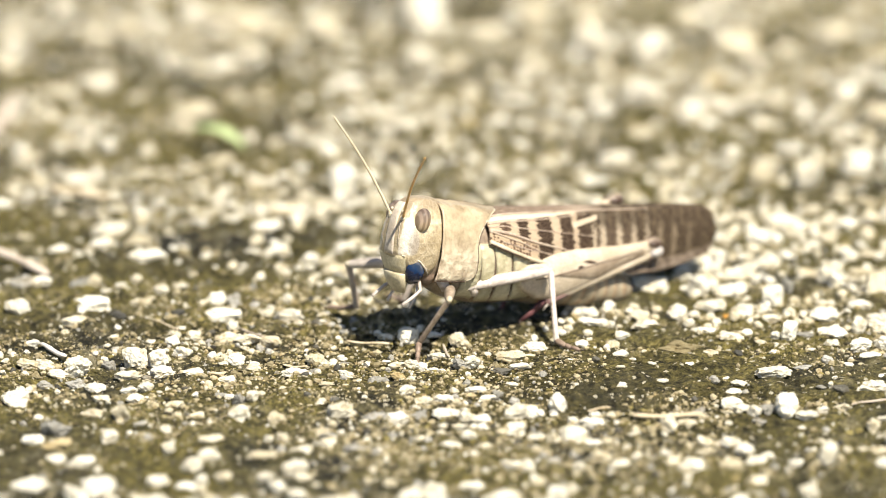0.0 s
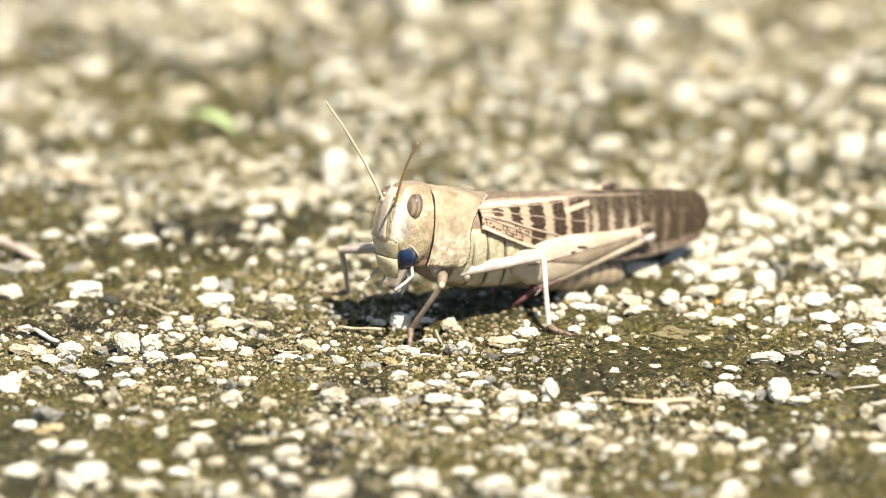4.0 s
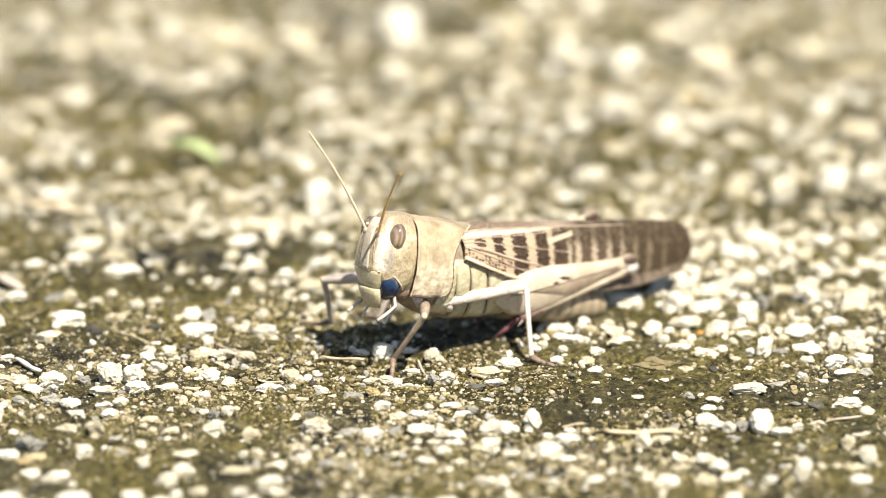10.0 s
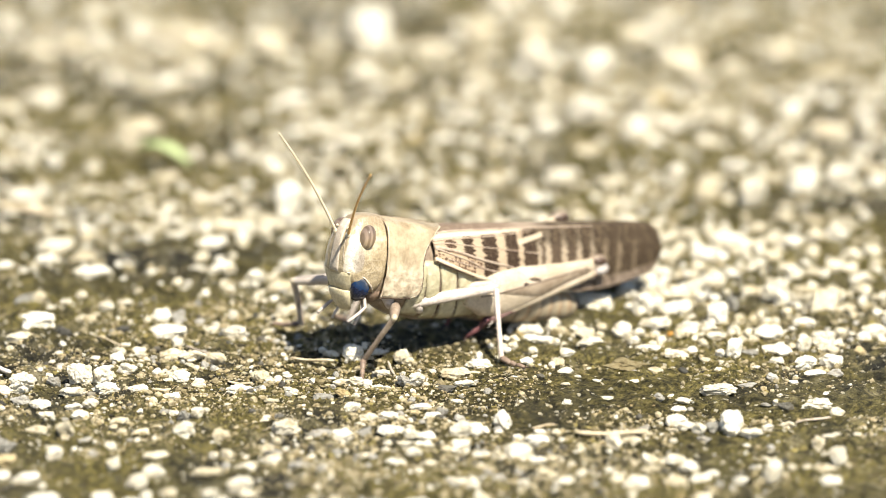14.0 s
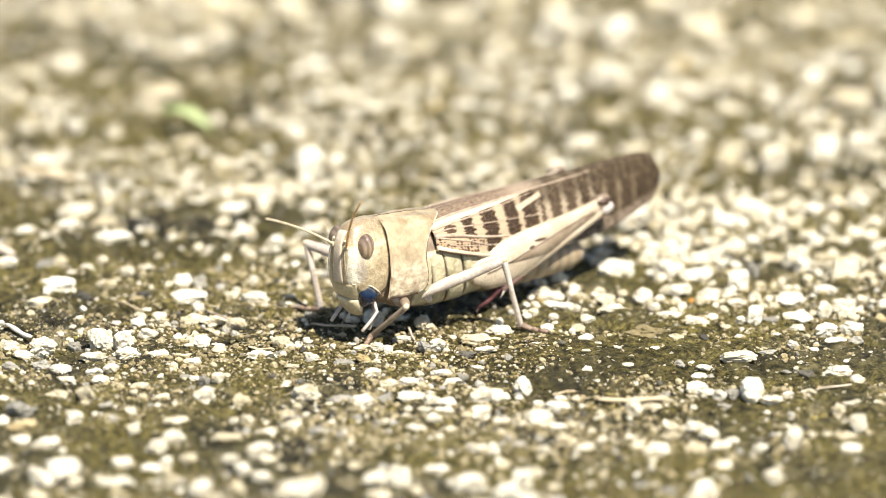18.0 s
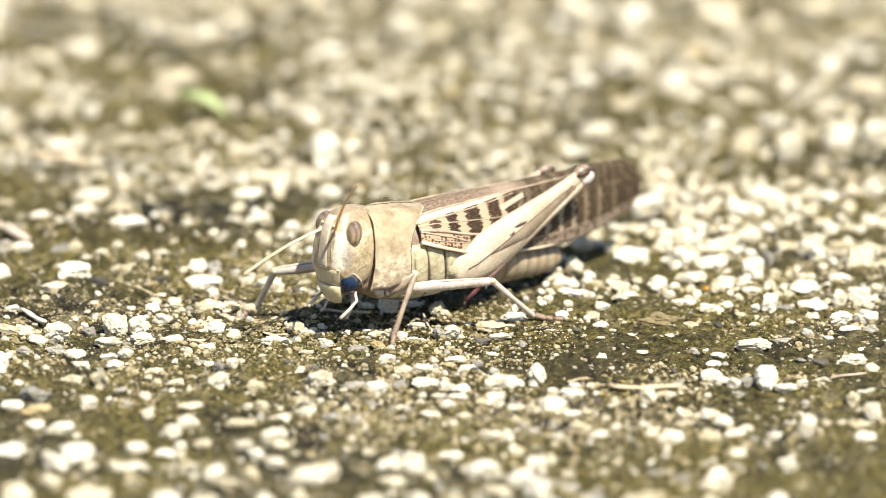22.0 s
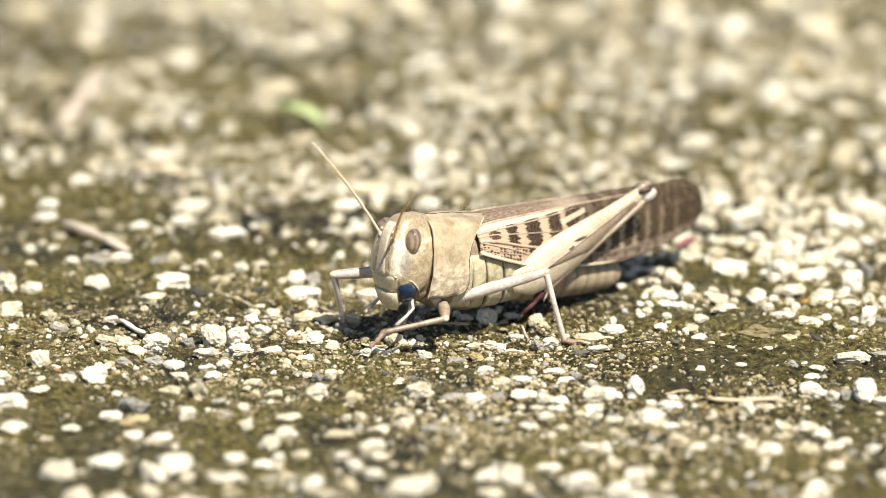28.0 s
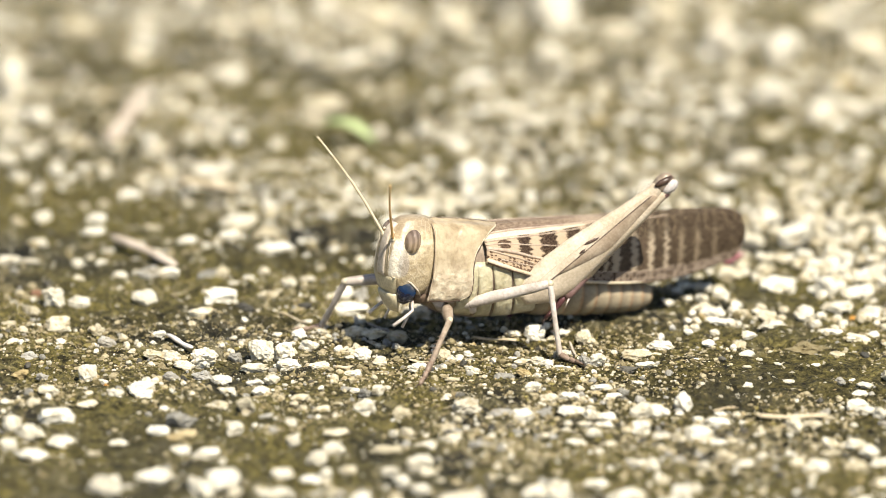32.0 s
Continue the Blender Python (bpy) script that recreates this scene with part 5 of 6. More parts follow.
bed([(9.1, -34.9, 1.8, 1.3, "w"), (9.2, -30.2, 2.4, 1.7, "w"), (11, -34, 0.5, 0.4, "g"), (11.1, -29.3, 2.2, 1.1, "w"), (13.7, -27.1, 1.7, 1.8, "w"), (13.9, -33.6, 0.8, 0.4, "w"), (17.4, -32.7, 2.5, 0.7, "w"),
     (17.8, -29.3, 1.3, 0.4, "w"), (19.4, -28.3, 0.6, 0.3, "w"), (21.8, -24.3, 0.5, 0.4, "w"), (25.5, -34.6, 1.5, 1.8, "c"), (27.4, -33, 2.2, 0.7, "c"), (28.7, -30, 2, 0.6, "c"), (28.8, -29.3, 1.3, 1.1, "g"),
     (32, -31.6, 0.8, 0.4, "w"), (32.1, -28.2, 1.1, 0.4, "c"), (32.5, -25.2, 2.2, 1, "w"), (32.9, -21.1, 1.6, 0.4, "w"), (33.6, -27.8, 2.4, 0.7, "w")])
bed([(34.9, -28.8, 1.4, 1.1, "w"), (35.3, -31.1, 1.4, 0.4, "g"), (36.5, -27.6, 1.7, 0.9, "g"), (38.4, -28, 2.3, 2.1, "w"), (39.8, -33.4, 0.8, 0.3, "w"), (40.5, -29.2, 2.4, 0.7, "w"), (42.3, -27.4, 1.2, 0.6, "w"),
     (44.5, -21.5, 1.6, 0.7, "d"), (44.6, -26.7, 1.6, 0.7, "c"), (47.5, -32.8, 1.3, 1.2, "c"), (48.7, -30.7, 1.4, 0.4, "w"), (49.6, -30.5, 1.1, 0.3, "w"), (50, -22.7, 1.5, 0.9, "c"), (-59.8, -8.5, 1.5, 0.6, "w"),
     (-58.3, -18.8, 1.7, 0.7, "y"), (-57.7, -13.3, 1.9, 0.9, "g"), (-56.8, -7.5, 1.1, 0.4, "c"), (-55.8, -19.7, 1.2, 0.7, "g"), (-54.4, -8.8, 1, 0.7, "w")])
bed([(-50.8, -20.4, 2, 1.7, "w"), (-49.4, -8.3, 1.9, 0.9, "g"), (-43.8, -12.1, 2.5, 0.7, "c"), (-42, -12.7, 1.9, 1.1, "w"), (-41.8, -19, 1.6, 0.8, "g"), (-40.5, -15.3, 2.2, 0.7, "c"), (-38.5, -18.9, 1.8, 0.8, "g"),
     (-38.4, -14.2, 2.6, 1.8, "w"), (-36.3, -20.4, 2.2, 0.7, "w"), (-35.1, -12.2, 1.5, 0.9, "g"), (-32.8, -16.6, 2.8, 0.8, "w"), (-32.6, -20.9, 1.7, 0.5, "w"), (-32.3, -12.2, 2.6, 1.9, "w"), (-30.9, -17.4, 0.9, 0.3, "c"),
     (-30.8, -20.1, 1.7, 0.9, "w"), (-29.8, -11.2, 2.1, 1.9, "w"), (-29.3, -14.7, 2.7, 1, "w"), (-27.1, -8.2, 2, 1, "w"), (-25.9, -14.9, 2.1, 0.7, "w")])
bed([(-25.8, -7.4, 0.6, 0.5, "w"), (-22.6, -11.3, 1.1, 0.3, "w"), (-22.5, -16.4, 1.6, 0.4, "w"), (-21.8, -9.7, 2.1, 1.3, "c"), (-21.2, -11, 1.9, 1.1, "w"), (-19.3, -12.9, 1.5, 0.7, "c"), (-14.6, -15.3, 2.7, 0.8, "w"),
     (-12.7, -13.9, 1.4, 0.4, "g"), (-12.5, -11.7, 2, 1.3, "c"), (-11.2, -18.3, 1.6, 0.4, "c"), (-10.8, -11.9, 0.9, 0.5, "w"), (-9.3, -10.6, 1.1, 0.3, "g"), (-9.2, -15, 1.5, 0.6, "w"), (-9.2, -18.4, 0.7, 0.2, "c"),
     (-5.7, -17.2, 2.1, 0.7, "g"), (-4.8, -10.5, 0.9, 0.2, "w"), (-3.6, -11.5, 1.9, 0.5, "c"), (-3.5, -16.5, 1.7, 0.8, "y"), (-2.2, -12.2, 1.7, 0.8, "w")])
bed([(-1, -11.1, 1.4, 0.6, "w"), (0.3, -11.8, 1.2, 0.3, "w"), (0.8, -8.7, 1.9, 0.5, "w"), (1.2, -13, 1.1, 0.3, "w"), (3.2, -11.3, 1.5, 1, "g"), (4.6, -11.4, 1.6, 1.1, "w"), (7.7, -14.6, 2.1, 0.6, "d"),
     (8.8, -9.2, 3, 0.8, "c"), (8.9, -19.1, 1.3, 0.4, "w"), (9.9, -12.2, 2.1, 0.6, "w"), (11, -9.2, 1.1, 0.3, "c"), (14.3, -12.3, 1, 0.3, "c"), (15.3, -11.2, 1.1, 0.3, "w"), (20.8, -12.1, 1, 0.3, "c"),
     (20.8, -19.8, 1, 0.6, "w"), (20.9, -8.6, 1.6, 0.6, "w"), (22.2, -9.6, 0.7, 0.2, "w"), (24.3, -11, 0.9, 0.2, "w"), (25.3, -17.1, 1.2, 0.3, "w")])
bed([(28.2, -12.2, 1.2, 0.3, "w"), (28.6, -9.1, 0.9, 0.3, "g"), (30.8, -8.3, 1.6, 0.5, "c"), (30.9, -17.4, 1.1, 0.7, "g"), (32.2, -15.5, 0.7, 0.2, "w"), (33.6, -18.2, 1.7, 0.5, "w"), (37.4, -14.8, 3.7, 1, "w"),
     (37.7, -7.9, 0.9, 0.4, "w"), (38.1, -17.1, 0.9, 0.2, "w"), (38.9, -7.1, 1.1, 0.3, "c"), (40.6, -12.6, 1.9, 0.5, "g"), (42.5, -18.7, 1.1, 0.3, "g"), (43.5, -9.6, 1.2, 0.7, "g"), (43.5, -18.9, 0.6, 0.6, "w"),
     (44.1, -15.9, 0.6, 0.3, "w"), (45.8, -11.5, 1, 0.3, "w"), (47.9, -20.7, 2.9, 1.1, "w"), (48.2, -8.6, 2.2, 0.6, "w"), (49.1, -16.3, 0.7, 0.4, "w")])
bed([(50.5, -8.7, 1.6, 0.7, "g"), (-60.6, -1.3, 1.4, 0.6, "c"), (-58.4, 3.8, 1.9, 0.9, "c"), (-56, 5.4, 2.1, 1.9, "w"), (-55.2, -2.3, 2.7, 1.3, "c"), (-53.2, 6.3, 2.2, 1.1, "w"), (-50.7, -4.8, 1.7, 1.1, "c"),
     (-43.7, -4.4, 1.4, 0.6, "w"), (-39.5, 3.3, 3, 0.8, "c"), (-35.6, -4.1, 0.7, 0.3, "w"), (-34.9, -1.5, 1, 0.3, "w"), (-34.7, 5.5, 2, 0.7, "d"), (-30.8, -3.1, 1.1, 0.3, "w"), (-28.3, -5.3, 1.6, 1, "w"),
     (-28.1, 6.3, 1.6, 0.7, "d"), (-27.6, 1.6, 1, 0.3, "w"), (-26.2, -0.3, 1.6, 0.6, "c"), (-25.9, -2.4, 1.1, 0.5, "w"), (-23.1, 5.7, 3.9, 1.1, "w")])
bed([(-22.3, -2.7, 2.7, 1, "c"), (-21.8, 1.3, 1.4, 0.9, "w"), (-20.1, -3.6, 2.5, 0.9, "c"), (-18.2, 6.2, 1.2, 0.8, "c"), (-17.6, -3.9, 2.2, 1.1, "c"), (-15.7, 4.5, 3, 1.2, "w"), (-14.8, 4.1, 1.5, 0.4, "w"),
     (-12.3, 2.9, 1.5, 0.4, "w"), (-11.9, 5.4, 1.4, 0.4, "c"), (-10, 2.5, 1, 0.3, "w"), (-9.5, -0.6, 1.1, 0.5, "g"), (-4.7, -2.7, 1.5, 0.6, "w"), (-2.5, -2.9, 2.1, 1.4, "w"), (-1.2, 0.7, 0.7, 0.7, "w"),
     (0.4, -0.5, 1.9, 0.5, "w"), (2.9, -4.1, 1.5, 1.3, "c"), (3.1, -2.6, 1.1, 0.8, "w"), (11.4, -5.9, 2.7, 0.8, "w"), (16.7, -5.1, 1.4, 0.6, "w")])
bed([(17.3, 6.7, 2.5, 0.9, "w"), (17.6, 2, 2.2, 0.6, "w"), (20, -5.8, 1.5, 0.7, "c"), (20.6, 5.9, 1.6, 0.8, "c"), (21.2, -1.6, 1.6, 0.5, "w"), (21.3, -1.9, 1.5, 0.5, "w"), (23.3, 5.7, 2.2, 1, "c"),
     (23.8, 1, 2.7, 0.8, "w"), (27.5, -6.3, 3.7, 1, "t"), (27.5, 5.9, 2.1, 1.4, "w"), (29.2, 1.5, 0.8, 0.3, "w"), (30.4, -0.2, 2.2, 0.6, "w"), (32.8, 5.1, 0.6, 0.5, "o"), (33.2, -3.3, 2.4, 0.8, "c"),
     (36.3, -3.8, 1.1, 0.3, "w"), (37.8, 3.9, 2.1, 0.7, "w"), (38.1, -1.7, 1, 0.7, "w"), (38.1, -5.3, 0.5, 0.4, "w"), (39.6, -1.7, 1.7, 2, "w")])
bed([(41.4, -0.8, 1.9, 0.5, "g"), (41.9, -6.5, 0.9, 0.3, "w"), (43.8, 5.5, 3.3, 1, "w"), (44.2, -4.5, 1.6, 0.6, "w"), (44.5, -1.1, 3.1, 0.9, "w"), (47.4, 0.1, 1.6, 1.5, "w"), (47.4, -5.6, 2.1, 1.3, "w"),
     (49.6, 1.8, 2.5, 1.7, "w"), (50.2, -4.7, 2.4, 1.1, "w"), (-61.1, 17.5, 1, 0.7, "g"), (-58.3, 10.5, 1.1, 0.6, "r"), (-58.3, 7.7, 0.8, 0.4, "w"), (-54.3, 20.9, 1.4, 0.8, "w"), (-53.7, 14.3, 1.2, 0.6, "c"),
     (-49.2, 16.5, 1.6, 0.6, "w"), (-47.3, 17.8, 1.2, 0.5, "w"), (-45.9, 8, 2.8, 1.5, "w"), (-45.9, 17.1, 2.5, 1, "g"), (-43.7, 17.2, 2.2, 1.2, "w")])
bed([(-39.2, 17.3, 3.1, 0.9, "g"), (-37.7, 17.4, 1.4, 1.1, "c"), (-37.5, 7.5, 3.3, 1.6, "w"), (-36.7, 17.2, 0.3, 0.3, "w"), (-36.3, 14.5, 1.2, 0.4, "w"), (-34.8, 16.2, 1.3, 0.4, "w"), (-32.3, 9.1, 2.1, 0.8, "c"),
     (-31.1, 11.7, 0.8, 0.4, "c"), (-30.2, 15.4, 1.7, 0.8, "w"), (-28.3, 11.1, 0.8, 0.2, "w"), (-28.1, 15.7, 1.7, 0.6, "w"), (-27.3, 8.7, 0.5, 0.5, "w"), (-25.4, 10, 0.9, 0.5, "c"), (-24, 11.2, 2.1, 1.3, "w"),
     (-22, 11.2, 1.5, 1.2, "g"), (16.4, 8.1, 1.5, 0.8, "c"), (18, 11.6, 1.5, 1.1, "w"), (19.4, 19.9, 2.5, 1.1, "c"), (19.9, 7.9, 1.3, 1, "w")])
bed([(24.7, 15.4, 3.8, 1.5, "w"), (29.4, 7.1, 1, 0.5, "w"), (30.2, 14.5, 2.5, 2.1, "w"), (31.3, 9.2, 3.1, 0.9, "w"), (31.7, 20.8, 2.2, 1.5, "w"), (33.7, 15.7, 3.4, 1, "w"), (34.9, 8.7, 2.2, 1, "w"),
     (35.2, 19.9, 2.5, 0.7, "c"), (37.3, 7.3, 1.6, 0.5, "w"), (38.3, 11.4, 2.2, 2.2, "w"), (39.8, 7.2, 1.1, 0.5, "g"), (40.1, 16.4, 1.2, 1.4, "g"), (42.2, 20.3, 1.8, 1.1, "c"), (45, 19.5, 2.8, 2.3, "w"),
     (45.6, 17.7, 1.6, 1.5, "w"), (47.1, 17, 1, 0.6, "g"), (48, 8.7, 2, 1, "w"), (50.1, 13.8, 3.1, 2, "c"), (51.3, 18.8, 2.5, 1.4, "c")])
bed([(-62, 21.2, 2.5, 0.7, "w"), (-59.5, 21.7, 1.8, 0.5, "w"), (-58.9, 28.5, 1.7, 0.8, "w"), (-53.1, 32.8, 2.5, 0.7, "w"), (-51.5, 21.4, 1.2, 0.5, "w"), (-51.1, 26.9, 1.3, 0.4, "w"), (-46.4, 34.9, 1.8, 0.5, "c"),
     (-44.7, 26.7, 1, 0.3, "g"), (-42.2, 29.1, 2.1, 0.9, "w"), (-40.8, 30.5, 0.4, 0.3, "w"), (-38.3, 26.7, 0.5, 0.3, "w"), (-37.3, 31.9, 2.5, 0.9, "w"), (-33.2, 32.9, 2.3, 1, "c"), (-31.9, 26.9, 4.1, 1.1, "w"),
     (-28.5, 24.9, 0.7, 0.4, "w"), (-25.3, 27.4, 1.5, 0.5, "w"), (-24.5, 23.3, 1.1, 0.3, "w"), (-21.7, 22.1, 1, 0.3, "w"), (-20.1, 27.9, 1.8, 0.5, "w")])
bed([(-16.9, 28.3, 2.1, 1.3, "w"), (-16.5, 23.5, 1.1, 0.3, "c"), (-13.6, 25.8, 1.4, 0.9, "w"), (-10.7, 22, 2.5, 1, "c"), (-9.8, 30.9, 2.2, 0.6, "w"), (21.9, 31.5, 3.1, 1.3, "w"), (27, 33.5, 3.8, 2.1, "w"),
     (28.9, 23.4, 1.7, 1.2, "w"), (31.5, 26.8, 2.5, 1.7, "w"), (37.5, 33.5, 2.5, 1.5, "w"), (38.2, 24.6, 2.8, 1.1, "w"), (48.6, 21.7, 2.8, 0.9, "c"), (-62, 37.3, 1.3, 0.6, "c"), (-61.8, 44.6, 0.9, 0.6, "c"),
     (-60.4, 47.2, 1.4, 1, "w"), (-59.1, 37.2, 1.9, 1.2, "w"), (-53, 37.8, 2, 1, "w"), (-49.4, 47.1, 2.7, 0.8, "w"), (-36.6, 37.4, 4.1, 1.1, "w")])
bed([(-33, 41.3, 1.2, 0.3, "w"), (-31.4, 41.4, 1, 0.3, "c"), (-29.1, 35.1, 0.7, 0.4, "g"), (-22.6, 41.1, 2.6, 0.7, "w"), (-19.7, 45.2, 1.3, 0.9, "c"), (-19, 38.7, 3.1, 0.9, "w"), (-16.5, 44.1, 2.2, 0.9, "c"),
     (-14.8, 42.4, 1.9, 1.3, "w"), (-12.6, 47.8, 1.3, 0.7, "c"), (-9.6, 39.2, 2.7, 1.3, "w"), (-6.7, 44.5, 1.6, 0.7, "c"), (34.2, 41.5, 2.2, 0.6, "c"), (40.3, 39.3, 2.7, 1.3, "w"), (42.6, 38.9, 3.1, 0.9, "w"),
     (47.8, 40, 3.1, 0.9, "w"), (49.9, 35.9, 1.8, 0.7, "c"), (50.4, 47.8, 2.4, 0.8, "c"), (53.1, 41.5, 2.5, 1.3, "w"), (-64.7, 59.6, 2.4, 1.5, "w")])
bed([(-63.1, 54.1, 2, 0.8, "w"), (-62, 62.7, 1.7, 1.1, "w"), (-58.6, 55.7, 1.6, 1.4, "w"), (-55.4, 57.1, 2, 0.6, "w"), (-52.9, 54.7, 1.2, 0.8, "w"), (-46.4, 50.1, 1.1, 0.3, "g"), (-41.4, 49.6, 2.1, 0.6, "w"),
     (-40.9, 58.5, 3.4, 0.9, "w"), (-38.8, 49.4, 1.2, 0.3, "g"), (-33.5, 59.4, 2.4, 0.7, "c"), (-32.3, 52.4, 1.5, 0.6, "c"), (-30, 51.5, 1.2, 0.4, "w"), (-28, 60.9, 2.1, 0.6, "c"), (-24.2, 50.6, 1.4, 1, "c"),
     (-19.9, 55.5, 2.4, 0.7, "c"), (-10.1, 55, 2.7, 2.4, "w"), (-9.8, 62.3, 1.9, 0.7, "w"), (-6.4, 52.5, 1.5, 0.6, "w"), (23.6, 61.4, 2.4, 0.7, "c")])
bed([(23.7, 50.2, 2.4, 0.7, "c"), (27.7, 54.3, 3.1, 0.9, "c"), (27.9, 62.2, 3.1, 0.9, "c"), (28.6, 49.8, 1.7, 0.5, "w"), (38.6, 55.9, 2.7, 2, "c"), (43.9, 55.9, 2.7, 2.7, "w"), (47.2, 49.1, 2.4, 0.7, "c"),
     (49.8, 61.8, 2.6, 2.1, "w"), (-64.6, 68.1, 2.3, 2, "w"), (-56.9, 67.8, 3.1, 1, "c"), (-52.5, 66.3, 2.4, 0.7, "c"), (-47, 66.2, 1.9, 0.7, "c"), (-42.6, 72.8, 1.8, 0.6, "c"), (-38, 70.8, 1.8, 1.4, "w"),
     (-33.3, 68.2, 1.7, 1.3, "w"), (-24.8, 65.2, 3.1, 1, "c"), (-12, 66.9, 2.4, 1.2, "w"), (-0.5, 68.4, 1.6, 0.5, "c"), (2.1, 72.6, 1.9, 0.5, "c")])
bed([(10.8, 71.4, 1.7, 0.9, "w"), (14.2, 76.8, 2.3, 1.1, "c"), (21.7, 64.2, 3.8, 1.1, "w"), (24.9, 74.6, 2.6, 1, "c"), (35.3, 65.4, 2, 1.7, "w"), (39.6, 63.5, 2.8, 0.8, "c"), (42.4, 69.5, 2.8, 1, "w"),
     (46.6, 64.4, 2.4, 1, "c"), (49.4, 74.3, 2.3, 1.4, "w"), (50.6, 65.3, 3.1, 1.8, "w"), (54.5, 64.1, 3.1, 1.9, "w"), (-65.9, 89.3, 3, 3.3, "w"), (-62.2, 78.4, 3, 1.4, "w"), (-55.3, 86.5, 3.8, 1.1, "c"),
     (-49.3, 80.6, 1.4, 1.2, "w"), (-45.5, 85.5, 1.7, 0.7, "w"), (-42.4, 79.9, 2.7, 0.8, "w"), (-29.4, 78.2, 3, 0.9, "c"), (-28.5, 83.7, 5.2, 1.8, "c")])
bed([(-20.2, 89, 2.2, 1.5, "c"), (-3.6, 77.1, 4.2, 1.2, "w"), (1.5, 86.9, 2.2, 0.6, "c"), (4.5, 79.9, 2.3, 0.6, "y"), (7.9, 81, 2.3, 0.6, "w"), (20.4, 84.7, 2.6, 1.3, "w"), (25.5, 89.5, 3.7, 2.7, "w"),
     (31.1, 82.1, 3.5, 2.2, "w"), (32.7, 78.4, 3, 0.9, "w"), (34.9, 84.3, 3.8, 1.6, "w"), (39.8, 78.4, 3, 0.9, "c"), (41.4, 88, 2.2, 1.5, "c"), (54, 80.8, 4.5, 2.3, "c"), (-58.5, 95.9, 1.8, 1.1, "g"),
     (-51.6, 102.6, 2.4, 1.7, "c"), (-44.8, 93.2, 3.7, 1, "c"), (-40, 96.2, 4, 1.4, "w"), (-35.2, 91.4, 2.5, 0.7, "c"), (-31.1, 103.3, 3.2, 2.6, "w")])
bed([(-28, 103.4, 2.1, 0.8, "c"), (-25.4, 104, 2.9, 1.2, "w"), (-16.3, 102.2, 2.9, 0.8, "c"), (-10.1, 96.9, 3.7, 1.1, "w"), (-8.7, 92.5, 2.2, 0.8, "c"), (2.5, 102.2, 2.9, 1.6, "c"), (4.9, 92.5, 2.2, 0.8, "c"),
     (13.2, 104.4, 3.7, 1, "c"), (16.4, 91.5, 2.5, 0.8, "c"), (21.4, 103.5, 2.9, 0.8, "c"), (34.6, 96.5, 2.1, 1.4, "y"), (45.6, 97.9, 2.5, 1.3, "c"), (50.1, 92.1, 2.7, 1.9, "w"), (-59.8, 114.1, 5.2, 1.9, "c"),
     (-49.2, 109.3, 1.6, 0.9, "g"), (-40.8, 116.2, 4.4, 1.2, "c"), (-37.7, 115.2, 2.8, 3.2, "c"), (-21.6, 108.2, 2.5, 1.6, "c"), (-18.6, 117.2, 2.8, 1.4, "c")])
bed([(-13.1, 116.8, 3.6, 3.1, "c"), (-6.1, 116.9, 1.9, 1.6, "c"), (-1.3, 106.7, 3.7, 1.8, "w"), (6.4, 116.4, 5.2, 1.9, "c"), (19.4, 110, 4.1, 3.5, "w"), (26.9, 106.1, 3.7, 3.6, "w"), (37.5, 113.6, 5.2, 1.5, "c"),
     (40, 106.3, 3.7, 1.4, "c"), (43.6, 108.6, 2.9, 1.5, "c"), (49.4, 115.1, 4.4, 2.1, "c"), (55.2, 107.5, 5.2, 1.5, "c"), (-50.9, 124.8, 1.2, 1.3, "c"), (-45.4, 127, 3.1, 2.2, "w"), (-23.6, 121.9, 7.4, 2.3, "c"),
     (-0.9, 122.2, 5.2, 4.4, "w"), (13, 120.7, 3.6, 3.1, "c"), (19.7, 123.6, 3.6, 2.2, "c"), (31.5, 122.1, 2.8, 2.4, "c")])

# uneven fill of smaller stones, then fine grit, all pressed into the same sheet
grit_rng = np.random.default_rng(21)
tx = np.array([p[0] for p in taken])
ty = np.array([p[1] for p in taken])
tr = np.array([p[2] for p in taken])


def clear(x, y, r):
    return np.all((tx - x) ** 2 + ((ty - y) * 0.9) ** 2 > (tr + r) ** 2 * 0.8)


placed = 0
while placed < 60:
    x, y = grit_rng.uniform(-72, 66), grit_rng.uniform(-72, 150)
    dens = 0.35 + 1.2 * value_noise(x, y, 22.0, 41.0) + 0.004 * max(0.0, y)
    if grit_rng.random() > dens or not clear(x, y, 0.6) or (-62.0 < x < 49.0 and -66.0 < y < 122.0):
        continue
    w = float(np.clip(grit_rng.lognormal(0.35, 0.35), 0.9, 3.2))
    kind = "wwwwwccgyw"[int(grit_rng.integers(10))]
    ob = new("stone", ROCKS[kind][placed % len(ROCKS[kind])])
    ob.parent = ground
    tall = w * grit_rng.uniform(0.5, 0.95)
    ob.matrix_basis = Matrix.Translation((x * MM, y * MM, (rest(x, y) + tall * 0.16) * MM)) @ Matrix.Rotation(grit_rng.uniform(0, 6.28), 4, "Z") @ Matrix.Diagonal((w * MM, w * 0.8 * MM, tall * MM, 1.0))
    placed += 1


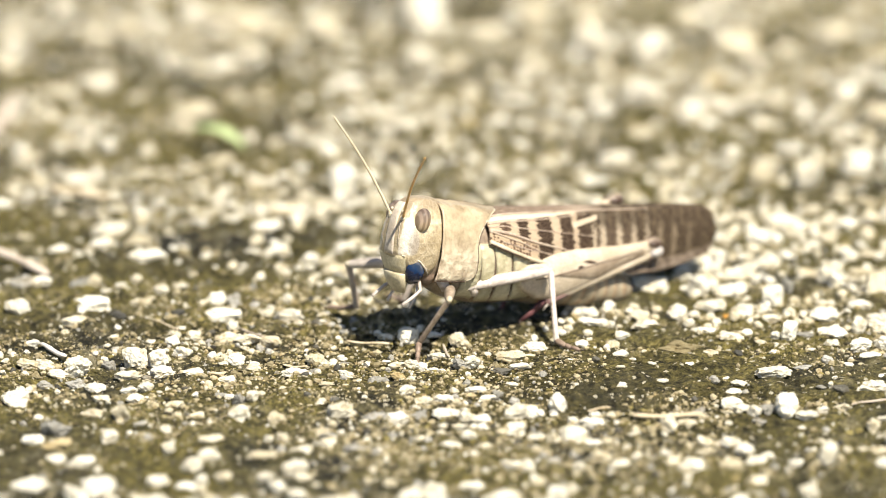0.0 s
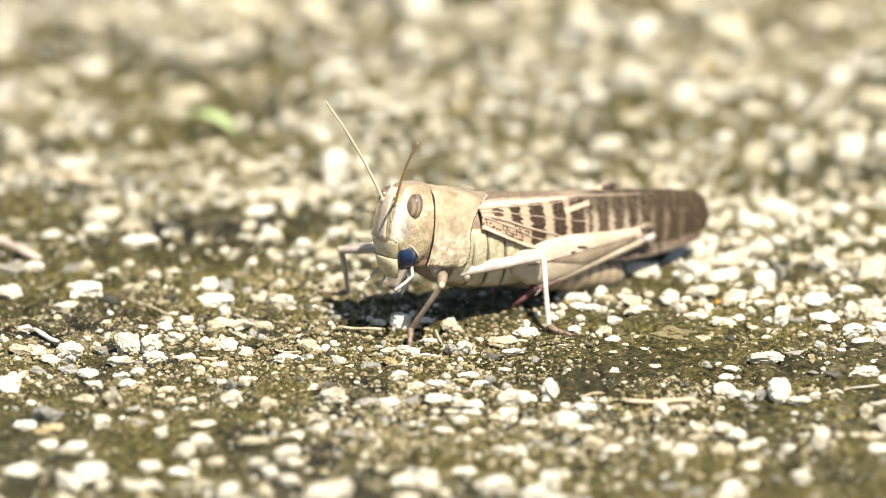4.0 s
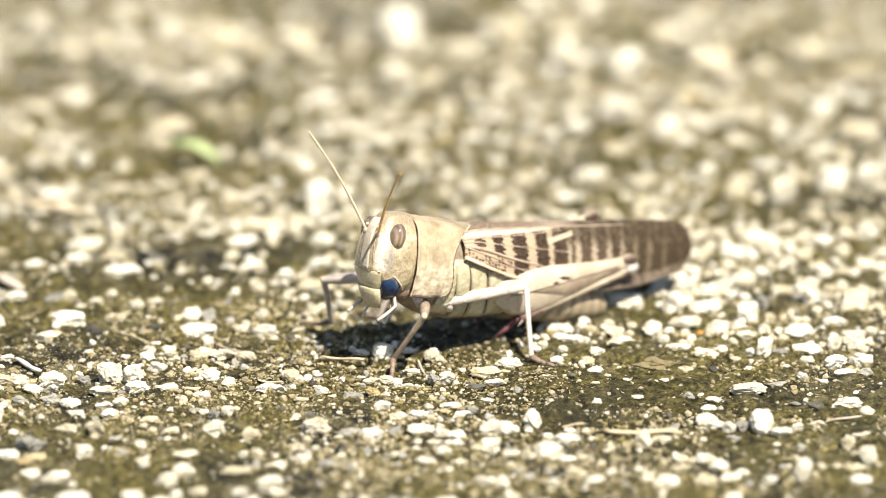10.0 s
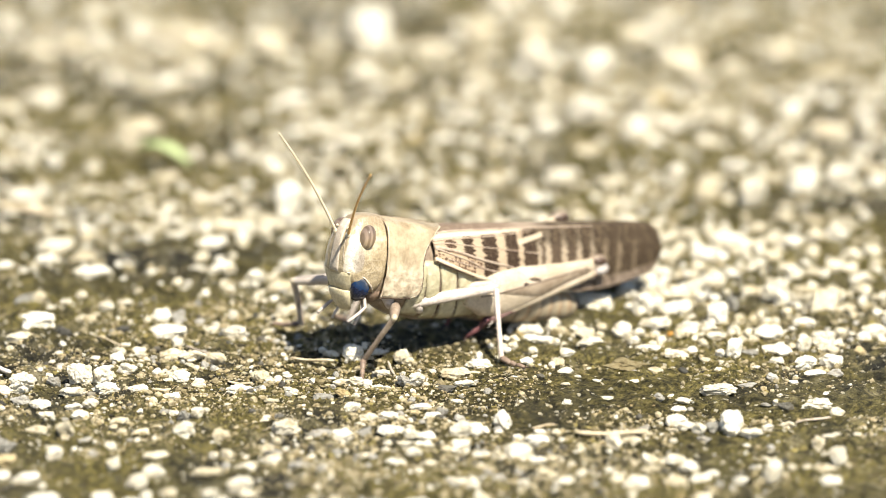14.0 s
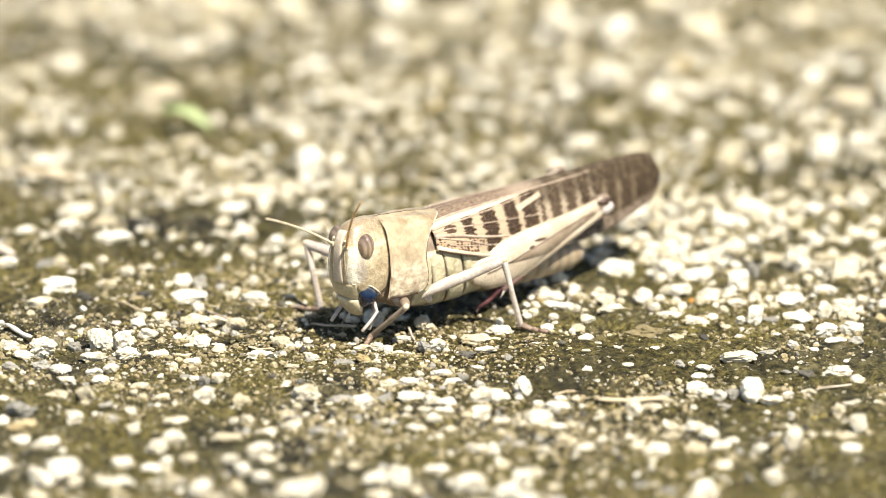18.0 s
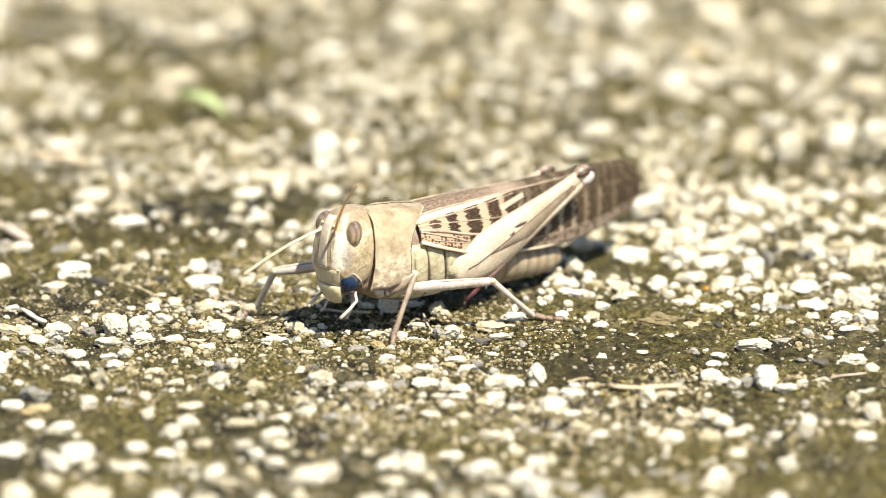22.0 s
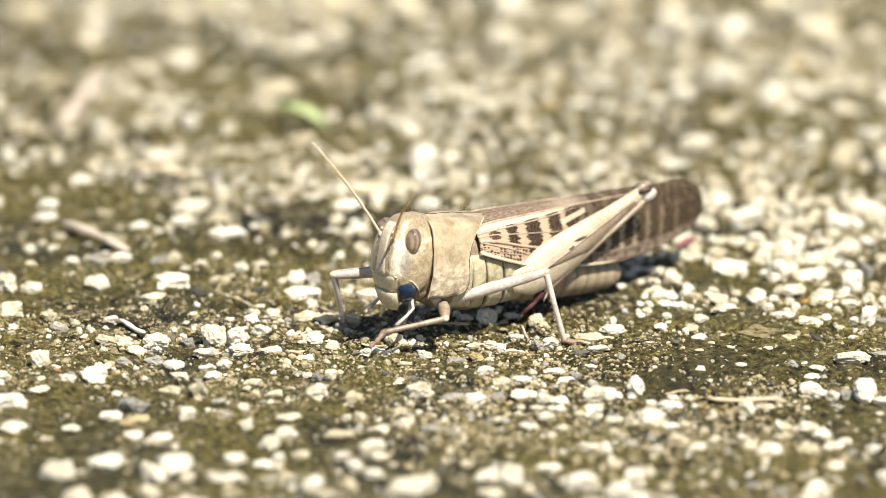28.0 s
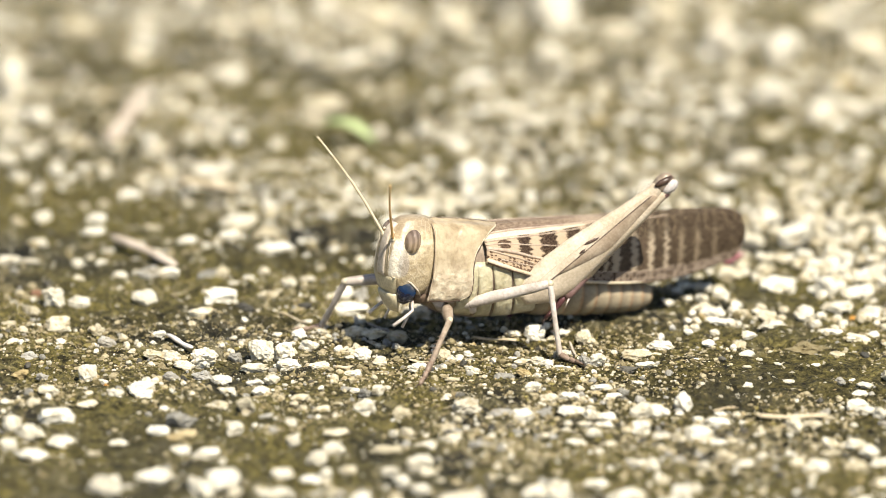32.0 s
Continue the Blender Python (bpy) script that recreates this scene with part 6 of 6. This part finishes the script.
def scatter(name, kinds, n, lo, hi, sub, box, seed, label, bias, flat=(0.45, 1.0), sunk=0.18):
    """Many small stones joined into one part of the ground."""
    r = np.random.default_rng(seed)
    base = []
    for k in range(6):
        me = rock_mesh("pattern", seed + k, sub, 0.16)
        co = np.empty(len(me.vertices) * 3)
        me.vertices.foreach_get("co", co)
        fa = np.array([p.vertices[:] for p in me.polygons])
        base.append((co.reshape(-1, 3), fa))
        bpy.data.meshes.remove(me)
    x, y = r.uniform(box[0], box[1], n * 4), r.uniform(box[2], box[3], n * 4)
    dens = bias + 0.8 * value_noise(x, y, 23.0, 41.0) + 0.9 * value_noise(x, y, 6.0, 13.0) + 0.0035 * np.clip(y - 10.0, 0.0, 100.0)
    dens = dens - 0.006 * np.clip(-24.0 - y, 0.0, 50.0)
    # barer moss to the locust's left
    dens = dens * np.where((x > -70.0) & (x < -20.0) & (y > 0.0) & (y < 44.0), 0.6 if hi > 0.7 else 0.9, 1.0)
    if hi > 2.0:
        dens = dens * np.where((x > -62.0) & (x < 49.0) & (y > -66.0) & (y < 18.0 - 0.4 * np.clip(x, 0.0, 40.0)), 0.4, 1.1)
    keep = np.flatnonzero(r.random(n * 4) < dens)[:n]
    x, y = x[keep], y[keep]
    inner = (x > -62.0) & (x < 49.0) & (y > -66.0) & (y < 122.0)
    size = np.clip(r.lognormal(math.log(lo * 1.6), 0.42, len(x)), lo, hi)
    size = np.where(inner, np.minimum(size, 1.1 + 0.012 * np.clip(y + 8.0, 0.0, 90.0)), size)
    z = ground_height(x, y)
    verts, faces, at = [], [], 0
    for i in range(len(x)):
        co, fa = base[i % 6]
        a = r.uniform(0, 6.283)
        c, s = math.cos(a), math.sin(a)
        t = r.uniform(*flat)
        p = co * size[i] * np.array([1.0, r.uniform(0.6, 1.0), t])
        q = np.stack([p[:, 0] * c - p[:, 1] * s + x[i], p[:, 0] * s + p[:, 1] * c + y[i], p[:, 2] + z[i] + size[i] * t * sunk], -1)
        verts.append(q)
        faces.append(fa + at)
        at += len(co)
    me = bpy.data.meshes.new(name)
    me.from_pydata((np.concatenate(verts) * MM).tolist(), [], np.concatenate(faces).tolist())
    me.materials.append(kinds)
    ob = new(name, me)
    ob.parent = ground
    tagged(ob, label, "", "", "stuff")
    return ob


BOX = (-80.0, 72.0, -100.0, 160.0)
NEAR = (-64.0, 60.0, -48.0, 18.0)
scatter("small_stones", STONE["w"], 2500, 0.5, 2.2, 2, BOX, 101, "small angular white stones", 0.16)
scatter("cream_stones", STONE["c"], 1900, 0.5, 2.2, 2, BOX, 202, "small cream and buff stones", 0.25)
scatter("dark_grit", STONE["d"], 700, 0.4, 1.6, 2, BOX, 303, "dark grey grit", 0.4)
scatter("grey_grit", STONE["g"], 1500, 0.4, 1.7, 2, BOX, 304, "mid-grey concrete grit", 0.4)
scatter("tan_grit", STONE["t"], 5000, 0.35, 1.5, 1, BOX, 305, "tan and olive grit", 0.45)
scatter("white_grit", STONE["w"], 4000, 0.20, 0.8, 1, BOX, 404, "fine white grit", 0.40)
scatter("ochre_grit", STONE["y"], 3500, 0.20, 0.8, 1, BOX, 505, "fine ochre grit", 0.42)
scatter("soil_crumbs", M_CRUMB, 9500, 0.25, 1.4, 1, BOX, 707, "dark mossy crumbs of weathered concrete", 0.5, (0.3, 0.7), 0.04)
scatter("moss_crumbs", M_MOSS, 11000, 0.22, 1.1, 1, BOX, 708, "yellow-green tufts of dry moss", 0.3, (0.3, 0.7), 0.02)
scatter("fine_crumbs", M_CRUMB, 8500, 0.12, 0.6, 1, NEAR, 808, "fine dark crumbs of weathered concrete", 0.5, (0.35, 0.8), 0.05)
scatter("fine_sand", STONE["y"], 6000, 0.09, 0.40, 1, NEAR, 909, "fine yellowish sand grains", 0.5)
scatter("pale_sand", STONE["c"], 6000, 0.08, 0.34, 1, NEAR, 910, "fine pale sand grains", 0.45)
scatter("crust_grit", STONE["t"], 5000, 0.22, 0.8, 1, NEAR, 913, "crust of tan grit between the stones", 0.25, (0.4, 0.9), 0.1)
scatter("olive_sand", M_MOSS, 8000, 0.08, 0.36, 1, NEAR, 912, "fine olive grains of moss and sand", 0.5)
scatter("quartz_grains", M_QUARTZ, 1500, 0.12, 0.5, 1, BOX, 911, "glinting grains of quartz", 0.4)
scatter("stone_bank", STONE["w"], 120, 0.9, 2.4, 2, (13.0, 64.0, 2.0, 46.0), 120, "crowded white stones", 0.5, (0.5, 1.0), 0.2)
scatter("cream_bank", STONE["c"], 230, 0.8, 2.2, 2, (13.0, 64.0, 0.0, 46.0), 121, "crowded cream stones", 0.5, (0.5, 1.0), 0.2)
scatter("stone_heap", STONE["w"], 60, 0.9, 1.95, 2, (14.0, 36.0, -2.0, 28.0), 124, "white stones heaped close together", 0.5, (0.5, 1.0), 0.2)
scatter("cream_heap", STONE["c"], 80, 0.8, 1.95, 2, (14.0, 36.0, -2.0, 28.0), 125, "cream stones heaped close together", 0.5, (0.5, 1.0), 0.2)
scatter("stone_drift", STONE["w"], 25, 0.9, 2.2, 2, (-20.0, -3.0, 12.0, 48.0), 122, "white stones lying close together", 0.4, (0.5, 1.0), 0.2)
scatter("cream_drift", STONE["c"], 45, 0.8, 2.0, 2, (-20.0, -3.0, 12.0, 48.0), 123, "cream stones lying close together", 0.4, (0.5, 1.0), 0.2)
scatter("back_grit", STONE["c"], 5000, 0.4, 1.3, 1, (-120.0, 120.0, 35.0, 330.0), 115, "fine pale grit farther off", 0.3)
scatter("outer_stones", STONE["w"], 2200, 0.8, 2.6, 1, (-260.0, 260.0, -260.0, 420.0), 606, "scattered pale stones farther off", 0.35)


# ---- movement ----
# seconds, place of the breast on the ground plan, height, heading, nose-up, lean
BODY = [
    (0, 6.83, 0.93, 2.56, 38.8, 10.7, 2.1),
    (15.55, 6.83, 0.93, 2.56, 38.8, 10.7, 2.1),
    (16, 5.84, -0.75, 1.01, 39.1, -2.2, 3.5),
    (17, 5.98, -0.63, 1.48, 40.9, -1.5, 1.7),
    (18, 5.76, -0.73, 1.62, 41.1, -0.6, 0.9),
    (19, 5.84, -1.56, 1.51, 41.3, -2.4, 0.0),
    (20, 7.54, -2.88, 1.42, 49.2, -4.5, 0.1),
    (21, 5.76, -4.28, 1.42, 47.9, -1.6, 0.6),
    (22, 1.75, -4.27, 1.70, 42.6, 2.5, -1.1),
    (23, 0.94, -4.21, 1.43, 42.6, 2.8, -0.4),
    (23.5, 0.14, -4.47, 1.38, 45.6, 3.0, 0.5),
    (24.5, 0.12, -4.66, 1.34, 45.4, 3.1, 0.3),
    (25.3, 0.10, -4.66, 1.27, 45.6, 3.3, 0.7),
    (27.5, -2.32, -4.18, 1.37, 42.5, 3.8, 0.4),
    (28, -2.81, -3.56, 1.51, 41.8, 4.2, -2.1),
    (29, -4.07, -3.53, 1.36, 40.9, 4.4, -1.2),
    (30, -4.95, -3.39, 1.65, 39.4, 5.3, -1.0),
    (30.23, -4.40, -3.44, 1.68, 38.9, 5.7, -1.0),
    (30.4, -6.35, -3.50, 1.75, 33.4, 5.9, -1.0),
    (30.8, -6.00, -3.41, 1.60, 32.9, 6.3, -0.6),
    (31, -6.40, -3.21, 1.82, 32.7, 6.2, -0.55),
    (32, -6.50, -2.20, 1.65, 31.9, 5.7, -0.3),
]
# seconds, heel x and y, foot direction, knee in the body's space, height of what the foot stands on
STEPS = {
    "mid_near": [(0, 13.9, -5.4, -40, -2.8, 6.0, 5.1), (15.55, 13.9, -5.4, -40, -2.8, 6.0, 5.1), (16, 13.8, -5.6, -30, -0.7, 8.3, 7.1), (19, 13.8, -5.6, -20, -0.7, 8.3, 7.1), (20, 13.9, -5.6, -12, -2.3, 5.2, 7.0),
                 (21, 13.6, -6.3, -11, -2.3, 5.3, 7.1), (22, 13.6, -6.6, -5, -0.3, 9.7, 5.1), (22.9, 12.6, -5.9, -3, -0.3, 9.7, 5.1), (23.4, 6.5, -9.2, 0, -2.5, 5.2, 6.7), (25.4, 6.4, -8.8, 0, -2.4, 5.0, 6.8),
                 (27.5, 6.2, -9.8, 5, -2.8, 5.3, 5.7), (28.2, 6.1, -9.9, 5, 0.8, 9.6, 7.4), (29, 5.8, -9.2, 0, 1.5, 10.5, 6.7), (30.1, 6.0, -9.4, 0, 1.1, 10.5, 6.0), (30.45, 5.8, -10.0, 5, -2.0, 7.5, 3.9),
                 (30.75, 0.9, -11.2, -28, -1.1, 7.8, 7.0), (31, 0.3, -9.4, -32, -0.3, 8.9, 7.0), (32, 0.4, -9.7, -36, -0.4, 8.8, 6.8)],
    "fore_near": [(0, -1.25, -7.9, -95, 11.0, 5.8, 2.9, 1.1), (15.55, -1.3, -7.8, -95, 11.0, 5.8, 2.7, 1.0), (16, -3.8, -9.8, -112, 10.4, 5.8, 4.4, 0.0), (17, -3.1, -9.7, -110, 10.4, 6.0, 3.9, 0.0),
                  (18, -2.65, -8.7, -113, 10.8, 5.9, 3.8, 0.0), (19.3, -3.4, -9.5, -117, 11.3, 5.6, 3.4, -0.2), (20, 1.4, -11.9, -110, 9.6, 6.0, 4.6, -0.2), (20.5, -0.6, -13.8, -117, 10.3, 6.0, 4.1, -0.2),
                  (21.7, -1.6, -14.0, -113, 10.5, 6.0, 3.9, 0.0), (22, -1.7, -14.4, -98, 6.0, 4.6, 4.3, 0.4), (23, -1.9, -15.4, -96, 5.6, 4.2, 4.2, 0.4), (24, -2.1, -15.4, -88, 5.6, 3.9, 4.2, 0.1), (25.4, -2.0, -15.4, -80, 5.6, 3.8, 4.2, 0.0),
                  (27.2, -13.3, -14.8, -112, 11.8, 4.8, 2.3, -0.2), (28.5, -13.6, -18.3, -125, 11.5, 5.2, 1.9, 0.2), (30.1, -13.85, -19.0, -118, 11.1, 5.4, 1.8, 0.7), (30.5, -13.55, -19.2, -116, 10.4, 6.1, 2.7, 0.8), (32, -13.6, -18.6, -114, 10.4, 6.0, 2.3, 0.8)],
    "fore_far": [(0, -8.2, 6.3, 169, 12.3, -10.7, 3.1), (15.6, -8.2, 6.3, 169, 12.3, -10.7, 3.1), (16, -7.9, -0.9, 150, 10.8, -11.4, 7.3), (19, -8.4, 0.4, 152, 10.0, -11.7, 7.0), (20, -9.1, 3.3, 178, 7.9, -12.2, 6.5),
                 (21.6, -9.1, 3.3, 174, 8.6, -11.9, 6.2), (22, -17.2, -3.2, -130, 15.1, -8.5, 4.4), (25.2, -17.3, -5.4, -142, 15.3, -8.2, 5.7), (27.5, -18.0, -5.0, -170, 15.8, -7.3, 5.3),
                 (29.4, -18.6, -3.6, 165, 15.4, -8.0, 4.7), (29.8, -23.3, -3.6, -165, 15.7, -7.6, 4.3), (30.1, -23.3, -2.9, -165, 15.6, -7.7, 4.2), (30.4, -26.4, -2.2, -153, 15.9, -6.9, 3.5),
                 (31, -25.7, 0.1, -165, 15.3, -7.9, 3.4), (32, -26.1, -0.3, -172, 15.7, -7.5, 4.2)],
    "mid_far": [(0, -3.0, 9.5, 120, 2.0, -8.5, 6.0), (21.6, -3.0, 8.0, 120, 2.0, -8.5, 6.0), (22.2, -7.5, 5.0, 130, 2.0, -8.5, 6.0), (25.4, -7.5, 5.0, 130, 2.0, -8.5, 6.0),
                (27.2, -11.0, 4.0, 130, 2.0, -8.5, 6.0), (30.0, -11.0, 4.0, 130, 2.0, -8.5, 6.0), (30.6, -13.5, 5.0, 130, 2.0, -8.5, 6.0), (32, -13.5, 5.0, 130, 2.0, -8.5, 6.0)],
}
# seconds, knee of the hind leg from its hip, in the body's space
HIND_KNEE = [(0, -19.1, -1.0, 3.2), (15.55, -19.1, -1.0, 3.2), (16, -19.0, -0.2, 4.4), (19, -19.1, -0.3, 3.8), (19.4, -18.7, 0.6, 5.2), (20, -18.2, 1.6, 6.7), (21, -16.8, 2.4, 9.6),
             (21.6, -17.0, 2.2, 9.2), (22, -17.5, 0.8, 8.4), (23, -17.3, 1.1, 8.9), (24.5, -17.3, 1.1, 8.8), (27.5, -17.5, 1.0, 8.6), (28, -17.5, 0.8, 8.6), (29, -16.4, 1.9, 10.4),
             (30, -14.8, 3.2, 12.2), (30.4, -13.2, 4.6, 13.6), (32, -13.6, 4.8, 13.3)]
FAR_KNEE = [(0, -17.8, 0.0, 6.85), (15.55, -17.8, 0.0, 6.85), (16, -17.4, -1.4, 7.2), (17, -18.1, 0.0, 6.2), (19, -18.2, 0.2, 5.3), (21, -17.8, -0.5, 6.4), (22, -17.7, -1.4, 6.7),
            (25.3, -17.6, -1.5, 6.9), (27.5, -18.0, -1.2, 5.9), (29, -18.1, -1.0, 5.6), (30.4, -18.2, -0.6, 5.0), (32, -18.3, -0.4, 4.8)]
# seconds, direction and rise of the feeler on the far side, in the head's space
FEELER = [(0, -3, 49), (15.5, -3, 49), (16, 9, 22), (16.3, 10, -5), (17, 8, -7), (17.5, 12, 12), (18, 16, 30), (18.5, 0, 46), (19, -12, 54), (20, -17, 55), (21, -13, 50), (21.6, -16, 44),
          (22, 13, -8), (23, -7, -13), (23.5, 14, -13), (24.5, 6, -29), (25.3, 4, -19), (26.4, -6, 10), (27.5, -14, 50), (30, -12, 47), (30.4, -4, 49), (32, -7, 51)]
NEAR_FEELER = [(0, 58, 38), (15.5, 58, 38), (16, 57, 32), (17, 61, 40), (19, 61, 40), (20, 51, 36), (21, 61, 38), (22, 59, 39), (25, 55, 36), (30, 57, 37), (30.4, 54, 38), (32, 53, 39)]
HEAD_NOD = [(0, 0.0), (15.55, 0.0), (16, 4.0), (21, 4.0), (22, 0.0), (32, 0.0)]


def frame_of(x_axis, z_hint, origin):
    """A pose with +x along x_axis and +z towards z_hint; origin in millimetres."""
    x = x_axis.normalized()
    z = (z_hint - x * z_hint.dot(x)).normalized()
    y = z.cross(x)
    return Matrix(((x.x, y.x, z.x, origin.x * MM), (x.y, y.y, z.y, origin.y * MM), (x.z, y.z, z.z, origin.z * MM), (0, 0, 0, 1)))


def body_at(t):
    x, y, z, head_deg, nose, lean = ease(BODY, t)
    a, p, r = radians(head_deg), radians(nose), radians(lean)
    fwd = Vector((-math.cos(a) * math.cos(p), -math.sin(a) * math.cos(p), math.sin(p)))
    left = Vector((math.sin(a), -math.cos(a), 0.0))
    up = fwd.cross(left)
    left = left * math.cos(r) + up * math.sin(r)
    up = fwd.cross(left)
    return frame_of(fwd, up, Vector((x, y, z)))


def step_at(rows, t):
    values = list(ease(rows, t))
    lift = 0.0
    for a, b in zip(rows, rows[1:]):
        if a[0] < t < b[0] and math.hypot(b[1] - a[1], b[2] - a[2]) > 2.5:
            lift = 1.8 * math.sin(math.pi * (t - a[0]) / (b[0] - a[0]))
    return values, lift


def motions():
    times = [0.0, 4.0, 8.0, 12.0] + [round(15.5 + 0.1 * k, 2) for k in range(166)]
    walk(locust, [(t, body_at(t)) for t in times])
    walk(head, [(t, pose(9.8 * MM, 0, 7.5 * MM, 0, ease(HEAD_NOD, t)[0], 0) @ pose(-9.8 * MM, 0, -7.5 * MM)) for t in times])
    for an, side in feelers:
        rows = []
        for t in times:
            az, el = [radians(v) for v in ease(NEAR_FEELER if side > 0 else FEELER, t)]
            d = Vector((math.cos(az) * math.cos(el), math.sin(az) * math.cos(el), math.sin(el)))
            rows.append((t, frame_of(d, Vector((0.6, 0, 1.0)), Vector((15.3, side * 1.0, 10.4)))))
        walk(an, rows)
    for name, ((fem, tib, foot), coxa, lf, lt) in LEGS.items():
        rf, rt, rh = [], [], []
        for t in times:
            (hx, hy, toe, kx, ky, kz, *up), lift = step_at(STEPS[name], t)
            inv = body_at(t).inverted()
            heel_w = Vector((hx, hy, rest(hx, hy) + 0.55 + lift + (0.35 + up[0] if up else 0.0)))
            heel = (inv @ (heel_w * MM)) / MM
            c, hint = Vector(coxa), Vector((kx, ky, kz))
            way = heel - c
            d = min(max(way.length, abs(lf - lt) + 0.3), lf + lt - 0.05)
            u = way.normalized()
            along = (lf * lf - lt * lt + d * d) / (2 * d)
            high = math.sqrt(max(0.0, lf * lf - along * along))
            e = hint - c
            e = (e - u * e.dot(u)).normalized()
            knee = c + u * along + e * high
            end = c + u * d
            rf.append((t, frame_of(knee - c, e, c)))
            rt.append((t, frame_of(end - knee, e, knee)))
            ta = radians(toe)
            fwd = inv.to_3x3() @ Vector((math.cos(ta), math.sin(ta), -0.30 - 0.35 * up[0] if up else -0.10))
            rh.append((t, frame_of(fwd, inv.to_3x3() @ Vector((0, 0, 1)), end)))
        walk(fem, rf), walk(tib, rt), walk(foot, rh)
    for side, (fem, tib, foot) in HIND.items():
        rf, rt, rh = [], [], []
        hip = Vector((-0.9, side * 3.5, 4.0))
        for t in times:
            kx, ky, kz = ease(HIND_KNEE if side > 0 else FAR_KNEE, t)
            k = Vector((kx, side * ky, kz)).normalized()
            up = Vector((0, 0, 1)) if abs(k.z) < 0.8 else Vector((1, 0, 0))
            rf.append((t, frame_of(k, up, hip)))
            inv = body_at(t).inverted()
            over = (up - k * up.dot(k)).normalized()
            knee = hip + k * 19.6 - over * 0.65
            u = -k * math.cos(radians(9.0)) - over * math.sin(radians(9.0))
            rt.append((t, frame_of(u, -k, knee)))
            end = knee + u * 16.5
            low = (body_at(t) @ (end * MM)).z / MM
            drop = min(0.75, max(0.05, (low - 0.7) / 3.9))
            flat = inv.inverted().to_3x3() @ Vector((0.85, side * -0.45, 0.0))
            flat.z = 0.0
            fw = inv.to_3x3() @ (flat.normalized() * math.sqrt(1.0 - drop * drop) + Vector((0, 0, -drop)))
            rh.append((t, frame_of(fw, inv.to_3x3() @ Vector((0, 0, 1)), end)))
        walk(fem, rf), walk(tib, rt), walk(foot, rh)


motions()
